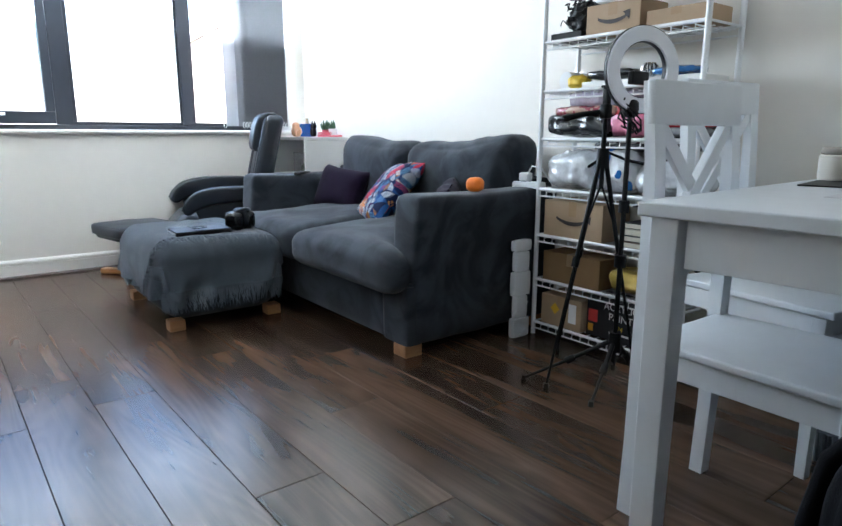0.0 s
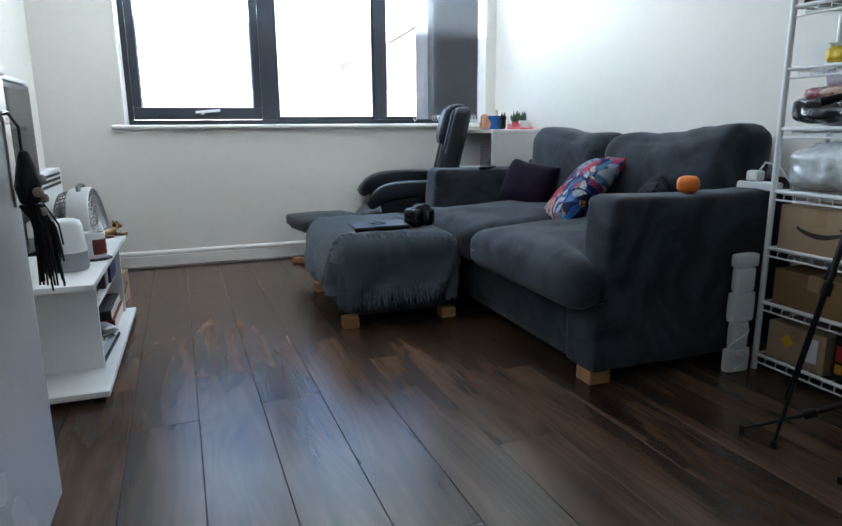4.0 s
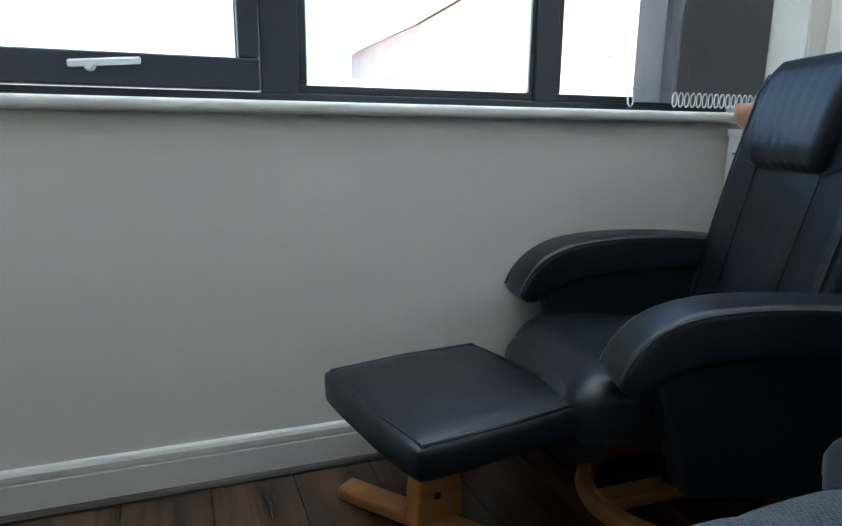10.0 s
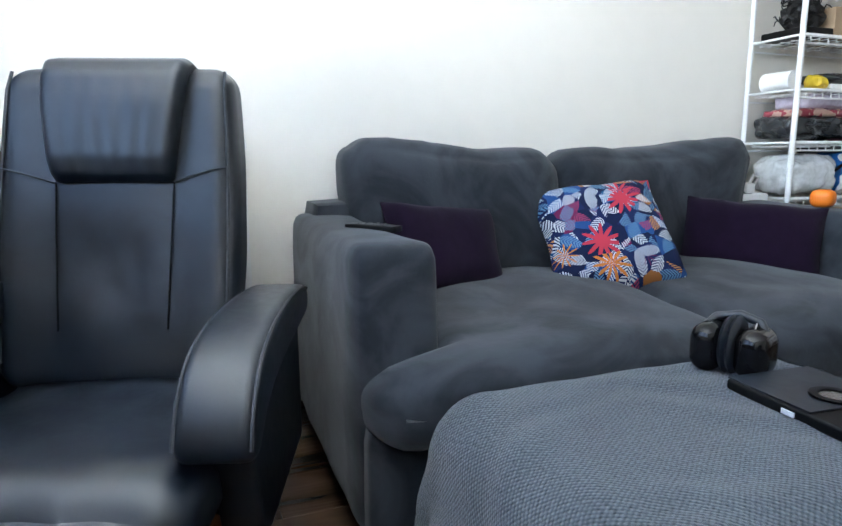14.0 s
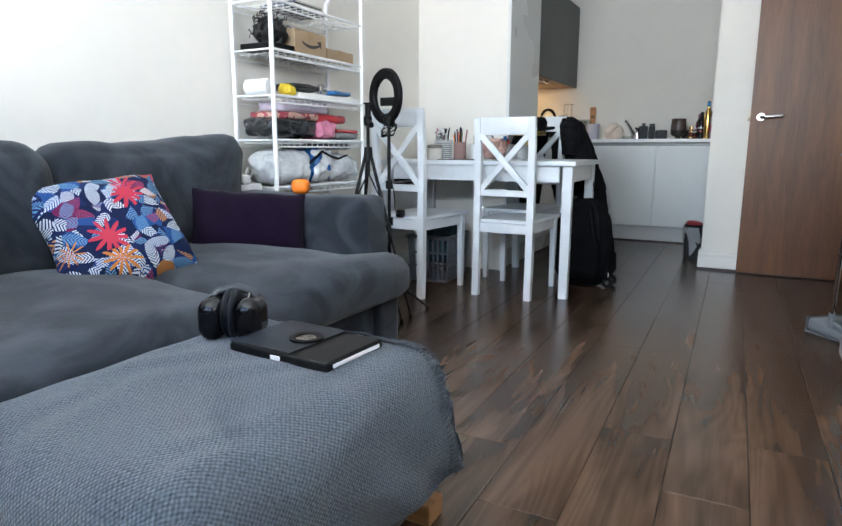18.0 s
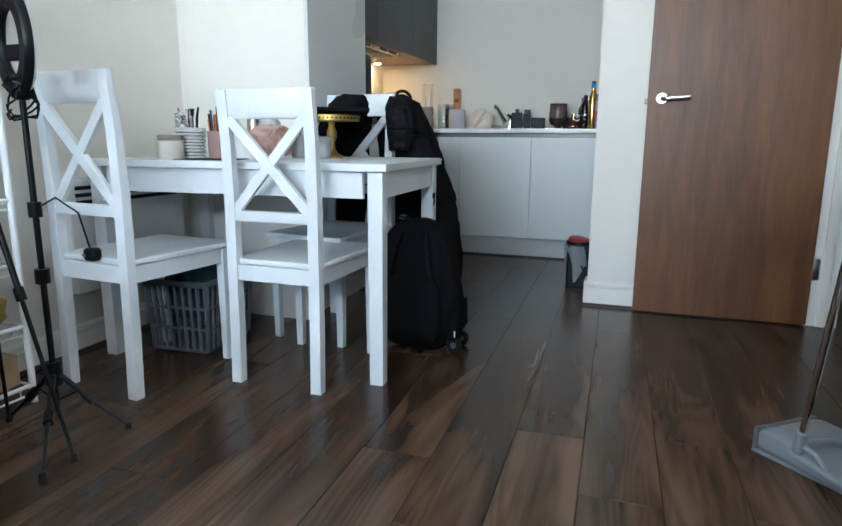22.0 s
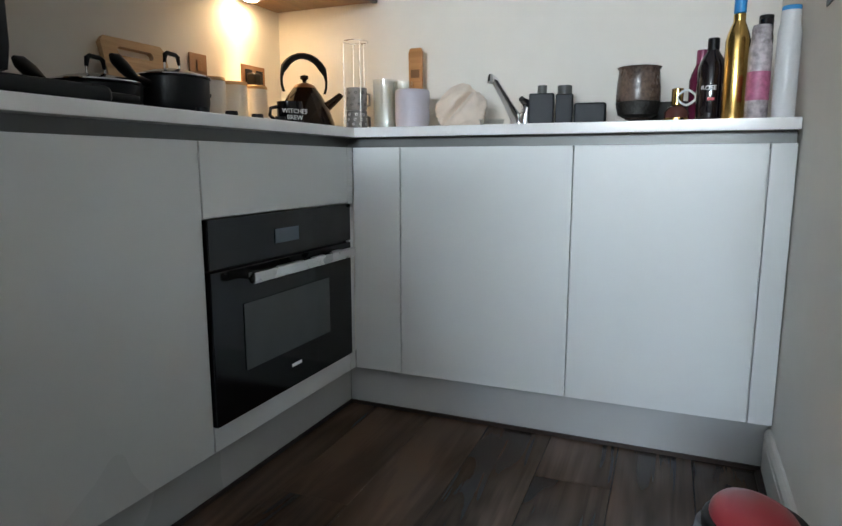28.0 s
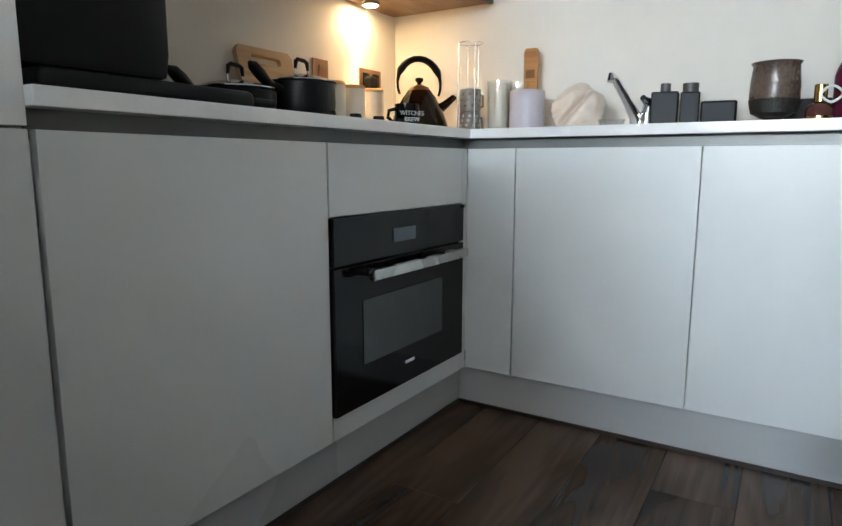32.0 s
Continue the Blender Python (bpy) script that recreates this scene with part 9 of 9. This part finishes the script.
# on the unit's shelves
GROUP = TALL @ Matrix.Translation((0, 0, 0.025))
redc = thing("red_tin", "dark red cylindrical tin", "tin", (0.575, 2.865, 0.195))
part("tin", bm_lathe([(0, 0), (0.034, 0), (0.035, 0.004), (0.035, 0.085), (0.031, 0.09), (0, 0.09)], 28), mat("dark_red_tin", (0.22, 0.02, 0.025), 0.3, 0.3), redc)
part("band", bm_lathe([(0.0353, 0.060), (0.0365, 0.061), (0.0365, 0.067), (0.0353, 0.068)], 28), mat("pale_band", (0.5, 0.4, 0.38), 0.4), redc, "pale band")
book(0.36, 0.60, 2.905, 3.075, 0.196, 0.222, BOOKM[1], "dark blue book lying on the shelf", "+x")
t1 = thing("patterned_box", "dark patterned box with pale scrolls on the shelf", "box")
part("case", bm_box(0.40, 0.605, 3.255, 3.345, 0.1955, 0.300, 0.003), mat("patterned_box", (0.10, 0.09, 0.085), 0.5, vary=0.9, scale=26), t1)
part("end_label", bm_box(0.6055, 0.607, 3.265, 3.335, 0.205, 0.29), mat("scroll_label", (0.34, 0.32, 0.29), 0.5, vary=0.9, scale=40), t1, "pale scrolled label", smooth=False)
t2 = thing("boxed_set", "dark blue boxed set lettered TAROT", "box")
part("case", bm_box(0.40, 0.615, 3.36, 3.545, 0.1955, 0.310, 0.003), BOOKM[1], t2)
text_mesh("TAROT", 0.034, Matrix.Translation((0.6175, 3.45, 0.285)) @ Euler((radians(90), 0, radians(90))).to_matrix().to_4x4(), mat("gold_lettering", (0.5, 0.42, 0.28), 0.5), t2)
carton(0.38, 0.58, 3.085, 3.245, 0.196, 0.275, "dark card box on the shelf", None, BOOKM[2], tape=False)
GROUP = TALL
t3 = book(0.36, 0.625, 3.205, 3.545, 0.043, 0.075, mat("pale_blue_book", (0.40, 0.55, 0.62), 0.5), "pale blue large book lying flat", "+x")
t4 = book(0.38, 0.63, 3.21, 3.54, 0.076, 0.100, BOOKM[0], "red and white large book lying flat", "+x")
t5 = book(0.38, 0.62, 3.205, 3.52, 0.101, 0.140, BOOKM[2], "black book lettered MATISSE", "none")
text_mesh("MATISSE", 0.030, Matrix.Translation((0.6212, 3.36, 0.121)) @ Euler((radians(90), 0, radians(90))).to_matrix().to_4x4(), WIRE, t5)
lap = thing("laptop", "closed silver laptop with a pale keyboard edge", "laptop", (0.54, 3.01, 0.043), -3)
part("base", bm_box(-0.15, 0.10, -0.18, 0.18, 0, 0.014, 0.004), BLACK, lap)
part("keyboard", bm_box(-0.14, 0.095, -0.17, 0.17, 0.0142, 0.022, 0.003), mat("pale_grey_keys", (0.42, 0.44, 0.46), 0.5), lap)
for i in range(4):
    for j in range(11):
        part("key", bm_box(-0.12 + i * 0.05, -0.078 + i * 0.05, -0.162 + j * 0.030, -0.136 + j * 0.030, 0.0222, 0.026, 0.001), WIRE, lap)
ms = thing("computer_mouse", "silver computer mouse on the lower shelf", "mouse", (0.60, 3.13, 0.072), 30)
part("mouse_shell", bm_soft(-0.032, 0.032, -0.052, 0.052, 0, 0.036, 6, 0.46), mat("silver_plastic", (0.5, 0.51, 0.53), 0.3, 0.4), ms)
kh = thing("cable_bundle", "tangled green and grey cables on the laptop", "cables", (0.58, 3.06, 0.072))
for k in range(6):
    rg = random.Random(70 + k)
    part("cable", bm_tube([(0.05 * math.cos(a + k) + rg.uniform(-0.02, 0.02), 0.07 * math.sin(a * 1.3 + k), 0.004 + 0.010 * abs(math.sin(a * 2 + k))) for a in np.linspace(0, 6, 14)], 0.003, 6), (GREYUNIT, mat("olive_cable", (0.16, 0.17, 0.07), 0.6))[k % 2], kh)
carton(0.365, 0.60, 3.775, 4.02, 0.0, 0.150, "brown parcel box beside the television unit", "+x", rz=-8)
carton(0.355, 0.58, 3.785, 4.00, 0.1505, 0.255, "smaller parcel box stacked on another", "+x", rz=-3)

# ---- fridge with tassel, dustpan ----
fg = thing("fridge", "silver-white under-counter fridge with a gloss door", "fridge")
FRM = mat("pale_silver_enamel", (0.62, 0.63, 0.65), 0.22, 0.15, vary=0.03)
part("cabinet", bm_box(0.17, 0.600, 1.46, 1.922, 0.03, 0.945, 0.006), FRM, fg)
fdoor = part("door", bm_box(0.607, 0.653, 1.46, 1.922, 0.06, 0.945, 0.010, 3), FRM, fg)
part("top", bm_box(0.17, 0.657, 1.455, 1.927, 0.9455, 0.965, 0.005), WHITEMEL, fg)
part("seal", bm_box(0.6005, 0.6065, 1.47, 1.912, 0.07, 0.905), BLACK, fg, smooth=False)
part("door_grip", bm_box(0.6535, 0.657, 1.865, 1.905, 0.70, 0.88, 0.001), STEEL, fdoor)
for x in (0.22, 0.58):
    for y in (1.50, 1.88):
        part("foot", bm_cyl(0.018, 0.02, 0, 0.031, 14, pose(x, y, 0)), GREYPL, fg, "grey levelling foot")
ts = thing("macrame_tassel", "black macrame tassel with wooden beads on the fridge", "tassel", (0.675, 1.85, 0.43))
TASS = mat("black_cotton_cord", (0.012, 0.011, 0.012), 0.85, bump=0.5, bump_scale=200)
part("loop", bm_tube([(-0.03, 0.02, 0.44), (-0.01, 0.015, 0.445), (0.008, 0.0, 0.42), (0.008, 0, 0.37)], 0.003, 6), TASS, ts)
part("knot", bm_lathe([(0, 0.27), (0.018, 0.28), (0.024, 0.31), (0.016, 0.35), (0.008, 0.375), (0, 0.378)], 14, pose(0.01, 0, 0)), TASS, ts)
for i, (y, z) in enumerate(((-0.018, 0.30), (0.020, 0.285), (-0.006, 0.262), (0.018, 0.322))):
    part("bead", bm_lathe([(0, -0.010), (0.008, -0.007), (0.0105, 0), (0.008, 0.007), (0, 0.010)], 14, pose(0.030, y, z)), mat("grey_wood_bead", (0.30, 0.25, 0.20), 0.6), ts, "grey wooden bead")
strands = bmesh.new()
rg = random.Random(91)
for k in range(120):
    a = rg.uniform(0, 6.28)
    r0, r1 = rg.uniform(0.004, 0.022), rg.uniform(0.012, 0.05)
    ln = rg.uniform(0.07, 0.12) if k % 4 else rg.uniform(0.13, 0.17)
    bm_add(strands, bm_tube([(0.012 + r0 * math.cos(a), r0 * math.sin(a), 0.275), (0.014 + 0.6 * (r0 + r1) * abs(math.cos(a)), 0.6 * (r0 + r1) * math.sin(a), 0.275 - ln * 0.5), (0.012 + r1 * abs(math.cos(a)), r1 * math.sin(a) * 0.9, 0.275 - ln)], 0.0022, 4))
part("cord_skirt", strands, TASS, ts, "loose cord strands")["kind"] = "stuff"
dp = thing("dustpan", "grey long-handled dustpan with a steel pole", "dustpan", (0.555, 0.962, 0), -52)
PANG = mat("slate_grey_plastic", (0.22, 0.235, 0.255), 0.4, vary=0.05)
part("pan", bm_prism([(-0.13, -0.085), (0.135, -0.115), (0.135, 0.115), (-0.13, 0.085)], 0.0, 0.010, bev=0.004), PANG, dp)
part("hood", shaped(bm_soft(-0.135, 0.125, -0.115, 0.115, 0.010, 0.072, 10, 0.3), lambda c: Vector((c.x, c.y * (0.86 + 0.9 * (c.x + 0.135)) if c.x < 0.02 else c.y, 0.010 + (c.z - 0.010) * (0.35 + 0.65 * max(0, min(1, (c.x + 0.10) / 0.14)))))), PANG, dp)
part("hood_edge", bm_box(0.122, 0.136, -0.112, 0.112, 0.008, 0.070, 0.004), mat("slate_dark_plastic", (0.09, 0.10, 0.115), 0.4), dp)
pole_m = dp.matrix_world.inverted()
low, high = pole_m @ Vector((0.640, 1.030, 0.085)), pole_m @ Vector((0.657, 1.295, 0.775))
part("socket", bm_rod(low + (low - high) * 0.035, low + (high - low) * 0.06, 0.015, 0.013, 14), PANG, dp)
for q in (Vector((-0.07, 0.085, 0.030)), Vector((-0.02, -0.09, 0.050))):
    part("swing_arm", bm_tube([low, low.lerp(q, 0.5) + Vector((0, 0, 0.012)), q], [0.010, 0.008, 0.009], 8), PANG, dp)
part("pole", bm_rod(low, high, 0.0085, n=14), CHROME, dp, "shiny steel pole")
ax = (pole_m.to_3x3() @ Vector((0.55, 0.83, 0.06))).normalized()
gp = bm_tube([high + (low - high) * 0.035, high + Vector((0, 0, 0.004)), high + ax * -0.012 + Vector((0, 0, 0.020)), high + ax * 0.030 + Vector((0, 0, 0.030)), high + ax * 0.085 + Vector((0, 0, 0.034))], [0.014, 0.016, 0.016, 0.017, 0.010], 12)
part("grip", gp, mat("grey_grip_plastic", (0.16, 0.165, 0.175), 0.35), dp, "grey moulded grip")
bsh = part("brush_head", bm_box(-0.20, -0.14, -0.02, 0.10, 0.030, 0.062, 0.010), BLACK, dp, "black brush head")
part("bristles", bm_box(-0.195, -0.145, -0.015, 0.095, 0.0, 0.0305), BLACKCLOTH, bsh, smooth=False)

# ---- floor boards ----
def board(w, l, z0=-0.006, z1=0.0):
    b = bm_box(0, w, 0, l, z0, z1)
    bmesh.ops.bevel(b, geom=[e for e in b.edges if e.verts[0].co.z > -0.001 and e.verts[1].co.z > -0.001], offset=0.0012, segments=1, affect="EDGES")
    return b


PW, PL = 0.196, 1.385
SKEW = pose(1.2, 2.5, 0, 0, 0, 1.3) @ pose(-1.2, -2.5, 0)      # the boards run a little out of line with the walls
rows_y = [0.30, 0.85, 1.92, 2.25, 2.68, 2.34, 2.70, 2.40, 2.945, 2.64, 1.86, 2.35, 2.95, 2.15, 2.62, 1.95, 2.50, 2.85]
cache = {}
for i in range(18):
    a, b = -0.231 + i * PW, -0.231 + (i + 1) * PW
    y = rows_y[i] - 5 * PL
    while y < YN + 0.08:
        lo, hi = max(y, YS - 0.08 if b > XP - 0.1 else -1.66), min(y + PL, YN + 0.08 if b > XW + 0.06 else 0.92)
        if hi - lo > 0.02:
            key = round(hi - lo, 3)
            if key not in cache:
                cache[key] = mesh_of("floor_board", board(PW - 0.0012, hi - lo - 0.0012), PLANK, smooth=False)
            ob = new("floor_board", cache[key])
            ob.matrix_world = SKEW @ pose(a, lo, 0)
            ob.parent = floor
        y += PL
